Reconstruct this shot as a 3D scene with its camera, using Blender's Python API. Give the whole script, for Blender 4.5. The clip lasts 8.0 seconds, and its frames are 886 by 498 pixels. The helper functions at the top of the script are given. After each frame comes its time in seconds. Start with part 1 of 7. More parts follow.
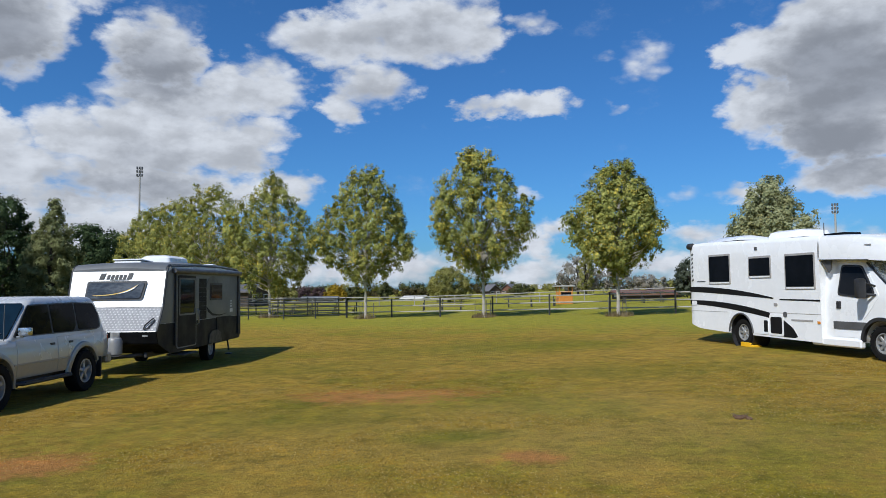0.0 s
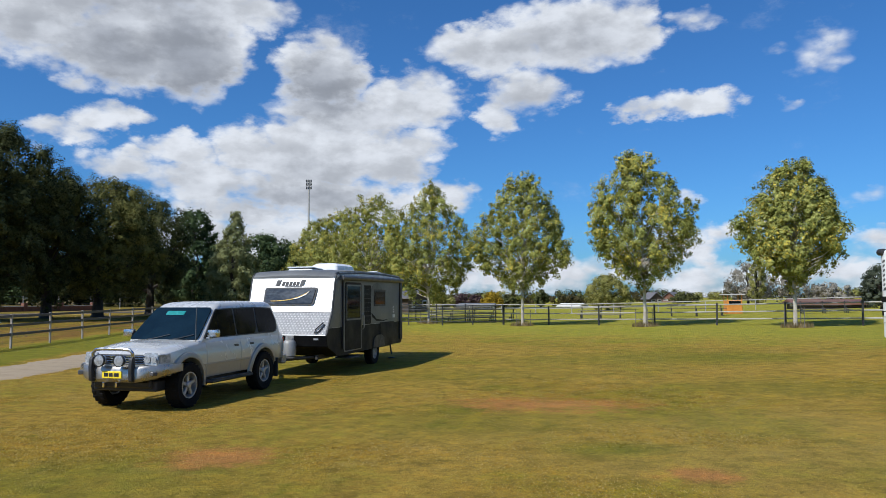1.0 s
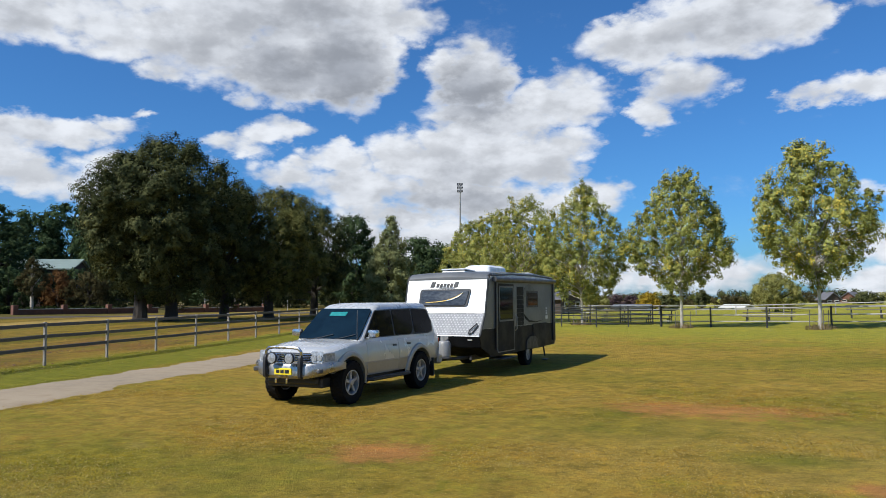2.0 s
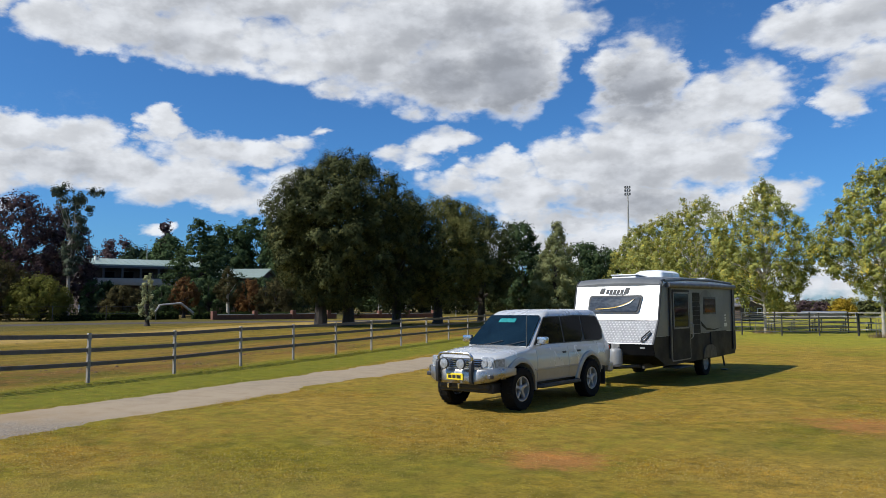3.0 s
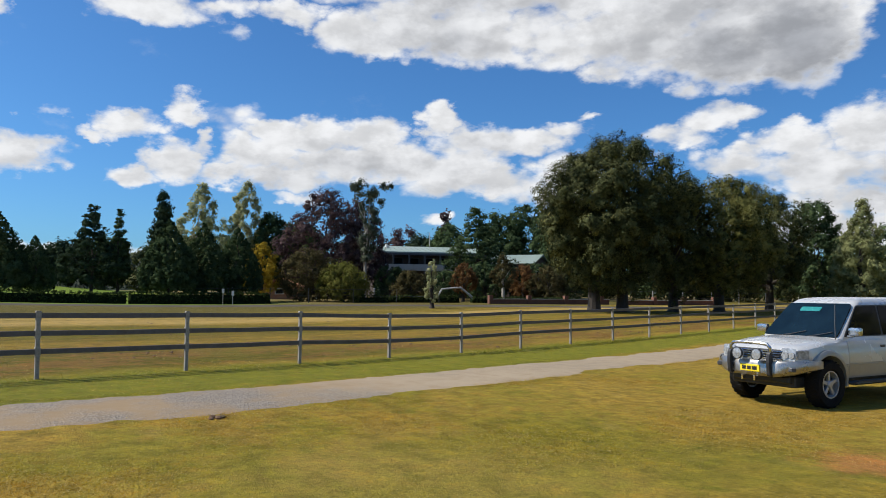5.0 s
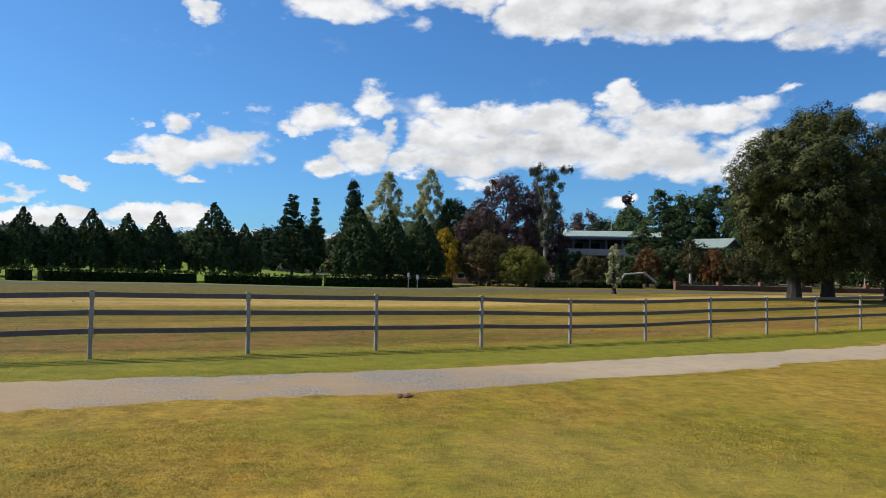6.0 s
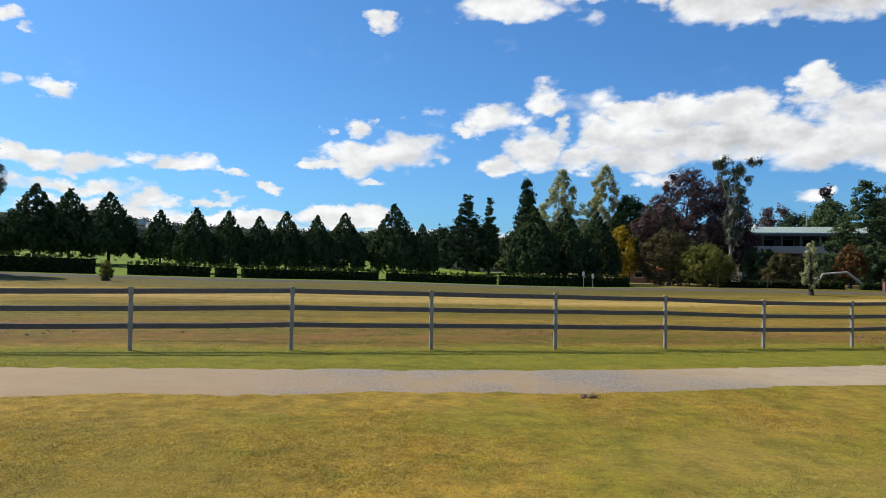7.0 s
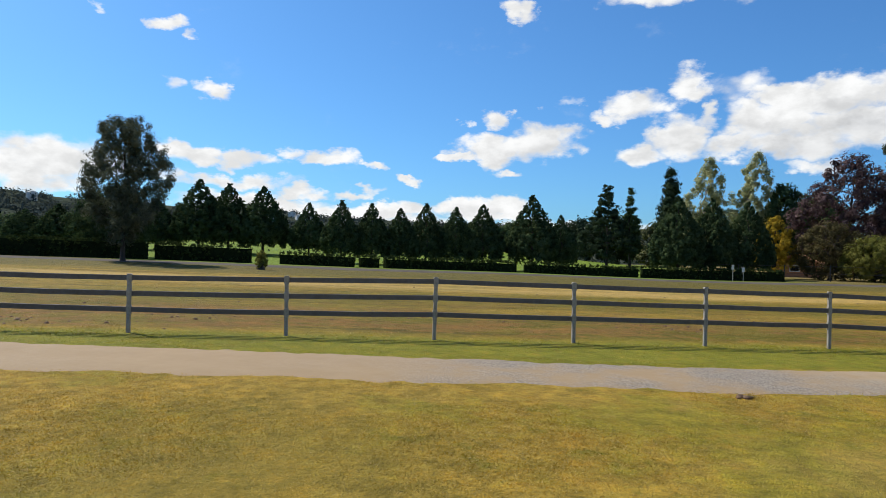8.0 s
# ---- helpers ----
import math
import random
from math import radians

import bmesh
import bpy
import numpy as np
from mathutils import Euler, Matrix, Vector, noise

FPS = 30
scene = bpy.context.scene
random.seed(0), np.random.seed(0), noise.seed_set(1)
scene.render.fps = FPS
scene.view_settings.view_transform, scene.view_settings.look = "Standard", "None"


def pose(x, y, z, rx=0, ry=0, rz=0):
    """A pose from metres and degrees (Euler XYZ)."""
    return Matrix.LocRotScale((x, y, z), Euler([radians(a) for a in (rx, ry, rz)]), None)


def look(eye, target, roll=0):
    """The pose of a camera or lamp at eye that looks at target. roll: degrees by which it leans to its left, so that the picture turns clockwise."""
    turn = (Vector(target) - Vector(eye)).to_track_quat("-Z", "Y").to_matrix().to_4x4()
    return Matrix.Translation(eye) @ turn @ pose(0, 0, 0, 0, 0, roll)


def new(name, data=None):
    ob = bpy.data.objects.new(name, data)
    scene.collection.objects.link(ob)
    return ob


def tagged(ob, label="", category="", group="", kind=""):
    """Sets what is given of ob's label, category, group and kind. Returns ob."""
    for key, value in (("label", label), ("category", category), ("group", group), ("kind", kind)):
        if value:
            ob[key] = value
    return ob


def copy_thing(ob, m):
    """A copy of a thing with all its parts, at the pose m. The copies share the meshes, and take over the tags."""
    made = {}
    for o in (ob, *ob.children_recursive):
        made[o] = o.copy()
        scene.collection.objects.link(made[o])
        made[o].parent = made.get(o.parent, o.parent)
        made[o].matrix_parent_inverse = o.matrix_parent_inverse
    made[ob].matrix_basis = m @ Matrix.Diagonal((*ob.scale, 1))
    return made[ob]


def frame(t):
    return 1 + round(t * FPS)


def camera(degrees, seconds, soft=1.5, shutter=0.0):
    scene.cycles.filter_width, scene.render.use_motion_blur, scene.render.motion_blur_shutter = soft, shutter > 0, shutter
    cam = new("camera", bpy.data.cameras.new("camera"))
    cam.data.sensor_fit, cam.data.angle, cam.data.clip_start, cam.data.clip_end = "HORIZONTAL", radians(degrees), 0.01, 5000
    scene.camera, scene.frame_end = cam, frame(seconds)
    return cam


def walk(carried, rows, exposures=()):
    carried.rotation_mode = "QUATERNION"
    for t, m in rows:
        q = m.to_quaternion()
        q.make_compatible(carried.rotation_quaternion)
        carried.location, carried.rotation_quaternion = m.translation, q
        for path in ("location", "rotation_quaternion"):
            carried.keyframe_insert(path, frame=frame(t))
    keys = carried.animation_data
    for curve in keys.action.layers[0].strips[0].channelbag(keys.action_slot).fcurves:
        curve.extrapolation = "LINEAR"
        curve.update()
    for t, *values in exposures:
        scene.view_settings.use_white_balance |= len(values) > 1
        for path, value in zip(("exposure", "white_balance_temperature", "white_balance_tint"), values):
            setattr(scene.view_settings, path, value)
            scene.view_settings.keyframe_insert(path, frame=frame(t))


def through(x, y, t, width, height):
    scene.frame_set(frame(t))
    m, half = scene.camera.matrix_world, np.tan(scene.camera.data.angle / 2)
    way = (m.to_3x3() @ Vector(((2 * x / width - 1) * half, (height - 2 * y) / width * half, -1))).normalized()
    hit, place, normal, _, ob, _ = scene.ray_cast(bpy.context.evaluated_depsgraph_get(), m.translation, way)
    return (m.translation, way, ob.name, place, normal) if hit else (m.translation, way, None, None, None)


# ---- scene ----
cam = camera(62.03, 8.0, soft=0.8)
# seconds, eye (m), yaw, pitch, roll
ROWS = [
    (0.0, 0.000, 0.000, 1.880, 2.07, 3.18, 0.64),
    (0.5, -0.030, -0.023, 1.887, 7.80, 3.24, 0.24),
    (1.0, -0.056, -0.003, 1.888, 14.12, 3.82, 0.22),
    (1.5, -0.057, -0.011, 1.887, 19.66, 3.96, 0.21),
    (2.8, -0.076, -0.092, 1.893, 36.34, 4.38, 0.42),
    (3.0, -0.079, -0.104, 1.894, 38.69, 4.54, 0.32),
    (3.5, -0.100, -0.171, 1.885, 43.14, 4.57, 0.25),
    (4.0, -0.141, -0.260, 1.876, 46.98, 4.37, 0.23),
    (4.5, -0.167, -0.321, 1.865, 52.83, 2.86, -0.16),
    (4.7, -0.168, -0.324, 1.866, 55.73, 3.12, -0.19),
    (5.8, -0.170, -0.334, 1.879, 69.59, 2.48, -0.95),
    (6.0, -0.170, -0.337, 1.882, 73.32, 2.08, -0.81),
    (6.5, -0.154, -0.404, 1.874, 81.44, 1.96, -0.85),
    (7.0, -0.157, -0.483, 1.878, 86.69, 1.77, -0.99),
    (7.5, -0.171, -0.544, 1.879, 91.83, 1.49, -1.06),
    (8.0, -0.171, -0.593, 1.881, 97.29, 0.88, -1.43),
]
walk(cam, [(t, pose(x, y, z, 90 + pitch, roll, yaw)) for t, x, y, z, yaw, pitch, roll in ROWS],
     exposures=[(0.0, -0.17, 6000, 10), (0.7, -0.10, 6050, 10), (1.5, 0.10, 6150, 10), (3.0, 0.06, 6300, 10), (5.0, 0.15, 6550, 10), (8.0, 0.28, 6680, 9)])

# ---- light: sun high behind and to the left, blue sky with fair-weather clouds ----
SUN_TO = Vector((-0.5, -0.8, 1.0)).normalized()
sun = new("sun", bpy.data.lights.new("sun", "SUN"))
sun.data.energy, sun.data.angle, sun.data.color = 5.0, radians(0.53), (1.0, 0.95, 0.86)
sun.matrix_world = look((0, 0, 60), Vector((0, 0, 60)) - SUN_TO)

world = bpy.data.worlds.new("sky")
scene.world = world
world.use_nodes = True


class Nodes:
    """Short forms for building a node tree."""

    def __init__(self, tree):
        self.tree, self.nodes, self.links = tree, tree.nodes, tree.links

    def put(self, socket, value):
        if isinstance(value, bpy.types.NodeSocket):
            self.links.new(value, socket)
        elif value is not None:
            socket.default_value = value

    def math(self, op, a, b=None, c=None, clamp=False):
        n = self.nodes.new("ShaderNodeMath")
        n.operation, n.use_clamp = op, clamp
        for s, v in zip(n.inputs, (a, b, c)):
            self.put(s, v)
        return n.outputs[0]

    def vec(self, op, a, b=None, scale=None):
        n = self.nodes.new("ShaderNodeVectorMath")
        n.operation = op
        self.put(n.inputs[0], a)
        if b is not None:
            self.put(n.inputs[1], b)
        if scale is not None:
            self.put(n.inputs["Scale"], scale)
        return n.outputs["Value"] if op in ("DOT_PRODUCT", "LENGTH", "DISTANCE") else n.outputs[0]

    def noise(self, vec, scale, detail=4.0, rough=0.55, colour=False, distort=0.0):
        n = self.nodes.new("ShaderNodeTexNoise")
        self.put(n.inputs["Vector"], vec)
        n.inputs["Scale"].default_value, n.inputs["Detail"].default_value = scale, detail
        n.inputs["Roughness"].default_value, n.inputs["Distortion"].default_value = rough, distort
        return n.outputs["Color" if colour else "Fac"]

    def puffs(self, vec, scale):
        n = self.nodes.new("ShaderNodeTexVoronoi")
        n.feature = "SMOOTH_F1"
        self.put(n.inputs["Vector"], vec)
        n.inputs["Scale"].default_value, n.inputs["Smoothness"].default_value = scale, 0.35
        return self.math("SUBTRACT", 1.0, n.outputs["Distance"])

    def ramp(self, value, lo, hi, a=0.0, b=1.0, smooth=True):
        n = self.nodes.new("ShaderNodeMapRange")
        n.interpolation_type = "SMOOTHSTEP" if smooth else "LINEAR"
        self.put(n.inputs["Value"], value)
        for k, v in zip(("From Min", "From Max", "To Min", "To Max"), (lo, hi, a, b)):
            n.inputs[k].default_value = v
        return n.outputs["Result"]

    def mix(self, fac, a, b, blend="MIX"):
        n = self.nodes.new("ShaderNodeMix")
        n.data_type, n.blend_type = "RGBA", blend
        self.put(n.inputs["Factor"], fac)
        for name, v in (("A", a), ("B", b)):
            sock = [s for s in n.inputs if s.name == name and s.type == "RGBA"][0]
            self.put(sock, (*v, 1.0) if isinstance(v, tuple) and len(v) == 3 else v)
        return [s for s in n.outputs if s.type == "RGBA"][0]

    def xyz(self, vec):
        n = self.nodes.new("ShaderNodeSeparateXYZ")
        self.links.new(vec, n.inputs[0])
        return n.outputs

    def join(self, x, y, z):
        n = self.nodes.new("ShaderNodeCombineXYZ")
        for s, v in zip(n.inputs, (x, y, z)):
            self.put(s, v)
        return n.outputs[0]


# Cloud banks: bearing and height above the horizon, half width and half height (degrees), thickness, grey of the underside
BANK_NORTH = [(23.3, 16.9, 4.0, 3.5, 1.2, 0.95), (21.3, 14.1, 6.4, 1.9, 1.1, 0.5), (16.5, 15.2, 5.0, 2.4, 1.1, 0.35), (10.0, 18.9, 6.1, 2.0, 1.1, 0.5), (3.8, 19.9, 6.7, 2.9, 1.2, 0.55),
              (-0.4, 19.8, 2.9, 2.6, 1, 0.3), (7.2, 15.8, 3.6, 2.0, 0.9, 0.5), (9.2, 14.0, 2.0, 1.6, 0.8, 0.35), (-1.0, 13.7, 2.6, 0.9, 0.9, 0.25), (-4.6, 14.0, 3.6, 1.3, 1, 0.15),
              (-5.3, 20.1, 2.0, 0.9, 0.45, 0.1), (-13.0, 16.9, 2.2, 1.4, 0.25, 0.1), (-11.0, 13.5, 1.0, 0.5, 0.3, 0.1)]
BANK_EAST = [(-26.9, 15.8, 6.3, 5.1, 1.6, 1), (-21.4, 17.0, 2.5, 1.5, 1, 0.1), (-21.8, 12.9, 3.3, 2.8, 1.2, 0.35), (-26.7, 11.2, 4.8, 3.7, 1.6, 1), (-27.3, 7.5, 4.4, 1.8, 1.1, 0.6),
             (-20.8, 6.6, 3.6, 0.8, 0.55, 0.3), (-17.7, 4.0, 2.5, 0.8, 0.6, 0.2), (-5.0, 3.8, 2.0, 1.7, 0.7, 0.1), (-7.4, 4.6, 2.3, 0.9, 0.5, 0.1), (-4.5, 7.4, 0.9, 0.7, 0.3, 0.1),
             (-16.6, 6.8, 1.7, 0.8, 0.3, 0.1)]
BANK_LOW = [(28.5, 11.0, 3.5, 2.6, 1.2, 0.3), (24.0, 10.9, 7.0, 2.8, 1.3, 0.5), (18.1, 10.8, 4.2, 2.7, 1.2, 0.4), (32.6, 10.0, 2.5, 1.5, 1, 0.35), (24.4, 8.1, 7.7, 1.7, 1.1, 0.7),
            (28.8, 6.5, 5.3, 1.6, 1, 0.35), (20.5, 7.0, 7.3, 2.0, 1, 0.5), (14.1, 7.8, 3.1, 1.9, 0.9, 0.25), (15.6, 12.2, 2.3, 1.2, 0.7, 0.2)]
BANK_BIG = [(66.5, 19.6, 3.5, 1.9, 1.1, 0.35), (62.7, 20.2, 4.8, 2.2, 1.2, 0.45), (57.8, 19.7, 5.9, 2.7, 1.2, 0.55), (50.8, 19.5, 4.8, 2.9, 1, 0.35), (44.1, 19.0, 6.3, 3.6, 1.2, 0.5),
            (38.3, 17.9, 5.8, 3.6, 1.3, 0.8), (33.4, 18.5, 4.9, 4.6, 1.4, 0.95), (29.5, 21.1, 5.1, 1.7, 0.9, 0.35), (37.8, 22.0, 12.4, 3.0, 1.3, 0.6), (55.7, 22.8, 17.3, 2.1, 1.2, 0.5),
            (46.8, 16.7, 2.9, 1.2, 0.8, 0.3)]
BANK_MIDDLE = [(38.6, 12.9, 2.9, 1.2, 1, 0.1), (41.5, 11.7, 3.0, 1.1, 0.9, 0.15), (38.0, 9.7, 4.0, 1.3, 0.9, 0.3), (34.2, 10.9, 3.7, 1.2, 0.9, 0.2), (32.3, 8.8, 5.5, 1.7, 1, 0.45),
               (34.0, 11.9, 1.2, 0.6, 0.7, 0.1), (30.2, 6.8, 5.4, 1.2, 0.8, 0.3)]
BANK_WEST = [(69.5, 11.9, 4.3, 1.6, 1.1, 0.3), (65.1, 12.3, 3.3, 1.4, 1, 0.25), (66.0, 10.0, 6.2, 2.0, 1.1, 0.5), (62.0, 10.2, 4.2, 1.8, 1, 0.4), (59.9, 13.1, 2.1, 1.4, 1, 0.1),
             (56.5, 11.5, 4.5, 1.8, 1.1, 0.4), (52.8, 11.7, 3.9, 1.3, 1, 0.25), (50.0, 12.3, 2.5, 1.0, 0.8, 0.1), (48.2, 13.2, 1.5, 0.4, 0.6, 0), (71.7, 9.0, 5.2, 1.5, 1, 0.45),
             (54.8, 8.4, 3.6, 1.7, 1, 0.2), (58.1, 8.7, 5.0, 1.6, 0.9, 0.4), (70.6, 7.3, 2.2, 0.6, 0.7, 0.2), (60.2, 5.5, 1.4, 0.6, 0.7, 0.1), (50.3, 8.5, 3.4, 2.7, 1, 0.3)]
BANK_SOUTH = [(79.6, 9.6, 2.8, 1.9, 1.1, 0.2), (82.1, 8.3, 2.8, 1.0, 1, 0.3), (77.9, 11.0, 1.0, 1.0, 0.8, 0.1), (82.6, 12.0, 2.7, 1.3, 0.9, 0.15), (84.5, 11.0, 2.0, 0.6, 0.8, 0.1),
              (78.6, 13.4, 2.0, 1.4, 0.95, 0.1), (75.5, 12.6, 2.8, 1.2, 0.35, 0.1), (93.6, 8.7, 3.2, 1.5, 1.1, 0.25), (89.8, 9.2, 3.8, 1.7, 1.1, 0.3), (96.1, 7.7, 1.7, 0.5, 0.9, 0.2),
              (93.2, 11.2, 1.8, 0.7, 0.9, 0.1), (88.1, 12.2, 1.3, 0.5, 0.45, 0.1), (92.0, 6.8, 1.5, 0.4, 0.8, 0.1), (91.7, 18.7, 1.3, 0.9, 0.9, 0.05)]
BANK_HIGH = [(73.9, 10.3, 3.6, 1.9, 1.1, 0.3), (76.1, 8.9, 2.8, 1.1, 1, 0.35), (72.6, 12.4, 2.6, 1.1, 1, 0.2), (58.1, 9.9, 4.6, 1.6, 1, 0.4),
             (81.5, 19.9, 5.1, 1.6, 1.1, 0.2), (76.3, 20.7, 2.8, 0.9, 0.7, 0.1), (71.0, 20.7, 2.6, 1.1, 0.8, 0.1), (65.7, 19.4, 3.8, 1.7, 1.1, 0.3), (75.6, 18.8, 1.0, 0.5, 0.25, 0)]
BANK_FAR = [(118.5, 16.4, 1.5, 0.6, 0.8, 0.05), (122.9, 16.8, 0.5, 0.4, 0.4, 0), (116.4, 15.8, 0.6, 0.3, 0.4, 0), (114.7, 12.1, 1.9, 0.6, 0.8, 0.05), (117.8, 12.0, 1.0, 0.5, 0.4, 0),
            (116.7, 7.4, 2.6, 0.8, 1, 0.1), (112.7, 7.2, 2.7, 0.8, 1, 0.1), (106.6, 7.6, 3.1, 0.8, 1, 0.15), (102.7, 7.2, 1.2, 0.4, 0.8, 0.1), (100.3, 6.3, 1.1, 0.4, 0.8, 0.1),
            (126.7, 6.5, 3.2, 0.8, 1, 0.15), (113.9, 5.6, 5.7, 0.7, 0.9, 0.15)]
BANK_HAZY = [(125.5, 4.7, 4.1, 0.9, 0.9, 0.15), (108.7, 5.0, 2.8, 0.6, 0.8, 0.1), (103.9, 5.1, 2.2, 0.4, 0.7, 0.1), (111.8, 3.9, 6.7, 1.0, 1.1, 0.1), (101.5, 3.7, 4.7, 0.8, 1.1, 0.1),
             (94.5, 4.1, 4.3, 1.0, 1.1, 0.1), (109.8, 7.9, 1.2, 0.5, 0.6, 0), (96.0, 11.0, 0.4, 0.3, 0.5, 0)]
BANK_HORIZON = [(108, 2.6, 14.0, 1.5, 1.0, .1), (88, 2.2, 12.0, 1.1, .8, .1), (-3.1, 4.0, 2.8, 1.8, .6, .1), (-5.6, 1.2, 5.0, 1.6, .7, .1), (6.6, 1.5, 7.0, 1.9, .7, .1), (14, 1.4, 9.0, 1.7, .8, .2), (0, 2.2, 5.0, 1.4, .7, .1),
                (-14, 1.6, 7.0, 1.7, .7, .2), (-22, 3.0, 7.0, 2.0, .7, .4), (29, 4.5, 12.0, 2.0, .9, .4)]
BANK_REST = [(126, 6.0, 7.0, 2.0, .9, .2), (150, 9, 10, 2.5, .9, .3), (175, 14, 14, 4, 1.2, .5), (-150, 12, 16, 4, 1.2, .5), (-110, 15, 14, 4, 1.2, .5), (-75, 10, 16, 4, 1.2, .6), (-50, 18, 12, 5, 1.3, .8)]


def build_sky():
    n = Nodes(world.node_tree)
    n.nodes.clear()
    way = n.nodes.new("ShaderNodeTexCoord").outputs["Generated"]
    x, y, z = n.xyz(way)
    sky = n.nodes.new("ShaderNodeTexSky")
    sky.sky_type, sky.sun_disc = "NISHITA", False
    sky.sun_elevation, sky.sun_rotation = math.asin(SUN_TO.z), math.atan2(SUN_TO.x, SUN_TO.y)
    sky.air_density, sky.dust_density, sky.ozone_density, sky.altitude = 1.0, 1.5, 4.0, 700
    az = n.math("MULTIPLY", n.math("ARCTAN2", n.math("MULTIPLY", x, -1.0), y), 57.2958)
    el = n.math("MULTIPLY", n.math("ARCSINE", z), 57.2958)
    # billows bend the outlines
    stretch = n.vec("MULTIPLY", way, (1.0, 1.0, 1.8))
    bend = n.vec("SUBTRACT", n.noise(stretch, 14.0, 5.0, 0.62, True), (0.5, 0.5, 0.5))
    flat = n.vec("ADD", n.join(az, el, 0.0), n.vec("MULTIPLY", bend, (6.0, 3.2, 0.0)))
    field = grey = None
    for a, e, w, h, thick, dark in (BANK_NORTH + BANK_EAST + BANK_LOW + BANK_BIG + BANK_MIDDLE + BANK_WEST + BANK_SOUTH + BANK_HIGH + BANK_FAR + BANK_HAZY
                                    + BANK_HORIZON + BANK_REST):
        d = n.vec("MULTIPLY", n.vec("SUBTRACT", flat, (a, e, 0.0)), (1 / w, 1 / h, 0.0))
        f = n.math("MULTIPLY_ADD", n.vec("DOT_PRODUCT", d, d), -thick, thick)
        field = f if field is None else n.math("MAXIMUM", field, f)
        # the underside: the same bank, a little lower
        low = n.vec("ADD", d, (0.0, 0.35, 0.0))
        g = n.math("MULTIPLY_ADD", n.vec("DOT_PRODUCT", low, low), -0.8 * dark, dark)
        grey = g if grey is None else n.math("MAXIMUM", grey, g)
    fine = n.noise(stretch, 16.0, 9.0, 0.50)
    raised = n.noise(n.vec("ADD", stretch, (-0.008, -0.012, 0.022)), 16.0, 6.0, 0.60)
    puff = n.math("ADD", n.math("MULTIPLY", n.puffs(n.vec("ADD", stretch, n.vec("MULTIPLY", bend, (0.05, 0.05, 0.05))), 26.0), 0.65), n.math("MULTIPLY", n.puffs(stretch, 62.0), 0.35))
    depth = n.math("ADD", n.math("ADD", field, n.math("MULTIPLY", n.math("SUBTRACT", fine, 0.48), 1.25)), n.math("MULTIPLY", n.math("SUBTRACT", puff, 0.55), 0.9))
    mask = n.ramp(depth, -0.10, 0.74)
    wisp = n.math("MULTIPLY", n.ramp(n.noise(stretch, 7.0, 8.0, 0.68), 0.58, 0.80), 0.2)
    mask = n.math("MAXIMUM", mask, wisp)
    # tops and thin rims are white, thick undersides grey; billows catch the light
    under = n.math("ADD", grey, n.math("ADD", n.math("MULTIPLY", n.math("SUBTRACT", fine, 0.5), -0.75), n.math("MULTIPLY", n.math("SUBTRACT", puff, 0.55), -0.2)))
    under = n.math("MULTIPLY", n.ramp(depth, 0.15, 0.9), n.ramp(under, 0.0, 1.0, 0.0, 0.9))
    billow = n.ramp(n.math("SUBTRACT", fine, raised), -0.16, 0.16, 0.88, 1.09)
    white = n.mix(under, (9.9, 10.1, 10.4), (3.9, 4.15, 4.65))
    white = n.mix(1.0, white, n.join(billow, billow, billow), "MULTIPLY")
    blue = n.mix(1.0, sky.outputs[0], (0.60, 1.13, 1.58), "MULTIPLY")
    out = n.mix(mask, blue, white)
    back = n.nodes.new("ShaderNodeBackground")
    n.links.new(out, back.inputs["Color"])
    back.inputs["Strength"].default_value = 0.075
    n.links.new(back.outputs[0], n.nodes.new("ShaderNodeOutputWorld").inputs[0])


build_sky()

# ---- materials ----
FENCE_AT, FENCE_WAY, FENCE_STEP = (-19.652, 11.851), -1.288, 3.029   # first post, direction, post spacing


def material(name):
    m = bpy.data.materials.new(name)
    m.use_nodes = True
    n = Nodes(m.node_tree)
    return m, n, n.nodes["Principled BSDF"]


def place_of(n, kind="Object"):
    return n.nodes.new("ShaderNodeTexCoord").outputs[kind]


def bump(n, bsdf, height, strength, distance=0.02):
    b = n.nodes.new("ShaderNodeBump")
    b.inputs["Strength"].default_value, b.inputs["Distance"].default_value = strength, distance
    n.links.new(height, b.inputs["Height"])
    n.links.new(b.outputs[0], bsdf.inputs["Normal"])


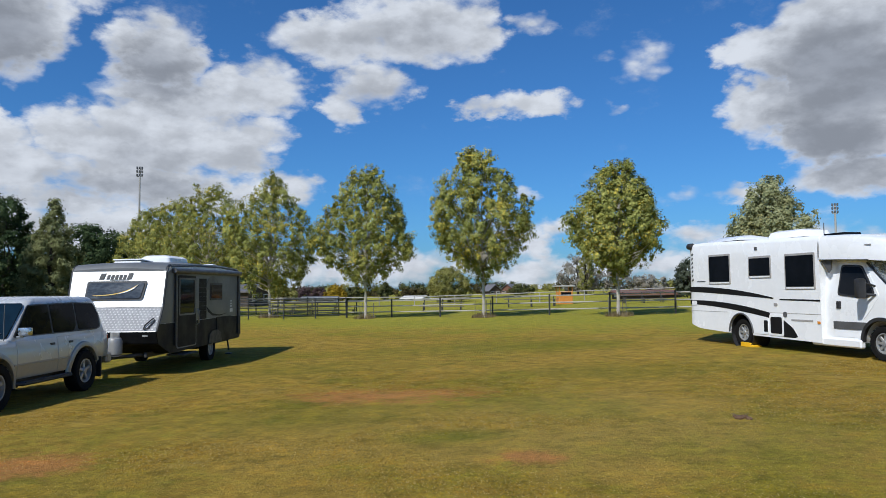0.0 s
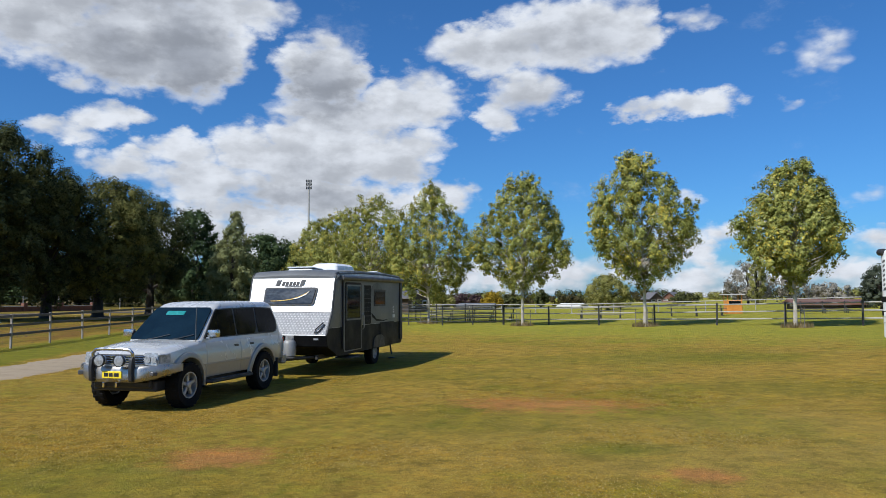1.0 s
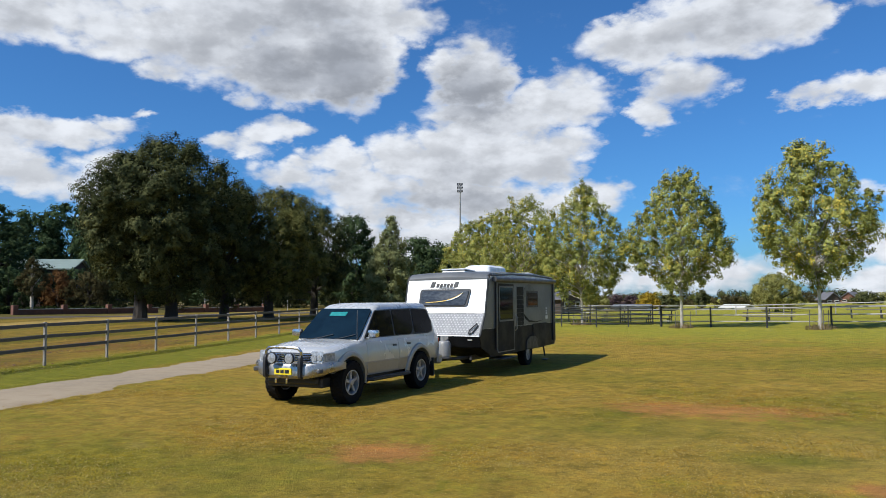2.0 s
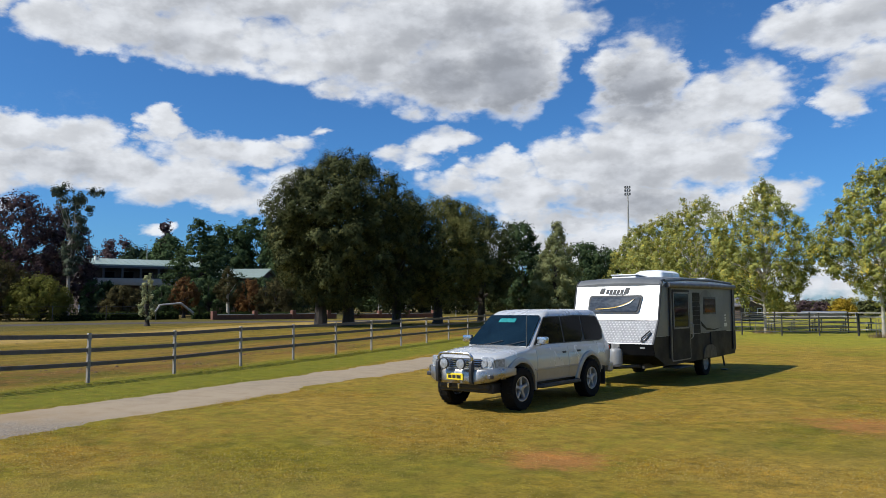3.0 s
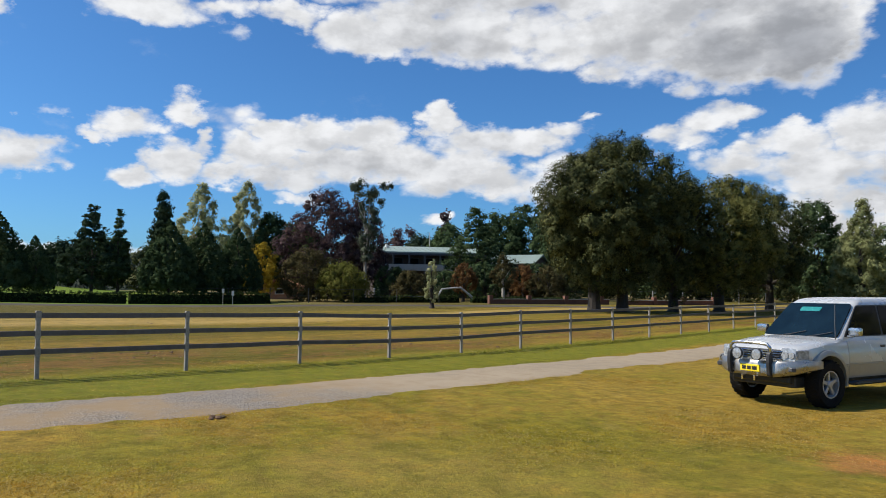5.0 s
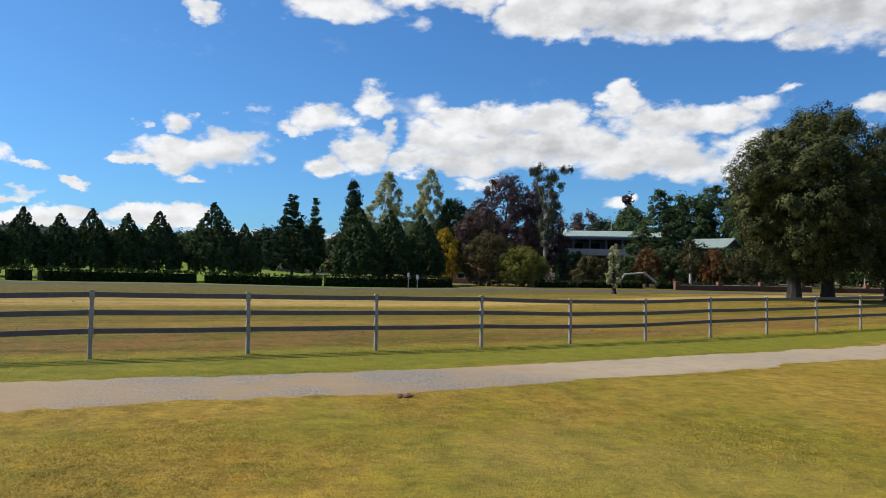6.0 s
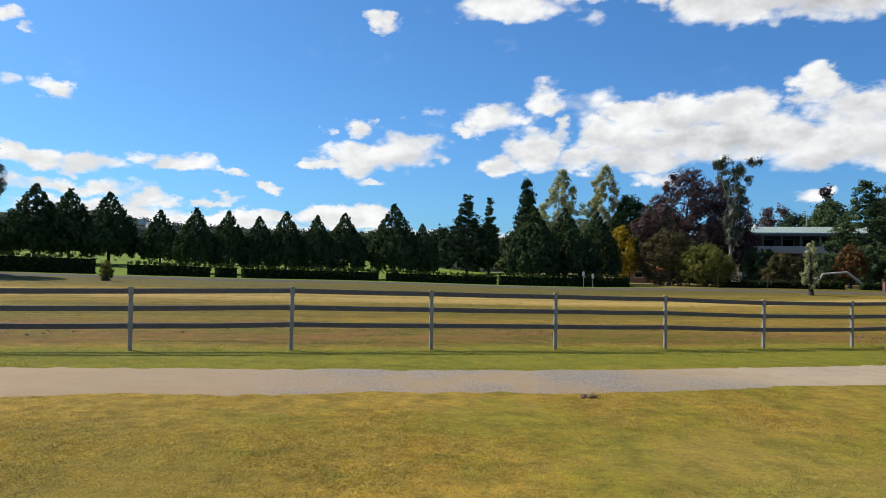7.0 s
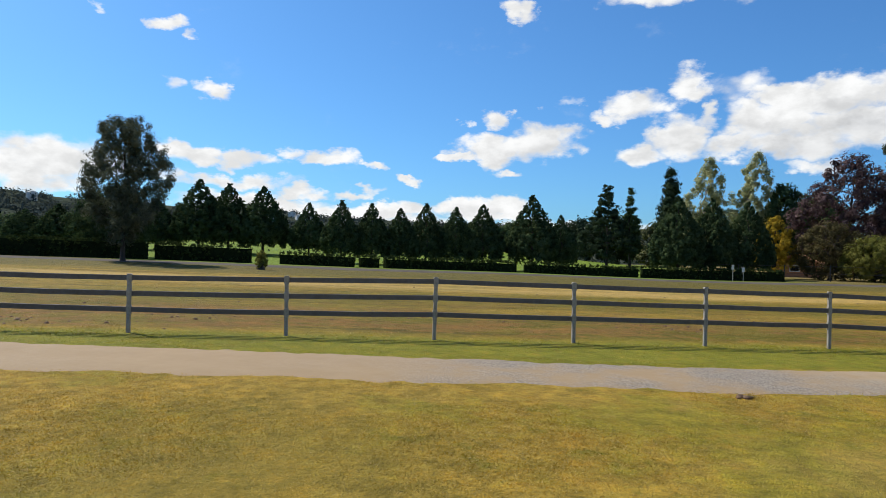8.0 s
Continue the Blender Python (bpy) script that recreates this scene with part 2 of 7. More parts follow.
def plain(name, a, b, scale=6.0, rough=0.5, metal=0.0, relief=0.0, coat=0.0, spec=0.5, rough_var=0.12, fine=40.0, stretch=(1, 1, 1), random_by=None):
    """A surface whose colour drifts from a to b at two sizes, with uneven gloss and fine relief."""
    m, n, s = material(name)
    p = n.vec("MULTIPLY", place_of(n), tuple(float(v) for v in stretch))
    big, small = n.noise(p, scale, 5.0), n.noise(p, scale * fine / 6.0, 3.0)
    f = n.ramp(n.math("ADD", n.math("MULTIPLY", big, 0.65), n.math("MULTIPLY", small, 0.35)), 0.3, 0.7)
    if random_by == "object":
        r = n.nodes.new("ShaderNodeObjectInfo").outputs["Random"]
        f = n.math("ADD", n.math("MULTIPLY", f, 0.6), n.math("MULTIPLY", r, 0.4))
    elif random_by == "island":
        r = n.nodes.new("ShaderNodeNewGeometry").outputs["Random Per Island"]
        f = n.math("ADD", n.math("MULTIPLY", f, 0.4), n.math("MULTIPLY", r, 0.6))
    n.links.new(n.mix(f, a, b), s.inputs["Base Color"])
    n.links.new(n.ramp(big, 0.3, 0.7, max(rough - rough_var, 0.02), min(rough + rough_var, 1.0)), s.inputs["Roughness"])
    s.inputs["Metallic"].default_value, s.inputs["Coat Weight"].default_value = metal, coat
    s.inputs["Specular IOR Level"].default_value = spec
    if relief:
        bump(n, s, small, relief)
    return m


def foliage(name, dark, light, turning=None, share=0.0, through=0.35, single=0.4, spread=0.9, gloss=0.0):
    """Leaves: each one its own tone; some have turned colour."""
    m, n, s = material(name)
    r = n.nodes.new("ShaderNodeNewGeometry").outputs["Random Per Island"]
    p = place_of(n)
    patch = n.noise(p, spread, 3.0)
    f = n.math("ADD", n.math("MULTIPLY", r, single), n.math("MULTIPLY", n.ramp(patch, 0.36, 0.64), 1 - single))
    col = n.mix(f, dark, light)
    if turning:
        pick = n.ramp(n.math("ADD", n.math("FRACT", n.math("MULTIPLY", r, 37.0)), n.math("MULTIPLY", n.math("SUBTRACT", n.noise(p, 0.55, 2.0), 0.5), 1.2)), 1 - share, 1 - share + 0.15)
        col = n.mix(pick, col, turning)
    n.links.new(col, s.inputs["Base Color"])
    s.inputs["Roughness"].default_value, s.inputs["Specular IOR Level"].default_value = 0.8 - 0.6 * gloss, gloss
    t = n.nodes.new("ShaderNodeBsdfTranslucent")
    n.links.new(n.mix(0.5, col, light), t.inputs[0])
    blend = n.nodes.new("ShaderNodeMixShader")
    blend.inputs[0].default_value = through
    n.links.new(s.outputs[0], blend.inputs[1])
    n.links.new(t.outputs[0], blend.inputs[2])
    n.links.new(blend.outputs[0], n.nodes["Material Output"].inputs[0])
    return m


def beyond_fence(n, p):
    """Metres west of the paddock fence, and metres along it."""
    d = n.vec("SUBTRACT", p, (FENCE_AT[0], FENCE_AT[1], 0.0))
    return (n.vec("DOT_PRODUCT", d, (math.sin(FENCE_WAY), -math.cos(FENCE_WAY), 0.0)),
            n.vec("DOT_PRODUCT", d, (math.cos(FENCE_WAY), math.sin(FENCE_WAY), 0.0)))


# worn bare earth: place, half sizes
BARE = [(-1.3, 12.5, 1.9, 1.0), (-4.7, 7.8, 0.75, 0.75), (0.6, 7.7, 0.45, 0.3)]

# drier and lusher drifts: place, half sizes, colour, strength
DRY, LUSH = (0.36, 0.26, 0.075), (0.15, 0.16, 0.013)
FADED = [(-6.5, 3.4, 2.6, 2.4, DRY, 0.4), (1.5, 9.5, 4.5, 3.0, DRY, 0.45), (-6.2, -3.2, 3.2, 2.8, (0.20, 0.155, 0.022), 0.6), (-5.2, 6.6, 2.0, 1.5, LUSH, 0.4), (-2.6, 10.8, 2.2, 1.6, LUSH, 0.35), (-4.4, 0.9, 1.7, 1.5, LUSH, 0.6),
         (0.5, 21.5, 4.5, 2.2, LUSH, 0.5), (-4.0, 17.0, 2.5, 1.8, LUSH, 0.4), (3.5, 15.0, 3.0, 1.5, LUSH, 0.45), (-2.6, 12.0, 0.8, 0.7, LUSH, 0.8), (-0.3, 8.9, 0.8, 0.5, LUSH, 0.7), (-3.2, 5.4, 0.7, 0.6, LUSH, 0.6)]


def turf_colour(n, p):
    """Autumn lawn: straw and green in drifts, bare red earth, a greener verge, a grazed paddock, park lawns beyond the road."""
    wide, mid, tight = n.noise(p, 0.13, 4.0), n.noise(p, 0.55, 5.0, 0.62), n.noise(p, 4.5, 5.0, 0.65)
    grain = n.noise(p, 38.0, 3.0, 0.7)
    clump = n.noise(n.vec("ADD", p, (3.0, 17.0, 0.0)), 2.3, 5.0, 0.72)
    drift = n.math("ADD", n.math("MULTIPLY", wide, 0.6), n.math("MULTIPLY", mid, 0.4))
    straw = n.mix(n.ramp(tight, 0.3, 0.7), (0.28, 0.178, 0.030), (0.43, 0.285, 0.056))
    blade = n.mix(n.ramp(tight, 0.3, 0.7), (0.20, 0.162, 0.016), (0.31, 0.25, 0.032))
    lawn = n.mix(n.ramp(n.math("ADD", drift, n.math("MULTIPLY", n.math("SUBTRACT", tight, 0.5), 0.24)), 0.455, 0.60), straw, blade)
    lawn = n.mix(n.ramp(n.noise(p, 1.3, 6.0, 0.7), 0.56, 0.70, 0.0, 0.75), lawn, (0.165, 0.155, 0.014))
    lawn = n.mix(n.ramp(n.noise(n.vec("ADD", p, (31.0, 7.0, 0.0)), 0.9, 6.0, 0.68), 0.56, 0.70, 0.0, 0.45), lawn, (0.41, 0.285, 0.10))
    for x, y, a, b, tone, most in FADED:
        d = n.vec("MULTIPLY", n.vec("SUBTRACT", p, (x, y, 0.0)), (1 / a, 1 / b, 0.0))
        r = n.math("ADD", n.vec("LENGTH", d), n.math("ADD", n.math("MULTIPLY", n.math("SUBTRACT", tight, 0.5), 1.2), n.math("MULTIPLY", n.math("SUBTRACT", mid, 0.5), 1.6)))
        lawn = n.mix(n.ramp(r, 0.2, 1.3, most, 0.0), lawn, tone)
    earth = n.mix(mid, (0.40, 0.165, 0.055), (0.50, 0.24, 0.09))
    for x, y, a, b in BARE:
        d = n.vec("MULTIPLY", n.vec("SUBTRACT", p, (x, y, 0.0)), (1 / a, 1 / b, 0.0))
        r = n.math("ADD", n.vec("LENGTH", d), n.math("ADD", n.math("MULTIPLY", n.math("SUBTRACT", tight, 0.5), 1.7), n.math("MULTIPLY", n.math("SUBTRACT", mid, 0.5), 1.4)))
        lawn = n.mix(n.ramp(r, 0.25, 1.2, 0.92, 0.0), lawn, earth)
    w, along = beyond_fence(n, p)
    wob = n.math("ADD", w, n.math("MULTIPLY", n.math("SUBTRACT", mid, 0.5), 2.2))
    verge = n.math("MULTIPLY", n.ramp(wob, -4.0, -3.0), n.ramp(wob, 0.0, 1.0, 1.0, 0.0))
    lawn = n.mix(n.math("MULTIPLY", verge, n.ramp(tight, 0.2, 0.55, 0.3, 1.0)), lawn, n.mix(grain, (0.15, 0.155, 0.014), (0.26, 0.245, 0.026)))
    # the paddock is grazed in bands along the fence, mucky near it
    band = n.noise(n.join(n.math("MULTIPLY", w, 0.20), n.math("MULTIPLY", along, 0.03), 0.0), 1.0, 6.0, 0.68)
    graze = n.mix(n.ramp(band, 0.42, 0.58), (0.145, 0.118, 0.011), (0.295, 0.192, 0.032))
    line = n.noise(n.join(n.math("MULTIPLY", w, 1.1), n.math("MULTIPLY", along, 0.09), 4.0), 1.0, 6.0, 0.72)
    graze = n.mix(n.ramp(line, 0.40, 0.50, 0.85, 0.0), graze, (0.12, 0.085, 0.016))
    patch = n.noise(n.join(n.math("MULTIPLY", w, 0.5), n.math("MULTIPLY", along, 0.22), 0.0), 1.0, 6.0, 0.7)
    muck = n.ramp(n.math("ADD", patch, n.math("MULTIPLY", n.math("SUBTRACT", tight, 0.5), 0.75)), 0.46, 0.60)
    graze = n.mix(n.math("MULTIPLY", muck, n.ramp(w, 7.0, 20.0, 0.55, 0.2)), graze, (0.20, 0.115, 0.03))
    dug = n.math("MULTIPLY", n.math("MULTIPLY", n.ramp(w, 0.5, 1.4), n.ramp(w, 5.0, 9.0, 1.0, 0.0)), n.ramp(n.math("ADD", patch, n.math("MULTIPLY", n.math("SUBTRACT", clump, 0.5), 0.5)), 0.455, 0.57, 0.0, 0.85))
    graze = n.mix(dug, graze, n.mix(tight, (0.13, 0.062, 0.020), (0.31, 0.165, 0.052)))
    fresh = n.ramp(n.noise(n.vec("ADD", p, (5.0, 91.0, 0.0)), 0.35, 5.0, 0.66), 0.50, 0.62, 0.0, 0.45)
    graze = n.mix(fresh, graze, (0.16, 0.145, 0.016))
    tan = n.math("MULTIPLY", n.ramp(wob, 17.0, 19.5), n.ramp(wob, 23.5, 26.0, 0.75, 0.0))
    graze = n.mix(n.math("MULTIPLY", tan, n.ramp(band, 0.35, 0.55, 0.3, 1.0)), graze, (0.52, 0.345, 0.14))
    graze = n.mix(n.ramp(wob, 27.0, 33.0, 0.0, 0.85), graze, (0.115, 0.095, 0.026))
    lawn = n.mix(n.ramp(wob, 0.2, 1.4), lawn, graze)
    xyz = n.xyz(p)
    park = n.mix(wide, (0.10, 0.17, 0.014), (0.19, 0.25, 0.03))
    scrub = n.mix(tight, (0.13, 0.10, 0.045), (0.23, 0.17, 0.07))
    park = n.mix(n.ramp(xyz[1], 14.0, 30.0), park, scrub)
    lawn = n.mix(n.ramp(wob, 44.0, 47.0), lawn, park)
    north = n.math("ADD", xyz[1], n.math("MULTIPLY", xyz[0], 0.58))
    lawn = n.mix(n.math("MULTIPLY", n.ramp(n.math("ADD", north, n.math("MULTIPLY", n.math("SUBTRACT", mid, 0.5), 12.0)), 25.0, 36.0), n.ramp(w, -6.0, -12.0, 0.0, 0.8)), lawn, n.mix(tight, (0.24, 0.25, 0.028), (0.40, 0.37, 0.055)))
    # clumps at an arm's width, tussocks at a hand's width
    lawn = n.mix(n.ramp(clump, 0.37, 0.50, 0.65, 0.0), lawn, n.mix(1.0, lawn, (0.62, 0.66, 0.52), "MULTIPLY"))
    lawn = n.mix(n.ramp(clump, 0.52, 0.64, 0.0, 0.7), lawn, n.mix(1.0, lawn, (1.32, 1.2, 1.0), "MULTIPLY"))
    tuft = n.noise(p, 17.0, 5.0, 0.75)
    lawn = n.mix(n.ramp(tuft, 0.36, 0.52, 0.5, 0.0), lawn, n.mix(1.0, lawn, (0.48, 0.50, 0.42), "MULTIPLY"))
    lawn = n.mix(n.ramp(tuft, 0.54, 0.70, 0.0, 0.55), lawn, n.mix(1.0, lawn, (1.3, 1.24, 1.0), "MULTIPLY"))
    lawn = n.mix(1.0, lawn, (1.0, 1.0, 0.82), "MULTIPLY")
    return lawn, grain, tight


def turf_material(name, blades=False):
    m, n, s = material(name)
    p = place_of(n)
    col, grain, tight = turf_colour(n, p)
    if blades:
        r = n.nodes.new("ShaderNodeNewGeometry").outputs["Random Per Island"]
        col = n.mix(n.ramp(r, 0.45, 1.0, 0.0, 0.75), n.mix(1.0, col, (1.2, 1.12, 0.85), "MULTIPLY"), (0.54, 0.415, 0.18))
        t = n.nodes.new("ShaderNodeBsdfTranslucent")
        n.links.new(col, t.inputs[0])
        blend = n.nodes.new("ShaderNodeMixShader")
        blend.inputs[0].default_value = 0.45
        n.links.new(s.outputs[0], blend.inputs[1])
        n.links.new(t.outputs[0], blend.inputs[2])
        n.links.new(blend.outputs[0], n.nodes["Material Output"].inputs[0])
    else:
        col = n.mix(n.ramp(grain, 0.25, 0.75, 0.3, 0.0), col, n.mix(1.0, col, (0.5, 0.53, 0.45), "MULTIPLY"))
        bump(n, s, n.math("ADD", grain, tight), 0.9, 0.05)
    n.links.new(col, s.inputs["Base Color"])
    s.inputs["Roughness"].default_value, s.inputs["Specular IOR Level"].default_value = 0.9, 0.15
    return m


def track_material():
    m, n, s = material("track_gravel")
    p = place_of(n)
    drift, stones, mid = n.noise(p, 0.28, 3.0), n.nodes.new("ShaderNodeTexVoronoi"), n.noise(p, 2.2, 5.0, 0.65)
    n.links.new(p, stones.inputs["Vector"])
    stones.inputs["Scale"].default_value = 30.0
    chip = n.mix(stones.outputs["Distance"], (0.15, 0.124, 0.098), (0.29, 0.243, 0.19))
    tone = n.ramp(n.xyz(stones.outputs["Color"])[0], 0.0, 1.0, 0.72, 1.2, False)
    chip = n.mix(1.0, chip, n.join(tone, tone, tone), "MULTIPLY")
    dust = n.mix(mid, (0.22, 0.145, 0.07), (0.305, 0.21, 0.112))
    f = n.ramp(n.math("ADD", drift, n.math("MULTIPLY", n.math("SUBTRACT", mid, 0.5), 0.5)), 0.36, 0.64)
    f = n.math("MULTIPLY", f, n.ramp(n.xyz(p)[1], -3.6, -0.6, 0.12, 1.0))
    pale = n.math("MULTIPLY", n.ramp(n.xyz(p)[1], 3.0, 8.0), n.ramp(mid, 0.3, 0.55, 0.5, 1.0))
    n.links.new(n.mix(pale, n.mix(f, dust, chip), n.mix(mid, (0.28, 0.21, 0.13), (0.385, 0.30, 0.195))), s.inputs["Base Color"])
    s.inputs["Roughness"].default_value = 0.92
    bump(n, s, n.math("MULTIPLY", stones.outputs["Distance"], f), 0.8, 0.03)
    return m


M = {}
M["turf"], M["blades"], M["track"] = turf_material("turf"), turf_material("grass_blades", True), track_material()
M["asphalt"] = plain("asphalt", (0.07, 0.06, 0.052), (0.115, 0.10, 0.09), 0.5, 0.95, spec=0.05, relief=0.2)
M["rail_steel"] = plain("galvanised_rail", (0.085, 0.072, 0.068), (0.15, 0.13, 0.125), 3.0, 0.55, 0.35, 0.1)
M["post_steel"] = plain("galvanised_post", (0.23, 0.20, 0.165), (0.40, 0.36, 0.315), 5.0, 0.6, 0.15, 0.1)
M["dark_steel"] = plain("dark_steel", (0.03, 0.03, 0.032), (0.07, 0.068, 0.065), 5.0, 0.55, 0.2, 0.1)
M["grey_pipe"] = plain("weathered_pipe", (0.33, 0.31, 0.29), (0.46, 0.44, 0.41), 4.0, 0.6, 0.2, 0.1)
M["bark_pale"] = plain("pale_bark", (0.32, 0.28, 0.23), (0.55, 0.51, 0.44), 5.0, 0.85, relief=0.6, stretch=(1, 1, 0.4))
M["bark_dark"] = plain("dark_bark", (0.022, 0.017, 0.013), (0.06, 0.047, 0.037), 4.0, 0.9, relief=0.8, stretch=(1, 1, 0.25))
M["bark_gum"] = plain("gum_bark", (0.20, 0.17, 0.145), (0.40, 0.36, 0.32), 1.5, 0.8, relief=0.3, stretch=(1, 1, 0.3))
M["leaf_row"] = foliage("leaf_row", (0.11, 0.13, 0.022), (0.45, 0.45, 0.14), (0.62, 0.48, 0.08), 0.17, 0.12, 0.62, 1.2)
M["leaf_greypine"] = foliage("leaf_greypine", (0.10, 0.115, 0.045), (0.34, 0.35, 0.16), None, 0, 0.25)
M["leaf_oak"] = foliage("leaf_oak", (0.012, 0.020, 0.006), (0.115, 0.12, 0.042), (0.17, 0.16, 0.05), 0.03, 0.04, 0.14, gloss=0.1)
M["leaf_oak_turning"] = foliage("leaf_oak_turning", (0.022, 0.032, 0.008), (0.20, 0.19, 0.055), (0.24, 0.19, 0.05), 0.10, 0.05, 0.14, gloss=0.1)
M["leaf_conifer"] = foliage("leaf_conifer", (0.024, 0.042, 0.020), (0.095, 0.13, 0.055), None, 0, 0.12, 0.3)
# near-black green: the shade inside the hedge, put into a colour
M["hedge_shade_core"] = plain("hedge_shade_core", (0.010, 0.016, 0.007), (0.02, 0.028, 0.012), 3.0, 0.95, spec=0.0)
M["leaf_cedar"] = foliage("leaf_cedar", (0.020, 0.036, 0.022), (0.06, 0.082, 0.045), None, 0, 0.2)
M["leaf_purple"] = foliage("leaf_purple", (0.040, 0.027, 0.031), (0.15, 0.10, 0.10), (0.12, 0.095, 0.06), 0.1, 0.2, 0.3)
M["leaf_poplar"] = foliage("leaf_poplar", (0.17, 0.19, 0.085), (0.50, 0.50, 0.28), (0.52, 0.44, 0.18), 0.1, 0.35)
M["leaf_gum"] = foliage("leaf_gum", (0.04, 0.054, 0.036), (0.15, 0.165, 0.115), None, 0, 0.3)
M["leaf_gold"] = foliage("leaf_gold", (0.22, 0.15, 0.02), (0.48, 0.34, 0.04), None, 0, 0.4)
M["leaf_rust"] = foliage("leaf_rust", (0.10, 0.05, 0.022), (0.22, 0.12, 0.05), None, 0, 0.3)
M["leaf_shrub"] = foliage("leaf_shrub", (0.085, 0.095, 0.02), (0.22, 0.21, 0.055), None, 0, 0.3)
M["leaf_olive"] = foliage("leaf_olive", (0.05, 0.045, 0.02), (0.12, 0.10, 0.045), None, 0, 0.25)
M["leaf_willow"] = foliage("leaf_willow", (0.18, 0.185, 0.05), (0.40, 0.37, 0.13), None, 0, 0.35)
M["leaf_bare"] = foliage("leaf_bare", (0.20, 0.18, 0.15), (0.36, 0.33, 0.27), None, 0, 0.2)
M["hedge"] = foliage("hedge_leaf", (0.022, 0.035, 0.012), (0.06, 0.08, 0.026), None, 0, 0.2)
M["hill_ground"] = plain("hill_ground", (0.022, 0.03, 0.024), (0.06, 0.068, 0.05), 0.02, 1.0, spec=0.0)
M["terracotta"] = plain("terracotta", (0.30, 0.12, 0.055), (0.42, 0.19, 0.09), 1.5, 0.8)
# bluish, lifted greens: some of the distance haze is in the colour
M["hill_wood_hazed"] = foliage("hill_wood_hazed", (0.045, 0.058, 0.05), (0.10, 0.115, 0.095), None, 0, 0.1)
# vehicles
M["paint_silver"] = plain("paint_pale_silver", (0.56, 0.555, 0.53), (0.62, 0.615, 0.59), 2.0, 0.26, 0.25, coat=0.6, rough_var=0.05)
M["paint_sand"] = plain("paint_sand", (0.31, 0.285, 0.24), (0.36, 0.335, 0.285), 2.0, 0.34, 0.15, coat=0.5, rough_var=0.06)
M["paint_white"] = plain("white_panel", (0.80, 0.80, 0.79), (0.86, 0.86, 0.85), 1.2, 0.25, coat=0.4, rough_var=0.06)
# silver-grey taken darker: shade on the caravan's near side is in it
M["paint_grey"] = plain("silver_panel_darkened", (0.115, 0.118, 0.118), (0.15, 0.154, 0.154), 1.5, 0.4, 0.1)
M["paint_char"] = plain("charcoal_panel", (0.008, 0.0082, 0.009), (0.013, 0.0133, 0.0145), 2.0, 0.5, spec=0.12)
M["black_plastic"] = plain("black_plastic", (0.016, 0.016, 0.017), (0.03, 0.03, 0.031), 8.0, 0.5, relief=0.05)
M["dark_grey"] = plain("dark_grey_trim", (0.07, 0.07, 0.073), (0.10, 0.10, 0.104), 5.0, 0.45)
M["rubber"] = plain("tyre_rubber", (0.006, 0.006, 0.006), (0.015, 0.014, 0.0125), 6.0, 0.85, relief=0.3, spec=0.15)
M["alloy"] = plain("alloy", (0.36, 0.36, 0.36), (0.50, 0.50, 0.50), 8.0, 0.38, 0.5)
M["bar_alloy"] = plain("polished_bar", (0.33, 0.315, 0.29), (0.42, 0.40, 0.375), 5.0, 0.34, 0.85)
M["windscreen"] = plain("windscreen_glass", (0.004, 0.010, 0.016), (0.008, 0.020, 0.030), 1.0, 0.06, spec=0.3, rough_var=0.02)
# mottled greys put the sky's reflection into the shield's colour
M["shield"] = plain("window_shield_sky", (0.022, 0.024, 0.028), (0.10, 0.105, 0.11), 1.4, 0.16, spec=0.6, stretch=(1, 1, 2.5))
M["headlamp"] = plain("headlamp_lens", (0.20, 0.21, 0.225), (0.50, 0.52, 0.54), 22.0, 0.16, 0.2, coat=0.5)
M["mirror_shell"] = plain("mirror_shell", (0.50, 0.50, 0.51), (0.62, 0.62, 0.62), 4.0, 0.22, 0.95)
M["chrome"] = plain("chrome", (0.75, 0.75, 0.76), (0.85, 0.85, 0.86), 3.0, 0.1, 1.0, rough_var=0.04)
M["glass_dark"] = plain("tinted_glass", (0.005, 0.007, 0.009), (0.010, 0.012, 0.016), 1.0, 0.06, spec=0.08, rough_var=0.02)
M["lens"] = plain("lamp_lens", (0.62, 0.64, 0.66), (0.8, 0.8, 0.8), 14.0, 0.12, 0.3, coat=0.8)
M["amber"] = plain("amber_lens", (0.6, 0.2, 0.02), (0.7, 0.28, 0.03), 8.0, 0.2)
M["red_lens"] = plain("red_lens", (0.4, 0.02, 0.02), (0.5, 0.03, 0.03), 8.0, 0.2)
M["yellow"] = plain("yellow_plate", (0.80, 0.60, 0.02), (0.86, 0.66, 0.03), 5.0, 0.4)
M["yellow_ramp"] = plain("yellow_plastic", (0.78, 0.42, 0.01), (0.86, 0.5, 0.02), 5.0, 0.4)
M["teal_film"] = plain("teal_film", (0.015, 0.17, 0.165), (0.04, 0.26, 0.25), 4.0, 0.2)
M["bottle"] = plain("bottle_steel", (0.30, 0.30, 0.295), (0.38, 0.38, 0.37), 5.0, 0.45, 0.4)
M["gold_swoosh"] = plain("gold_stripe", (0.62, 0.36, 0.05), (0.75, 0.5, 0.12), 3.0, 0.3)
M["sunshade"] = plain("windscreen_shade", (0.35, 0.4, 0.42), (0.75, 0.77, 0.76), 9.0, 0.25, 0.7, relief=0.6, fine=20)
M["tread_dark"] = plain("tread_plate", (0.25, 0.25, 0.255), (0.36, 0.36, 0.365), 4.0, 0.75, 0.1, spec=0.1)
M["tread_bright"] = plain("tread_lug", (0.36, 0.36, 0.36), (0.56, 0.56, 0.55), 4.0, 0.6, 0.15, spec=0.2, random_by="island")
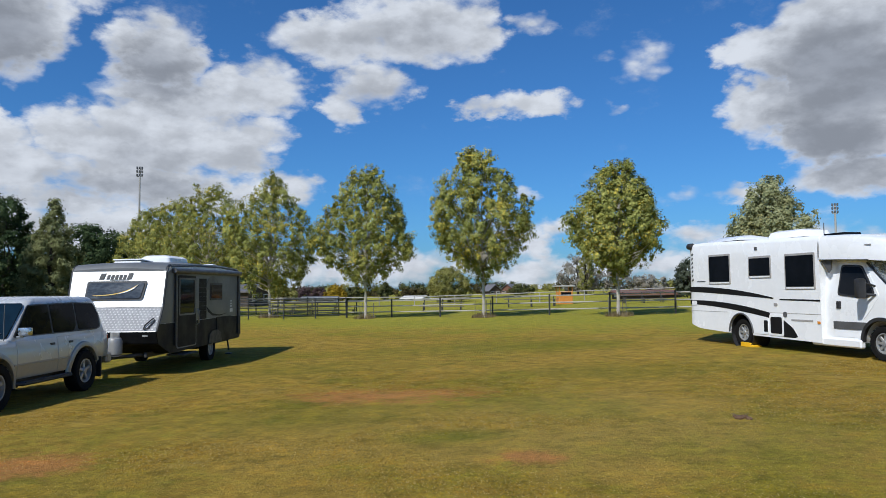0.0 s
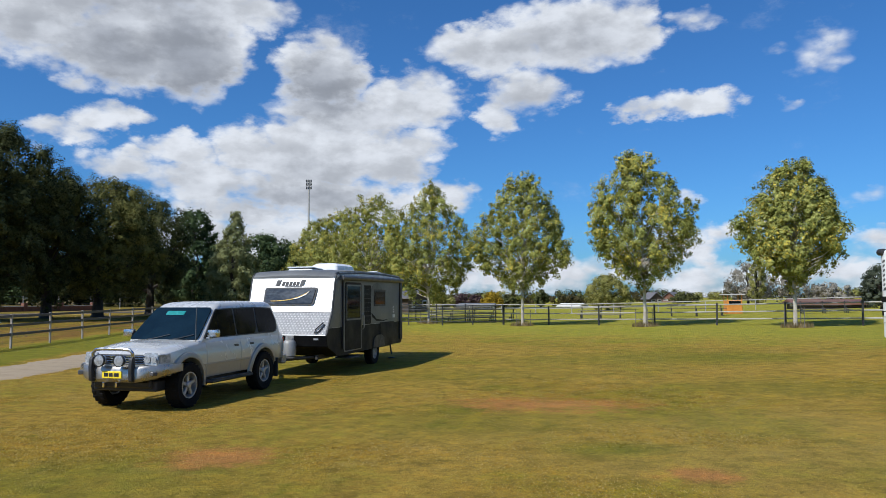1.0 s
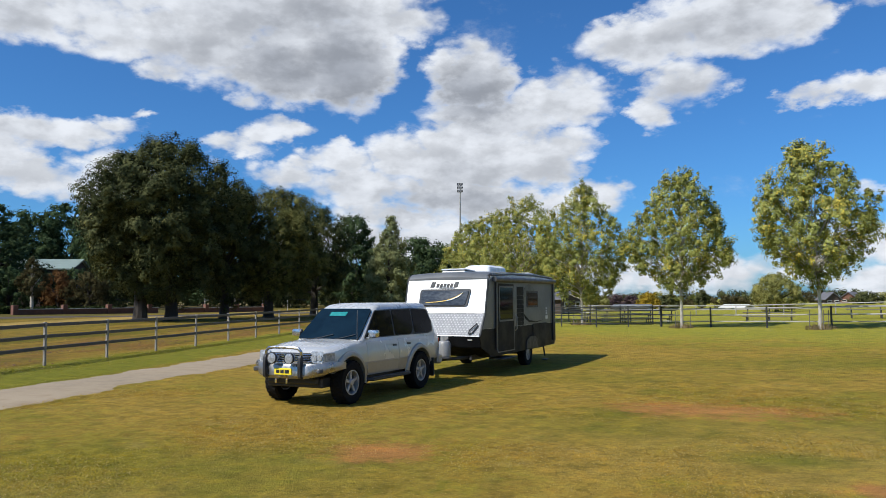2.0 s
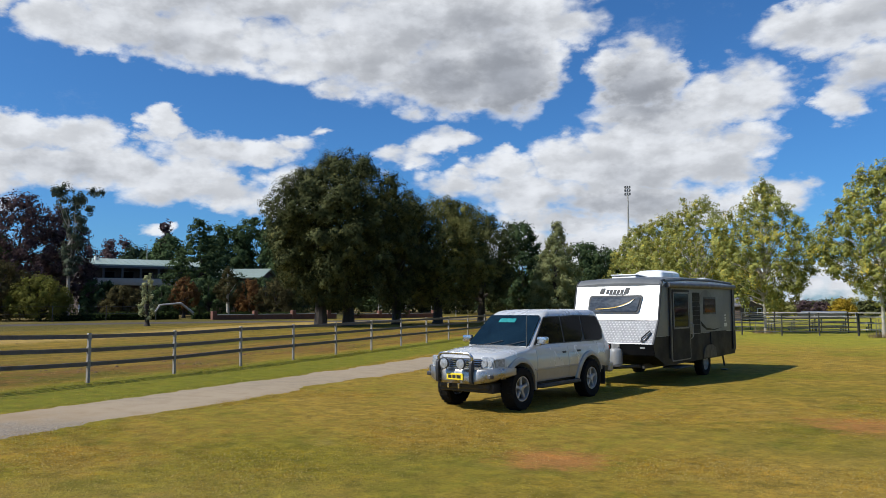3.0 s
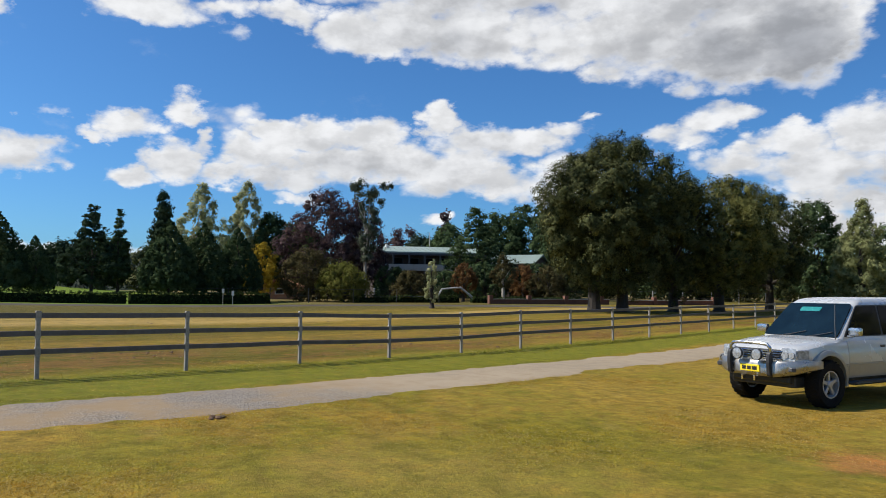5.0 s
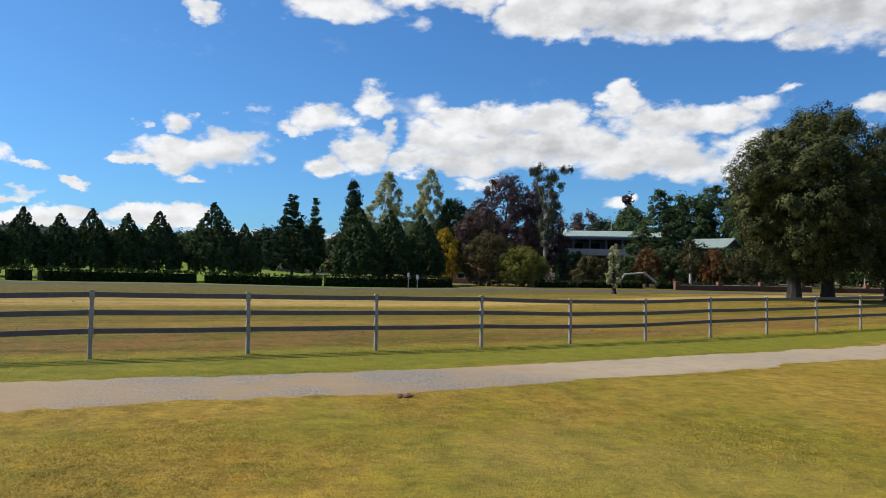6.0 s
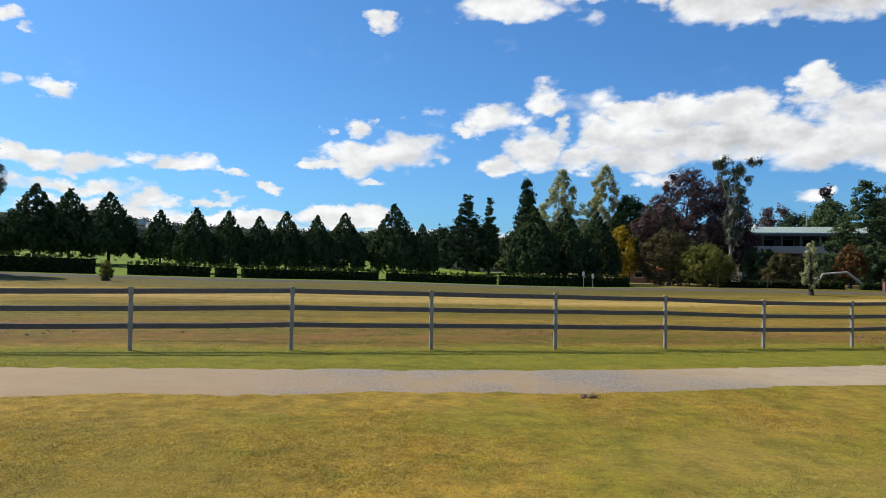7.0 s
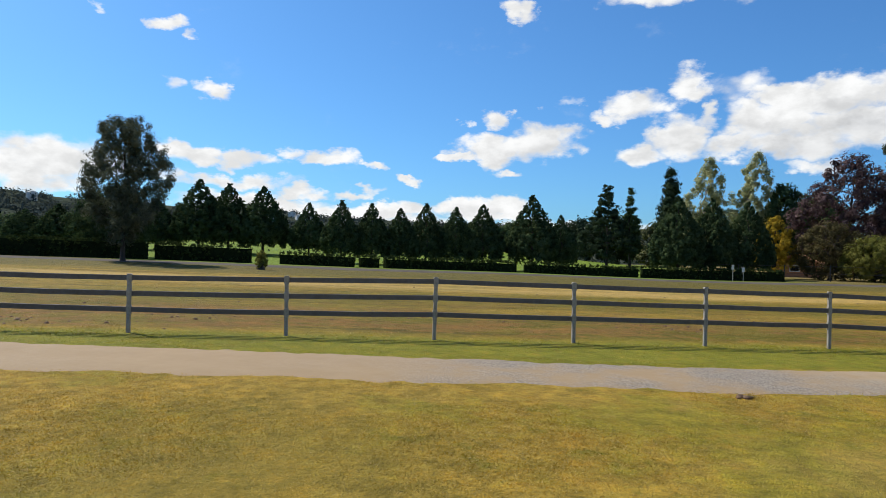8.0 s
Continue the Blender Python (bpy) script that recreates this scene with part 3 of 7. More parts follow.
# buildings
M["brick"] = plain("red_brick", (0.13, 0.055, 0.036), (0.21, 0.10, 0.07), 3.0, 0.85, relief=0.3)
M["roof_green"] = plain("green_roof", (0.23, 0.29, 0.245), (0.30, 0.36, 0.31), 1.2, 0.5, 0.1)
M["concrete"] = plain("pale_concrete", (0.42, 0.40, 0.37), (0.52, 0.5, 0.46), 1.5, 0.85, relief=0.2)
# wall brown taken darker: the hall's verandah shade is in the colour
M["shade_wall"] = plain("shaded_brown_wall", (0.05, 0.035, 0.029), (0.085, 0.06, 0.05), 1.0, 0.8)
M["house_white"] = plain("pale_render", (0.6, 0.58, 0.54), (0.7, 0.68, 0.63), 1.0, 0.8)
M["roof_dark"] = plain("dark_roof", (0.10, 0.095, 0.10), (0.16, 0.15, 0.155), 1.0, 0.6)
M["orange"] = plain("orange_board", (0.55, 0.20, 0.03), (0.65, 0.27, 0.05), 2.0, 0.5)
M["timber"] = plain("grey_timber", (0.10, 0.085, 0.07), (0.18, 0.16, 0.135), 3.0, 0.85, relief=0.4, stretch=(0.3, 1, 1))
M["dry_weed"] = foliage("dry_weed", (0.16, 0.12, 0.06), (0.30, 0.23, 0.12), None, 0, 0.3)
M["clod"] = plain("earth_clod", (0.09, 0.048, 0.024), (0.18, 0.105, 0.055), 6.0, 0.95, random_by="island")

# ---- building helpers ----
def part(name, bm, mat, parent=None, label="", sharp=35, mats=()):
    """Links a bmesh as one mesh object, under a thing or a part where one is given."""
    me = bpy.data.meshes.new(name)
    bmesh.ops.recalc_face_normals(bm, faces=bm.faces)
    bm.to_mesh(me)
    bm.free()
    me.materials.append(mat)
    for m in mats:
        me.materials.append(m)
    me.shade_smooth()
    me.set_sharp_from_angle(angle=radians(sharp))
    ob = new(name, me)
    ob.parent = parent
    if label:
        ob["label"] = label
    return ob


def thing(name, m, label, category, group="", kind=""):
    """An Empty at a thing's base, to which its parts belong."""
    ob = new(name)
    ob.empty_display_size = 0.3
    ob.matrix_world = m
    return tagged(ob, label, category, group, kind)


def shape():
    return bmesh.new()


def box(bm, x0, x1, y0, y1, z0, z1, bevel=0.0, mat=0, turn=None, segments=1):
    r = bmesh.ops.create_cube(bm, size=1.0)
    vs = r["verts"]
    for v in vs:
        v.co = Vector((x0 + (v.co.x + .5) * (x1 - x0), y0 + (v.co.y + .5) * (y1 - y0), z0 + (v.co.z + .5) * (z1 - z0)))
    if turn is not None:
        bmesh.ops.transform(bm, matrix=turn, verts=vs)
    fs = list({f for v in vs for f in v.link_faces})
    if bevel:
        es = list({e for f in fs for e in f.edges})
        out = bmesh.ops.bevel(bm, geom=es, offset=bevel, segments=segments, affect="EDGES", profile=0.6)
        fs = list(set(f for f in fs if f.is_valid) | set(out["faces"]))
    for f in fs:
        f.material_index = mat
    return fs


def prism(bm, pts, a, b, plane="xz", mat=0):
    """A polygon of that plane, drawn out from a to b along the third axis."""
    def at(p, q):
        return {"xz": (p[0], q, p[1]), "xy": (p[0], p[1], q), "yz": (q, p[0], p[1])}[plane]
    lo, hi = [bm.verts.new(at(p, a)) for p in pts], [bm.verts.new(at(p, b)) for p in pts]
    fs = [bm.faces.new(lo[::-1]), bm.faces.new(hi)]
    k = len(pts)
    for i in range(k):
        fs.append(bm.faces.new((lo[i], lo[(i + 1) % k], hi[(i + 1) % k], hi[i])))
    for f in fs:
        f.material_index = mat
    return fs


def rod(bm, pts, radii, seg=8, mat=0, cap=True):
    """A round bar through points; radii: one, or one a point."""
    pts = [Vector(p) for p in pts]
    if not hasattr(radii, "__len__"):
        radii = [radii] * len(pts)
    rings, side = [], None
    for i, p in enumerate(pts):
        d = (pts[min(i + 1, len(pts) - 1)] - pts[max(i - 1, 0)]).normalized()
        if side is None:
            side = d.orthogonal().normalized()
        side = (side - d * side.dot(d)).normalized()
        up = d.cross(side)
        rings.append([bm.verts.new(p + float(radii[i]) * (math.cos(2 * math.pi * k / seg) * side + math.sin(2 * math.pi * k / seg) * up)) for k in range(seg)])
    for a, b in zip(rings, rings[1:]):
        for k in range(seg):
            bm.faces.new((a[k], a[(k + 1) % seg], b[(k + 1) % seg], b[k])).material_index = mat
    if cap:
        bm.faces.new(rings[0][::-1]).material_index = mat
        bm.faces.new(rings[-1]).material_index = mat


def lathe(bm, profile, seg=20, axis="z", centre=(0, 0, 0), mat=0, ring=False):
    """A profile of (radius, height) turned round an axis; ring: a closed hoop with an open middle."""
    c = Vector(centre)

    def at(r, h, a):
        u, v = r * math.cos(a), r * math.sin(a)
        return c + Vector({"z": (u, v, h), "y": (u, h, v), "x": (h, u, v)}[axis])
    rings = [[bm.verts.new(at(r, h, 2 * math.pi * k / seg)) for k in range(seg)] for r, h in profile]
    for a, b in zip(rings, rings[1:] + ([rings[0]] if ring else [])):
        for k in range(seg):
            bm.faces.new((a[k], a[(k + 1) % seg], b[(k + 1) % seg], b[k])).material_index = mat
    for end in () if ring else (rings[0][::-1], rings[-1]):
        bm.faces.new(end).material_index = mat


def loft(bm, rings, closed=True, cap=True, mat=0):
    """Skin over rings that have the same number of points."""
    made = [[bm.verts.new(p) for p in ring] for ring in rings]
    k = len(made[0])
    for a, b in zip(made, made[1:]):
        for i in range(k if closed else k - 1):
            bm.faces.new((a[i], a[(i + 1) % k], b[(i + 1) % k], b[i])).material_index = mat
    if cap:
        bm.faces.new(made[0][::-1]).material_index = mat
        bm.faces.new(made[-1]).material_index = mat
    return made


def rounded(x0, x1, z0, z1, r, seg=4):
    """A rectangle's outline with rounded corners."""
    out = []
    for cx, cz, a in ((x1 - r, z1 - r, 0), (x0 + r, z1 - r, 90), (x0 + r, z0 + r, 180), (x1 - r, z0 + r, 270)):
        for i in range(seg + 1):
            t = radians(a + 90 * i / seg)
            out.append((cx + r * math.cos(t), cz + r * math.sin(t)))
    return out


def from_arrays(name, verts, faces, mat):
    me = bpy.data.meshes.new(name)
    me.from_pydata(verts, [], faces)
    me.materials.append(mat)
    return me


def many_leaves(name, leaves, mat):
    """A mesh of loose leaves; leaves is an array (n, corners, 3)."""
    me = bpy.data.meshes.new(name)
    k, c = leaves.shape[:2]
    me.vertices.add(c * k)
    me.vertices.foreach_set("co", np.ascontiguousarray(leaves, dtype=np.float32).ravel())
    me.loops.add(c * k)
    me.loops.foreach_set("vertex_index", np.arange(c * k, dtype=np.int32))
    me.polygons.add(k)
    me.polygons.foreach_set("loop_start", np.arange(0, c * k, c, dtype=np.int32))
    me.update(calc_edges=True)
    me.materials.append(mat)
    return me


# ---- the lie of the land ----
def soft(u, s):
    return 0.5 * (u + np.sqrt(u * u + s * s))


def beyond(x, y):
    return (x - FENCE_AT[0]) * math.sin(FENCE_WAY) - (y - FENCE_AT[1]) * math.cos(FENCE_WAY)


def land(x, y):
    """Height of the ground: it rises to the east, to the north, and beyond the paddock fence."""
    z = 0.027 * soft(np.minimum(x, 40) + 7, 2) + 0.008 * soft(np.minimum(y, 45) - 14, 6) - 0.08
    z = z + 0.015 * soft(np.minimum(beyond(x, y), 130) - 3, 6)
    # the park lawns behind the hedge climb towards the south-west
    z = z + 0.034 * soft(np.minimum(beyond(x, y), 110) - 58, 8) * np.clip((18 - y) / 26, 0, 1)
    return z + 0.017 * soft(12 - np.maximum(y, -40), 6) * np.clip(-x / 12, 0, 1)


def ground_at(x, y):
    return float(land(np.float64(x), np.float64(y)))


def polar(bearing, far):
    """A place by its bearing (degrees, left of north) and distance."""
    return -far * math.sin(radians(bearing)), far * math.cos(radians(bearing))


def build_ground():
    near = np.arange(-40, 40.01, 0.5)
    out = 40 + np.cumsum(1.16 ** np.arange(1, 46) * 0.55)
    axis = np.concatenate([-out[::-1], near, out])
    axis = axis[np.abs(axis) < 3200]
    k = len(axis)
    X, Y = np.meshgrid(axis, axis, indexing="ij")
    dip = np.array([noise.fractal(Vector((x * 0.33, y * 0.33, 0)), 1.0, 2.0, 3) for x, y in zip(X.ravel(), Y.ravel())]).reshape(X.shape)
    Z = land(X, Y) + 0.018 * dip * (np.hypot(X, Y) < 60)
    idx = np.arange(k * k).reshape(k, k)
    faces = np.stack([idx[:-1, :-1], idx[1:, :-1], idx[1:, 1:], idx[:-1, 1:]], -1).reshape(-1, 4)
    me = from_arrays("ground", np.stack([X, Y, Z], -1).reshape(-1, 3).tolist(), faces.tolist(), M["turf"])
    me.shade_smooth()
    tagged(new("ground", me), "dry autumn lawn with green drifts and bare red earth", "ground", kind="structure")


build_ground()


def smooth_line(pts, step):
    """Points at even steps along a Catmull-Rom line."""
    p = [Vector((*q, 0)) for q in pts]
    p = [2 * p[0] - p[1]] + p + [2 * p[-1] - p[-2]]
    out = []
    for a, b, c, d in zip(p, p[1:], p[2:], p[3:]):
        k = max(2, int((c - b).length / step))
        for i in range(k):
            t = i / k
            out.append(0.5 * (2 * b + (c - a) * t + (2 * a - 5 * b + 4 * c - d) * t * t + (3 * b - a - 3 * c + d) * t ** 3))
    return out + [p[-2]]


def strip(name, pts, half, mat, step, ragged, lift, across=6):
    """A ribbon of made ground that follows the land, with ragged edges."""
    line = smooth_line(pts, step)
    verts, faces = [], []
    for i, p in enumerate(line):
        d = (line[min(i + 1, len(line) - 1)] - line[max(i - 1, 0)]).normalized()
        side = Vector((-d.y, d.x, 0))
        wl = half + ragged * (noise.noise(Vector((i * step * 0.9, 3.1, 0))) + 0.6 * noise.noise(Vector((i * step * 3.1, 8, 0))))
        wr = half + ragged * (noise.noise(Vector((i * step * 0.8, 33.1, 0))) + 0.6 * noise.noise(Vector((i * step * 2.9, 58, 0))))
        for j in range(across + 1):
            q = p + side * (-wr + (wl + wr) * j / across)
            edge = 0 if j in (0, across) else 1
            verts.append((q.x, q.y, ground_at(q.x, q.y) + (lift if edge else -0.012)))
    n = across + 1
    for i in range(len(line) - 1):
        for j in range(across):
            a = i * n + j
            faces.append((a, a + 1, a + n + 1, a + n))
    me = from_arrays(name, verts, faces, mat)
    me.shade_smooth()
    return new(name, me)


TRACK = [(-7.6, -26), (-9.2, -17), (-10.5, -9.0), (-11.05, -5.3), (-11.45, -2.9), (-12.1, 1.55), (-13.25, 6.1), (-14.7, 11.1), (-16.0, 16.9), (-17.6, 24), (-19.5, 33)]
track = strip("track", TRACK, 1.28, M["track"], 0.12, 0.3, 0.022)
tagged(track, "pale gravel and dirt track beside the paddock fence", "track", kind="structure")
ROAD = [polar(140, 66), polar(128, 61), polar(117, 59), polar(105, 58), polar(92, 63), polar(80, 66), polar(68, 72), polar(60, 74), polar(52, 76), polar(46, 80), polar(38, 92), polar(30, 112)]
road = strip("road", ROAD, 2.3, M["asphalt"], 0.6, 0.12, 0.03)
tagged(road, "narrow grey road beyond the paddock", "road", kind="structure")


def build_grass():
    """Short blades over the lawn, thick along the fence and at the edges of the track."""
    rng = np.random.default_rng(5)
    line = np.array([(p.x, p.y) for p in smooth_line(TRACK, 0.5)])
    pts, size = [], []

    def scatter(k, x0, x1, y0, y1, keep, lo, hi):
        p = np.stack([rng.uniform(x0, x1, k), rng.uniform(y0, y1, k)], 1)
        p = p[keep(p)]
        pts.append(p)
        size.append(rng.uniform(lo, hi, len(p)))

    def off_track(p, gap):
        d = np.min(np.hypot(p[:, None, 0] - line[None, :, 0], p[:, None, 1] - line[None, :, 1]), axis=1)
        return d > gap + rng.uniform(-0.25, 0.25, len(p))

    def fan(p):
        r = np.hypot(p[:, 0], p[:, 1])
        return (r > 4.2) & (rng.random(len(p)) < np.clip(8.5 / r, 0, 1) ** 1.6) & (p[:, 1] > -9 - 0.3 * p[:, 0] - 6) & off_track(p, 1.35)
    scatter(820000, -13.5, 9, -8, 17, fan, 0.004, 0.012)
    w = lambda p: beyond(p[:, 0], p[:, 1])
    scatter(120000, -23, -9, -16, 26, lambda p: (np.abs(w(p) + 0.3) < np.abs(rng.normal(0, 0.9, len(p)))) & off_track(p, 1.3), 0.010, 0.035)
    scatter(16000, -23, -9, -16, 26, lambda p: (np.abs(w(p)) < 0.22), 0.02, 0.075)
    scatter(90000, -34, -10, -16, 24, lambda p: (w(p) > 0.2) & (rng.random(len(p)) < 0.5 * np.exp(-w(p) / 4.5)), 0.008, 0.028)
    edge = lambda p: off_track(p, 1.12) & ~off_track(p, 1.42)
    scatter(120000, -19, -8, -12, 22, edge, 0.006, 0.026)
    p, s = np.concatenate(pts), np.concatenate(size)
    k = len(p)
    a, lean = rng.uniform(0, 2 * np.pi, k), rng.normal(0, 1.9, (k, 2))
    z = land(p[:, 0], p[:, 1])
    wd = np.stack([np.cos(a), np.sin(a)], 1) * (0.004 + 0.003 * np.hypot(p[:, 0], p[:, 1])[:, None] / 8)
    q = np.zeros((k, 3, 3))
    q[:, 0, :2], q[:, 1, :2], q[:, 2, :2] = p - wd, p + wd, p + lean * s[:, None]
    q[:, :2, 2] = z[:, None] - 0.005
    q[:, 2, 2] = z + s
    tagged(new("grass", many_leaves("grass", q, M["blades"])), "short dry grass blades over the lawn and fence line", "grass", kind="stuff")


build_grass()


# ---- paddock fence ----
def build_paddock_fence():
    ux, uy = math.cos(FENCE_WAY), math.sin(FENCE_WAY)
    fence = thing("paddock_fence", pose(FENCE_AT[0], FENCE_AT[1], 0, 0, 0, math.degrees(FENCE_WAY)), "steel post-and-rail paddock fence with three grey rails", "fence", kind="structure")
    # small unevenness of the ground along the line
    sag = {0: -0.05, 1: -0.05, 2: 0.0, 3: 0.0, 6: -0.03, 7: -0.02}
    tall = {6: 1.24, 7: 1.16, 8: 1.12, 9: 1.12}
    ks = range(-13, 11)

    def foot(k):
        return ground_at(FENCE_AT[0] + ux * FENCE_STEP * k, FENCE_AT[1] + uy * FENCE_STEP * k) + sag.get(k, 0.0)
    bm = shape()
    box(bm, -0.037, 0.037, -0.037, 0.037, -0.25, 1.0, 0.008)
    box(bm, -0.041, 0.041, -0.041, 0.041, 1.0, 1.008, 0.003)
    for z in (0.405, 0.675, 0.94):
        box(bm, -0.050, 0.050, -0.034, 0.034, z - 0.065, z + 0.065, 0.004)
    first = part("post", bm, M["post_steel"], fence)
    first.location, first.scale = (FENCE_STEP * ks[0], 0, foot(ks[0])), (1, 1, 1.29)
    for k in ks[1:]:
        o = first.copy()
        scene.collection.objects.link(o)
        o.location, o.scale = (FENCE_STEP * k, 0, foot(k)), (1, 1, tall.get(k, 1.29))
        o.rotation_euler = (radians(random.uniform(-.7, .7)), radians(random.uniform(-.7, .7)), radians(random.uniform(-2, 2)))
    for k in ks[:-1]:
        for f in (0.405, 0.675, 0.94):
            z0, z1 = foot(k) + f * tall.get(k, 1.29), foot(k + 1) + f * tall.get(k + 1, 1.29)
            bm = shape()
            x0, x1 = FENCE_STEP * k + 0.04, FENCE_STEP * (k + 1) - 0.04
            secs = []
            for x, z in ((x0, z0), ((x0 + x1) / 2, (z0 + z1) / 2 - random.uniform(0, 0.012)), (x1, z1)):
                secs.append([(x, e, z + h) for e, h in ((-0.022, -0.05), (0.022, -0.05), (0.026, -0.045), (0.026, 0.045), (0.022, 0.05), (-0.022, 0.05), (-0.026, 0.045), (-0.026, -0.045))])
            loft(bm, secs)
            part("rail", bm, M["rail_steel"], fence)


build_paddock_fence()


# ---- trees ----
def leaf_clumps(rng, centres, spread, count, size, droop=0.3, flat=0.0, outward=None):
    """Leaves in clumps round centres; outward: the way each clump faces out of its bough."""
    c = np.repeat(centres, count, axis=0)
    k = len(c)
    sp = np.repeat(np.broadcast_to(spread, (len(centres),)), count)
    off = rng.normal(0, 1, (k, 3))
    way = off / np.linalg.norm(off, axis=1)[:, None]
    off = way * (rng.random(k) ** 0.36 * sp)[:, None]
    off[:, 2] *= 1 - flat
    p = c + off
    # leaves face out of their clump and up to the light
    face = way + rng.normal(0, 0.32, (k, 3)) + np.array([0, 0, 0.4])
    if outward is not None:
        face += 1.4 * np.repeat(outward, count, axis=0)
    face /= np.linalg.norm(face, axis=1)[:, None]
    a = rng.normal(0, 1, (k, 3))
    a[:, 2] -= droop
    b = np.cross(face, a)
    b /= np.linalg.norm(b, axis=1)[:, None]
    a = np.cross(b, face)
    s = size * rng.uniform(0.6, 1.4, k)[:, None]
    return np.stack([p - a * s * 0.4 - b * s * 0.36, p - a * s * 0.4 + b * s * 0.36, p + a * s * 0.62], 1)


def boughs(rng, centres, radius, each, long, rise):
    """Clumps over the outer side of each bough, a spindle that points out and up. Gives their places and the way they face."""
    n = len(centres)
    out = centres.copy()
    out[:, 2] = 0
    out /= np.linalg.norm(out, axis=1)[:, None] + 1e-6
    axis = out * (1 - rise) + np.array([0, 0, 1.0]) * rise + rng.normal(0, 0.15, (n, 3))
    axis /= np.linalg.norm(axis, axis=1)[:, None]
    rad = np.repeat(np.broadcast_to(radius, (n,)) * rng.uniform(0.7, 1.3, n), each)[:, None]
    axis, c, out = (np.repeat(v, each, axis=0) for v in (axis, centres, out))
    way = rng.normal(0, 1, c.shape) + 0.45 * out + np.array([0, 0, 0.35])
    way /= np.linalg.norm(way, axis=1)[:, None]
    along = np.sum(way * axis, axis=1)[:, None] * axis
    pinch = 1 - 0.45 * np.clip(np.sum(way * axis, axis=1), 0, 1)[:, None]
    off = (along * long + (way - along) * pinch) * rad * (rng.random((len(c), 1)) ** 0.3)
    return c + off, way


def limb(bm, a, b, r0, r1, rng, wob=0.06, seg=7, steps=5):
    a, b = np.array(a, float), np.array(b, float)
    pts, L = [], np.linalg.norm(b - a)
    for i in range(steps + 1):
        t = i / steps
        pts.append(a + (b - a) * t + rng.normal(0, wob * L * 0.3, 3) * math.sin(math.pi * t))
    rod(bm, [tuple(p) for p in pts], [r0 + (r1 - r0) * i / steps for i in range(steps + 1)], seg)


def tree(name, x, y, label, category, trunk_h, height, width, profile, leaf, bark, seed, leaf_size=0.16, clumps=420, per=26,
         trunk_r=0.14, limbs=16, hollow=0.45, clump_r=0.42, lean=(0, 0), group="", squash=1.0, lobes=0.18, flat=0.0, droop=0.3, fade=0.0,
         bough_r=1.0, each=11, long=1.0, rise=0.5):
    """A tapered trunk with limbs, and a crown of boughs, each of them leaf clumps. profile: crown radius (share of half the width) from foot to top."""
    rng = np.random.default_rng(seed)
    base = thing(name, pose(x, y, ground_at(x, y)), label, category, group)
    crown_h = height - trunk_h
    ph, pr = np.linspace(0, 1, len(profile)), np.array(profile)
    half = width / 2
    k = max(8, clumps // each)
    # boughs at even steps up the crown, thicker where it is wide, turned by the golden angle
    share = np.cumsum(np.interp(np.linspace(0, 1, 400), ph, pr) ** 1.2 + 0.08)
    h = np.interp((np.arange(k) + rng.uniform(0.1, 0.9, k)) / k, share / share[-1], np.linspace(0, 1, 400))
    ang = np.arange(k) * 2.39996 + rng.normal(0, 0.5, k)
    ph0 = rng.uniform(0, 6.28, 6)
    bulge = 1 + lobes * (np.sin(3 * ang + ph0[0] + 5 * h) + 0.8 * np.sin(2 * ang + ph0[1] - 9 * h) + 0.6 * np.sin(5 * ang + ph0[2] + 13 * h)) / 1.6
    rad = np.interp(h, ph, pr) * half * bulge * np.where(rng.random(k) < 0.72, rng.uniform(0.86, 1.0, k), hollow + (0.86 - hollow) * rng.random(k))
    size = bough_r * (1 - fade * h)
    rad = np.maximum(rad - size * 0.6, 0.02)
    lx, ly = lean[0] * h * crown_h, lean[1] * h * crown_h
    centres = np.stack([rad * np.cos(ang) + lx, rad * np.sin(ang) * squash + ly, trunk_h + h * crown_h], 1)
    centres[:, 2] = np.minimum(centres[:, 2], height - size * (0.5 + 0.5 * long * rise))
    tips, way = boughs(rng, centres, size, each, long, rise)
    sizes = clump_r * rng.uniform(0.5, 1.3, len(tips)) * (1 - fade * np.repeat(h, each))
    bm = shape()
    top = np.array([lean[0] * crown_h * 0.8, lean[1] * crown_h * 0.8, trunk_h + crown_h * 0.82])
    fork = np.array([0, 0, trunk_h])
    flare = trunk_r * 1.75
    rod(bm, [(0, 0, -0.15), (0, 0, 0.15), (0.02, 0, trunk_h * 0.4), tuple(fork)], [flare, trunk_r * 1.15, trunk_r, trunk_r * 0.9], 10)
    limb(bm, fork, top, trunk_r * 0.9, 0.02, rng, 0.10, 8, 7)
    for i in rng.choice(k, min(limbs, k), replace=False):
        end = centres[i]
        t = np.clip((end[2] - trunk_h) / crown_h * 0.55 - 0.03, 0.0, 0.8)
        start = fork + (top - fork) * t
        limb(bm, start, end, trunk_r * (0.55 - 0.4 * t), 0.012, rng, 0.12, 6, 4)
    part("trunk", bm, bark, base)
    me = many_leaves("crown", leaf_clumps(rng, tips, sizes, per, leaf_size, droop, flat, way), leaf)
    o = new("crown", me)
    o.parent = base
    return base


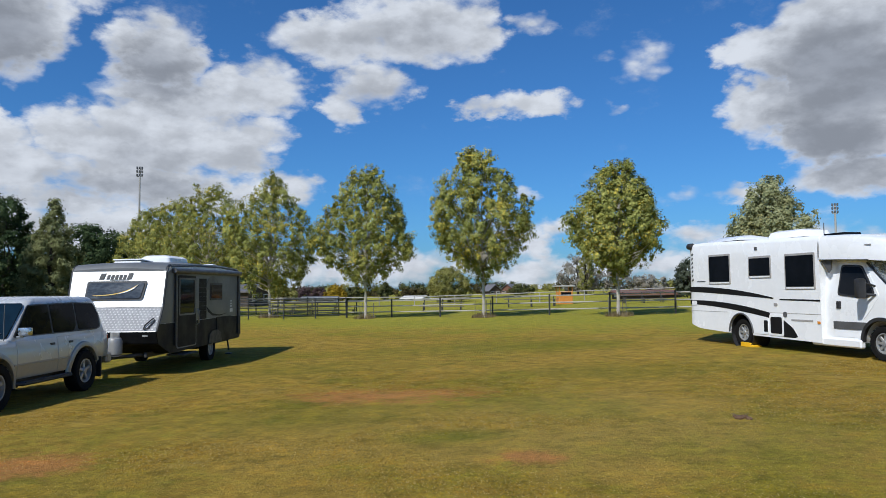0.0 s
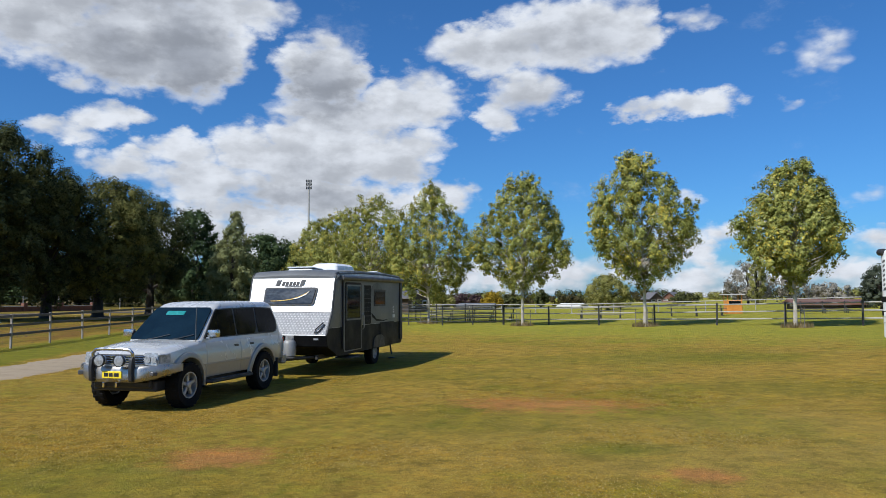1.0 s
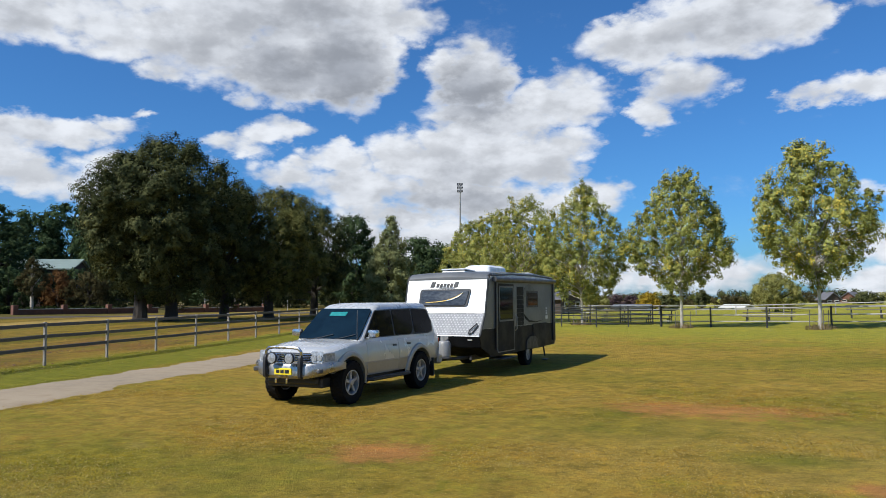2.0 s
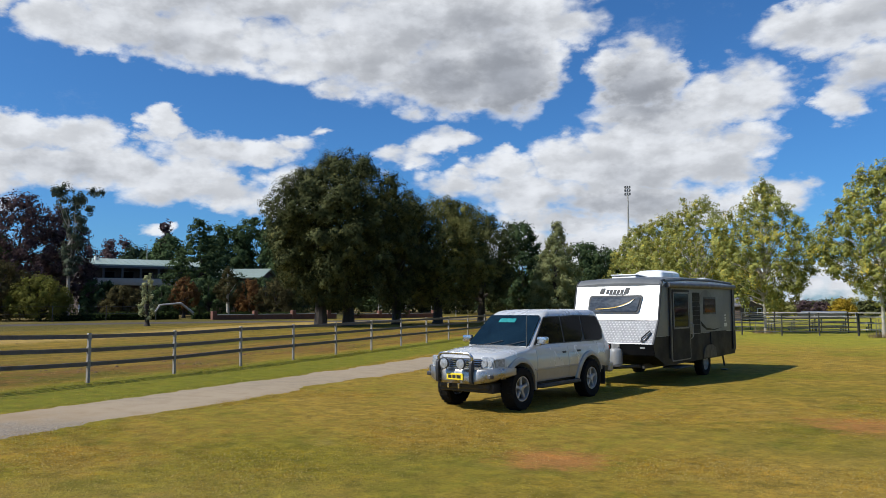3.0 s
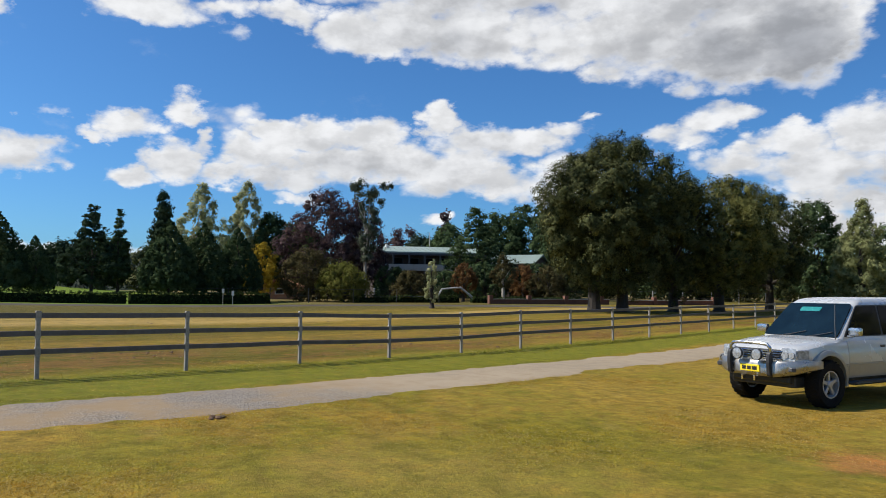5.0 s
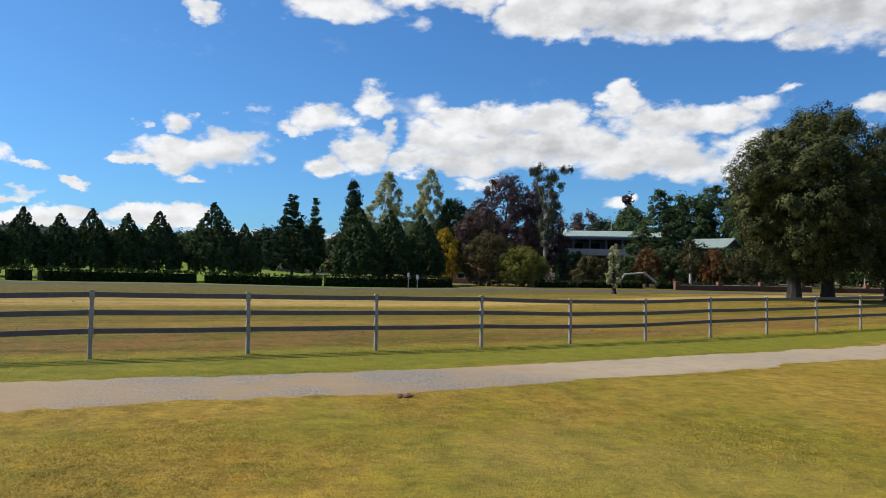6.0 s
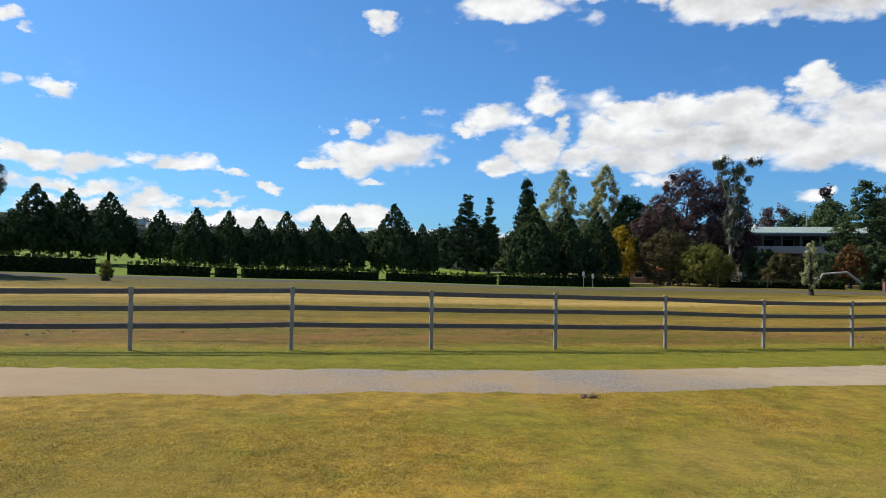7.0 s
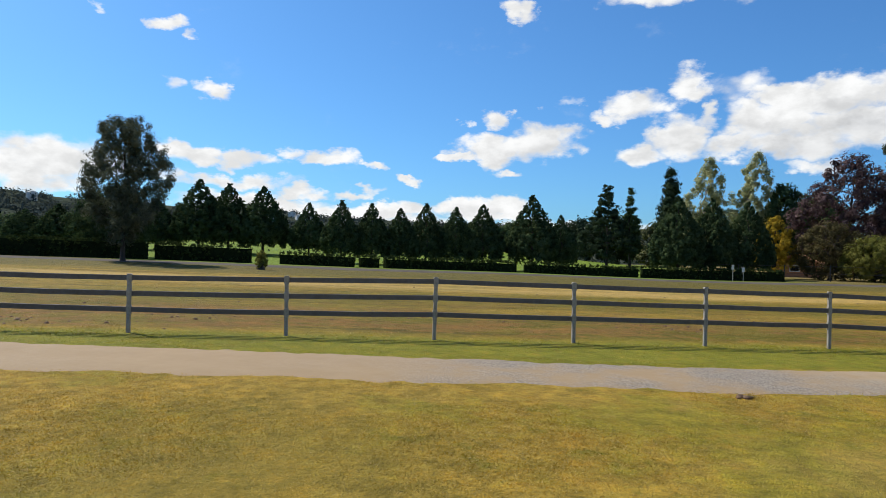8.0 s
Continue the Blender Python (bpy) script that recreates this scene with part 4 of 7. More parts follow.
ROUND = (0.45, 0.85, 1.0, 1.0, 0.95, 0.85, 0.68, 0.42, 0.15)
EGG = (0.30, 0.75, 0.95, 1.0, 0.96, 0.84, 0.66, 0.46, 0.26, 0.1)
AVENUE = (0.15, 0.55, 0.88, 1.0, 0.96, 0.86, 0.73, 0.56, 0.38, 0.16)
CONE = (0.82, 1.0, 0.99, 0.92, 0.81, 0.67, 0.52, 0.36, 0.2, 0.04)
SPIRE = (0.7, 1.0, 0.8, 0.7, 0.5, 0.45, 0.3, 0.22, 0.1, 0.04)
COLUMN = (0.55, 0.8, 0.95, 1.0, 1.0, 0.95, 0.85, 0.7, 0.45, 0.2)
DOME = (0.6, 0.9, 1.0, 1.0, 0.98, 0.93, 0.84, 0.66, 0.35)
CANOPY = (0.42, 0.66, 0.84, 0.95, 1.0, 1.0, 0.95, 0.82, 0.58, 0.25)
GREY_LABEL = "young avenue tree with yellowing leaves and pale trunk"
for i, (x, y, trunk_h, height, width, prof, seed) in enumerate((
        (7.3, 36.7, 2.1, 7.55, 4.7, AVENUE, 11), (0.75, 40.6, 2.2, 9.25, 5.7, AVENUE, 12), (-6.3, 44.4, 2.1, 9.0, 6.2, AVENUE, 23),
        (-13.3, 48.6, 1.7, 9.5, 6.3, EGG, 14), (-19.0, 52.7, 1.6, 9.4, 6.4, AVENUE, 15), (-22.9, 56.6, 1.6, 8.9, 6.0, AVENUE, 16),
        (-27.2, 61.3, 1.6, 8.8, 6.0, AVENUE, 17), (13.35, 33.1, 2.0, 5.9, 3.4, EGG, 18))):
    near_tree = i < 4
    tree("avenue_tree", x, y, GREY_LABEL + (", airy crown" if i == 1 else ""), "tree", trunk_h, height, width, prof, M["leaf_row" if i < 7 else "leaf_poplar"], M["bark_pale"], seed,
         0.105, 1700 if near_tree else 1400, 30, 0.085, 60, 0.3, 0.215, (0.02, 0.02) if i != 1 else (-0.06, 0.0), "avenue of young trees", lobes=0.14,
         bough_r=0.42, each=6, long=1.9, rise=0.7, droop=-0.3)

# great dark trees beyond the paddock
for name, az, d, trunk_h, height, width, prof, leaf, seed, r, n in (
        ("oak_tree", 48.2, 62.5, 2.2, 13.4, 9.9, CANOPY, "leaf_oak", 31, 0.50, 380), ("oak_tree", 46.1, 64, 2.2, 14.9, 11.4, CANOPY, "leaf_oak", 32, 0.48, 400),
        ("oak_tree", 42.4, 69, 2.2, 12.2, 8.4, CANOPY, "leaf_oak", 33, 0.42, 240), ("oak_tree", 39.2, 73, 2.2, 12.2, 11.6, CANOPY, "leaf_oak_turning", 34, 0.45, 420),
        ("oak_tree", 35.8, 82, 2.2, 11.8, 8.4, DOME, "leaf_oak", 35, 0.42, 240)):
    x, y = polar(az, d)
    tree(name, x, y, "large dark broadleaf tree with a dense dome crown", "tree", trunk_h, height, width, prof, M[leaf], M["bark_dark"], seed,
         0.15, int(n * 6.5), 38, r, 14, 0.45, 0.46, (0, 0), "old trees by the road", lobes=0.10, bough_r=1.45, each=24, long=1.0, rise=0.6)

# a row of trimmed conifers behind the hedge
def conifer_row():
    rows = [(118.9, 87, 5.6, 5.4), (116.0, 86, 7.9, 6.6), (113.9, 85, 7.6, 6.2), (111.4, 84, 7.5, 6.0), (108.0, 82, 5.9, 4.4), (105.6, 72, 6.0, 4.0), (103.3, 72, 5.9, 3.9),
            (101.1, 72, 5.5, 3.9), (99.1, 72, 6.1, 4.1), (96.8, 72, 5.9, 3.9), (94.7, 73, 6.3, 4.6), (90.9, 74, 7.5, 5.4), (88.7, 77, 5.8, 3.6),
            (80.1, 76, 8.0, 5.6), (77.7, 79, 8.0, 5.4), (75.3, 81, 7.8, 5.4), (123.3, 82, 5.5, 4.6), (125.2, 84, 4.6, 5.2), (127.2, 86, 4.0, 5.0)]
    protos = []
    for i, (az, d, h, w) in enumerate(rows):
        x, y = polar(az, d)
        if i < 3:
            t = tree("conifer", x, y, "dark green conical conifer with a bare foot", "tree", 1.05, 7.0, 5.0, CONE, M["leaf_conifer"], M["bark_dark"], 41 + i,
                     0.13, 3300, 14, 0.13, 0, 0.45, 0.17, (0, 0), "row of conifers", lobes=0.03, droop=-0.9, fade=0.6, bough_r=0.27, each=5, long=2.0, rise=0.78)
            protos.append(t)
        else:
            t = copy_thing(protos[i % 3], pose(x, y, ground_at(x, y), 0, 0, 47 * i))
        t.matrix_basis = pose(x, y, ground_at(x, y), 0, 0, 47 * i) @ Matrix.Diagonal((w / 4.9, w / 4.9, h / 7.0, 1))


conifer_row()

def far_tree(name, az, d, h, w, prof, leaf, bark, label, seed, trunk=0.18, size=0.42, n=220, per=26, clump=0.6, hollow=0.4, lobes=0.2, r=0.2, **more):
    x, y = polar(az, d)
    fine = d < 115
    return tree(name, x, y, label, "tree", h * trunk, h, w, prof, M[leaf], M[bark], seed, size * (0.66 if fine else 1.0), int(n * (3.0 if fine else 2.0)), int(per * (0.85 if fine else 0.72)), r, 10, hollow, clump * (0.75 if fine else 1.05), lobes=lobes * 0.7, each=6,
                bough_r=max(0.3, min(w * 0.11, 1.1)), **more)


far_tree("cedar_tree", 85.1, 110, 11.9, 7.4, CONE, "leaf_cedar", "bark_dark", "tall blue-green cedar beyond the hedge", 51, 0.1, flat=0.5, lobes=0.3)
far_tree("pine_tree", 83.4, 112, 11.8, 4.2, SPIRE, "leaf_conifer", "bark_dark", "thin dark pine with an open crown", 52, 0.15, n=120, flat=0.6, lobes=0.4)
far_tree("spruce_tree", 80.5, 115, 15.2, 7.6, SPIRE, "leaf_cedar", "bark_dark", "tall pointed spruce above the park", 53, 0.08, n=330, flat=0.4)
far_tree("poplar_tree", 78.4, 110, 16.0, 6.0, COLUMN, "leaf_poplar", "bark_gum", "tall pale poplar leaning in the wind", 54, 0.2, n=170, lean=(0.05, 0.1), lobes=0.3)
far_tree("poplar_tree", 75.5, 108, 16.4, 5.6, COLUMN, "leaf_poplar", "bark_gum", "tall pale poplar leaning in the wind", 55, 0.2, n=170, lean=(0.05, 0.12), lobes=0.3)
rng_wood = np.random.default_rng(77)
for k in range(30):
    az = 47.5 + 82 * k / 29 + rng_wood.uniform(-0.8, 0.8)
    d = rng_wood.uniform(124, 150)
    skyline = float(np.interp(az, (47, 56, 64, 70, 76, 82, 88, 96, 106, 118, 130), (6.3, 5.6, 4.2, 5.2, 4.6, 4.2, 3.6, 2.7, 2.2, 2.1, 2.1)))
    x, y = polar(az, d)
    h = 1.88 + d * math.tan(radians(skyline * rng_wood.uniform(0.86, 1.04))) - ground_at(x, y)
    far_tree("background_tree", az, d, h, rng_wood.uniform(8, 12), DOME if k % 3 else CONE, ("leaf_oak", "leaf_conifer", "leaf_cedar")[k % 3], "bark_dark", "dark tree in the woods behind the park", 300 + k, 0.06, 0.5, 190, 26, 0.9, lobes=0.22, group="woods behind the park")
for k in range(16):
    az = 17 + 31 * k / 15
    far_tree("background_tree", az, rng_wood.uniform(135, 165), rng_wood.uniform(6.5, 10.5), rng_wood.uniform(10, 14), DOME, ("leaf_oak", "leaf_conifer")[k % 2], "bark_dark", "dark tree in the woods behind the road", 340 + k, 0.05, 0.55, 170, 24, 1.0, lobes=0.22, group="woods behind the road")
for k in range(22):
    az = -34 + 54 * k / 21 + rng_wood.uniform(-0.6, 0.6)
    far_tree("background_tree", az, rng_wood.uniform(215, 260), rng_wood.uniform(2.2, 4.2), rng_wood.uniform(10, 18), ROUND, ("leaf_oak", "leaf_olive", "leaf_willow")[k % 3], "bark_dark", "low trees on the far edge of the field", 370 + k, 0.05, 0.55, 60, 22, 1.0, lobes=0.25, group="trees on the far edge of the field")
far_tree("golden_tree", 73.5, 85.5, 6.6, 4.6, EGG, "leaf_gold", "bark_dark", "small tree in golden autumn leaf", 71, 0.12, 0.3, 130, 24, 0.4)
far_tree("copper_beech", 68.8, 101, 14.7, 11.8, ROUND, "leaf_purple", "bark_dark", "large tree with dark purple leaves", 72, 0.1, 0.45, 300, 26, 0.8)
far_tree("copper_beech", 66.3, 104, 13.6, 9.0, ROUND, "leaf_purple", "bark_dark", "large tree with dark purple leaves", 73, 0.1, 0.45, 200, 26, 0.8)
far_tree("rounded_shrub", 70.0, 86, 6.0, 7.4, ROUND, "leaf_olive", "bark_dark", "broad brown-green shrub by the road", 74, 0.04, 0.28, 240, 26, 0.5, lobes=0.1)
far_tree("rounded_shrub", 67.4, 84, 4.4, 6.4, ROUND, "leaf_shrub", "bark_dark", "broad light green shrub by the road", 75, 0.06, 0.26, 240, 26, 0.5, lobes=0.12)
far_tree("gum_tree", 65.7, 95, 15.2, 6.6, (0.25, 0.35, 0.3, 0.35, 0.5, 0.4, 0.35, 0.7, 1.0, 0.7), "leaf_gum", "bark_gum", "tall gum tree with a pale trunk and sparse crown", 76, 0.3, 0.36, 58, 46, 0.6, 0.2, 0.2, r=0.2, lean=(0.02, 0.06))
far_tree("sapling", 60.6, 66, 4.5, 1.5, COLUMN, "leaf_poplar", "bark_dark", "thin young tree in the paddock", 77, 0.1, 0.2, 50, 20, 0.22, 0.2)
far_tree("rounded_shrub", 62.2, 90, 3.7, 4.8, ROUND, "leaf_olive", "bark_dark", "low olive shrub by the hall", 78, 0.04, 0.26, 160, 26, 0.42, lobes=0.12)
far_tree("small_tree", 58.1, 92, 4.7, 3.6, ROUND, "leaf_rust", "bark_dark", "small rust-coloured tree before the hall", 79, 0.25, 0.26, 110, 24, 0.4)
far_tree("small_tree", 55.0, 92, 6.0, 3.2, EGG, "leaf_olive", "bark_pale", "slender tree with thin autumn leaves", 80, 0.3, 0.26, 80, 22, 0.4, 0.25)
far_tree("small_tree", 53.4, 96, 4.8, 4.2, ROUND, "leaf_rust", "bark_dark", "brown-leaved tree before the brick wing", 120, 0.15, 0.26, 120, 24, 0.45)
far_tree("rounded_shrub", 51.6, 94, 4.6, 5.0, ROUND, "leaf_olive", "bark_dark", "brown-green shrub before the brick wing", 121, 0.05, 0.26, 160, 24, 0.45)
far_tree("copper_beech", 62.7, 150, 13.4, 12, ROUND, "leaf_purple", "bark_dark", "dark purple tree behind the hall", 81, 0.1, 0.5, 170, 24, 0.9)
far_tree("copper_beech", 59.5, 140, 16.6, 7.0, SPIRE, "leaf_purple", "bark_dark", "dark purple tree behind the hall", 82, 0.1, 0.5, 130, 24, 0.8)
far_tree("cedar_tree", 57.0, 104, 13.2, 10.5, CONE, "leaf_conifer", "bark_dark", "broad layered dark cedar beside the hall", 83, 0.08, 0.4, 300, 28, 0.75, flat=0.55, lobes=0.3)
for az, d, h, w, s in ((55.0, 132, 15.0, 9.5, 84), (52.5, 130, 16.4, 11, 85), (50.2, 118, 15, 10, 86), (72.8, 108, 11.8, 6, 87), (70.4, 112, 10.5, 7, 88), (32.8, 95, 12.4, 6.0, 89),
                       (27.7, 112, 11.0, 9, 90), (25.2, 118, 10.2, 9, 91), (30.5, 120, 10, 8, 92), (22.8, 126, 9, 9, 93)):
    far_tree("background_tree", az, d, h, w, DOME, "leaf_conifer", "bark_dark", "dark evergreen behind the park", s, 0.1, 0.45, 220, 28, 0.8, lobes=0.2, group="woods behind the park")
far_tree("willow_pine", 30.2, 85, 11.4, 6.2, CONE, "leaf_greypine", "bark_dark", "grey-green wind-bent pine behind the road", 94, 0.1, 0.36, 260, 28, 0.6, lean=(0.03, 0.05))
far_tree("gum_tree", 121.2, 58.5, 10.3, 5.8, (0.3, 0.6, 0.85, 1.0, 1.0, 1.0, 0.97, 0.88, 0.72, 0.4), "leaf_gum", "bark_dark", "tall gum with drooping foliage at the roadside", 95, 0.15, 0.2, 330, 62, 0.5, 0.3, 0.28, r=0.17)
far_tree("rounded_shrub", 122.0, 69, 5.6, 6.6, DOME, "leaf_conifer", "bark_dark", "dark bushy evergreen behind the hedge", 96, 0.05, 0.3, 240, 26, 0.55, lobes=0.12)
far_tree("sapling", 111.7, 51, 1.25, 0.9, COLUMN, "leaf_shrub", "bark_dark", "young shrub by the road", 97, 0.1, 0.14, 40, 18, 0.16, 0.2)
far_tree("willow_tree", 1.6, 95, 4.5, 6.0, ROUND, "leaf_willow", "bark_dark", "rounded yellow-green willow on the field", 98, 0.05, 0.3, 190, 26, 0.5, lobes=0.14)
far_tree("bare_tree", -8.3, 118, 6.2, 7.5, EGG, "leaf_bare", "bark_dark", "grey half-bare tree on the far field", 99, 0.1, 0.3, 90, 26, 0.6, lobes=0.3)
far_tree("bare_tree", -11.0, 122, 5.4, 7.0, EGG, "leaf_bare", "bark_dark", "grey half-bare tree on the far field", 100, 0.1, 0.3, 80, 26, 0.6, lobes=0.3)
far_tree("column_tree", -8.9, 112, 7.0, 2.4, COLUMN, "leaf_willow", "bark_dark", "slim upright tree on the far field", 101, 0.05, 0.26, 90, 24, 0.4)
far_tree("dark_tree", -16.6, 62, 3.2, 2.6, DOME, "leaf_gum", "bark_dark", "grey-green tree behind the fence", 102, 0.1, 0.26, 120, 24, 0.4)
far_tree("small_tree", 6.6, 130, 3.0, 2.6, ROUND, "leaf_oak", "bark_dark", "small dark tree on the far field", 103, 0.2, 0.3, 60, 22, 0.4)
for az, d, h, w, leaf, s in ((17.5, 118, 2.6, 7, "leaf_rust", 104), (14.3, 122, 2.6, 4, "leaf_willow", 105), (12.3, 124, 2.3, 6, "leaf_purple", 106), (10.4, 122, 2.6, 3.6, "leaf_gold", 107),
                             (9.0, 128, 2.2, 6, "leaf_oak", 108), (4.6, 150, 2.2, 8, "leaf_olive", 109), (-4.0, 160, 2.2, 6, "leaf_oak", 110), (-13.5, 126, 2.6, 7, "leaf_bare", 111), (-18.5, 120, 3.2, 9, "leaf_oak", 112)):
    far_tree("bush", az, d, h, w, ROUND, leaf, "bark_dark", "bush on the far side of the field", s, 0.05, 0.32, 80, 24, 0.5, group="bushes across the field")
for az, d, h, w, leaf, s in ((63.6, 99, 4.4, 5.4, "leaf_conifer", 131), (61.4, 102, 3.4, 5.0, "leaf_olive", 132), (59.6, 100, 3.9, 4.6, "leaf_conifer", 133), (56.4, 98, 4.6, 5.2, "leaf_conifer", 134),
                             (54.3, 99, 4.4, 4.6, "leaf_cedar", 135), (52.4, 100, 5.2, 5.0, "leaf_conifer", 136), (50.4, 98, 4.6, 5.0, "leaf_oak", 137)):
    far_tree("rounded_shrub", az, d, h, w, DOME, leaf, "bark_dark", "dark garden shrub beside the hall", s, 0.05, 0.3, 130, 22, 0.5, lobes=0.15, group="garden shrubs by the hall")


# ---- the silver four-wheel drive ----
def wheel(parent, x, y, out, radius=0.375, width=0.25, rim=0.215, spokes=6, name="wheel", rim_mat="alloy"):
    """A wheel at x, y; out is the side (+1 left, -1 right) on which its face lies."""
    bm = shape()
    lathe(bm, [(0.05, -0.08), (rim * 0.8, -0.08), (rim * 0.8, 0.02), (0.05, 0.02)], 20, "y")
    hub = part(name, bm, M["dark_steel"], parent)
    hub.matrix_local = pose(x, y, radius, 0, 0, 0 if out > 0 else 180)
    w = width / 2
    bm = shape()
    lathe(bm, [(rim, -w * .8), (rim * 1.15, -w), (radius * .93, -w), (radius * .985, -w * .75), (radius, -w * .35), (radius, w * .35), (radius * .985, w * .75),
               (radius * .93, w), (rim * 1.15, w), (rim, w * .8)], 32, "y", ring=True)
    for i in range(26):
        a = 2 * math.pi * i / 26
        for s in (-1, 1):
            box(bm, -0.02, 0.02, s * w * .55 - 0.035, s * w * .55 + 0.035, radius - 0.006, radius + 0.007, turn=Matrix.Rotation(a + s * 0.06, 4, "Y"))
    part("tyre", bm, M["rubber"], hub)
    bm = shape()
    lathe(bm, [(rim * 0.9, -w * .7), (rim, w * .8), (rim * 1.02, w * .86), (rim * .93, w * .86), (rim * .88, w * .3), (rim * .86, -w * .6)], 28, "y", ring=True)
    lathe(bm, [(0.06, w * .2), (0.065, w * .7), (0.05, w * .85), (0.0005, w * .88)], 14, "y")
    for i in range(spokes):
        box(bm, -0.030, 0.030, w * .25, w * .66, 0.05, rim * .92, 0.008, turn=Matrix.Rotation(2 * math.pi * i / spokes, 4, "Y"))
    part("rim", bm, M[rim_mat], hub, "cast alloy rim" if rim_mat == "alloy" else "steel rim")
    return hub


def panel(bm, pts, y_of, side, proud=0.006, deep=0.012, mat=0):
    """A flat pane given in x and z on a leaning side."""
    a = [bm.verts.new((x, side * (y_of(x, z) + proud), z)) for x, z in pts]
    b = [bm.verts.new((x, side * (y_of(x, z) - deep), z)) for x, z in pts]
    k = len(pts)
    bm.faces.new(a).material_index = mat
    bm.faces.new(b[::-1]).material_index = mat
    for i in range(k):
        bm.faces.new((a[i], b[i], b[(i + 1) % k], a[(i + 1) % k])).material_index = mat


def soften(pts, r=0.04, seg=3):
    """Rounds the corners of an outline."""
    out, k = [], len(pts)
    for i in range(k):
        p, q, s = Vector(pts[i - 1]), Vector(pts[i]), Vector(pts[(i + 1) % k])
        a, b = q + (p - q).normalized() * min(r, (p - q).length * .45), q + (s - q).normalized() * min(r, (s - q).length * .45)
        for j in range(seg + 1):
            t = j / seg
            out.append(tuple((1 - t) ** 2 * a + 2 * t * (1 - t) * q + t * t * b))
    return out


def build_wagon():
    car = thing("four_wheel_drive", pose(-8.36, 12.87, -0.002, 0, 0, -90.6), "pale silver four-wheel-drive wagon with bull bar, parked on grass", "car")
    AX, HUB = 1.337, 0.395

    def half(x):
        return 0.81 - 0.11 * max(0, (x - 1.5) / 0.55) ** 2 - 0.06 * max(0, (-2.0 - x) / 0.4) ** 2

    def low(x):
        z = 0.47 if -1.9 < x < 1.70 else 0.60
        for c in (AX, -AX):
            d = abs(x - c)
            if d < 0.485:
                z = max(z, HUB + math.sqrt(0.485 ** 2 - d * d) * 0.98)
        return z

    def top(x):
        return float(np.interp(x, (-2.42, -2.3, 0.8, 1.4, 1.85, 1.98, 2.06), (1.10, 1.15, 1.135, 1.09, 1.025, 0.98, 0.90)))

    def swell(x, z):
        return half(x) * float(np.interp(z, (0.45, 0.6, 0.8, 0.93, 1.06, 1.13), (0.965, 0.99, 1.0, 0.995, 0.965, 0.93)))
    xs = sorted(set(np.round(np.concatenate([np.linspace(-2.38, 2.06, 62), AX + 0.485 * np.cos(np.linspace(0, math.pi, 15)), -AX + 0.485 * np.cos(np.linspace(0, math.pi, 15))]), 3)))
    rings = []
    for x in xs:
        z0, z1 = low(x), top(x)
        zs = [z0 + (z1 - 0.05 - z0) * i / 6 for i in range(7)]
        h = half(x)
        left = [(x, swell(x, z), z) for z in zs] + [(x, h * 0.92, z1 - 0.012), (x, h * 0.84, z1 + 0.006), (x, h * 0.62, z1 + 0.022), (x, h * 0.3, z1 + 0.032)]
        rings.append(left + [(x, 0, z1 + 0.034)] + [(a, -b, c) for a, b, c in left[::-1]])
    bm = shape()
    loft(bm, rings)
    for f in bm.faces:
        c = f.calc_center_median()
        f.material_index = 1 if c.z < 0.70 else 0
    part("body", bm, M["paint_silver"], car, mats=(M["paint_sand"],))
    # cabin
    def ring_at(z, xf, xr, w):
        return [(x, y, z) for x, y in rounded(xr, xf, -w, w, min(0.14, w * 0.35), 5)]
    bm = shape()
    loft(bm, [ring_at(*r) for r in ((1.10, 0.98, -2.30, 0.765), (1.40, 0.64, -2.24, 0.705), (1.66, 0.34, -2.13, 0.65), (1.74, 0.24, -2.07, 0.632), (1.795, 0.14, -2.02, 0.60),
                                   (1.825, 0.02, -1.94, 0.54), (1.845, -0.2, -1.80, 0.40), (1.852, -0.7, -1.4, 0.15))])
    cabin = part("cabin", bm, M["paint_silver"], car, sharp=50)
    side = lambda x, z: 0.765 - (z - 1.10) * 0.205
    for s, tag in ((1, "left"), (-1, "right")):
        bm = shape()
        panel(bm, soften([(0.80, 1.165), (0.24, 1.705), (-1.20, 1.725), (-1.94, 1.70), (-2.10, 1.42), (-2.06, 1.20), (-1.88, 1.165)], 0.06), side, s, 0.005)
        part("window_trim", bm, M["black_plastic"], cabin)
        for pts in ([(0.72, 1.185), (0.25, 1.68), (-0.34, 1.695), (-0.34, 1.185)], [(-0.40, 1.185), (-0.40, 1.695), (-1.18, 1.705), (-1.18, 1.30), (-1.06, 1.185)],
                    [(-1.24, 1.20), (-1.24, 1.705), (-1.91, 1.68), (-2.05, 1.42), (-2.02, 1.23), (-1.90, 1.185)]):
            bm = shape()
            panel(bm, soften(pts, 0.035), side, s, 0.010, 0.004)
            part("side_window", bm, M["glass_dark"], cabin, "dark tinted glass")
    # windscreen, set on the leaning front
    def screen(z, off):
        return 0.98 - (z - 1.10) * 1.143 + off
    bm = shape()
    pts = soften([(-0.71, 1.15), (0.71, 1.15), (0.60, 1.725), (-0.60, 1.725)], 0.06)
    a = [bm.verts.new((screen(z, 0.010), y, z + 0.008)) for y, z in pts]
    b = [bm.verts.new((screen(z, -0.01), y, z - 0.008)) for y, z in pts]
    bm.faces.new(a), bm.faces.new(b[::-1])
    for i in range(len(pts)):
        bm.faces.new((a[i], b[i], b[(i + 1) % len(pts)], a[(i + 1) % len(pts)]))
    glass = part("windscreen", bm, M["windscreen"], cabin, "dark reflecting windscreen")
    bm = shape()
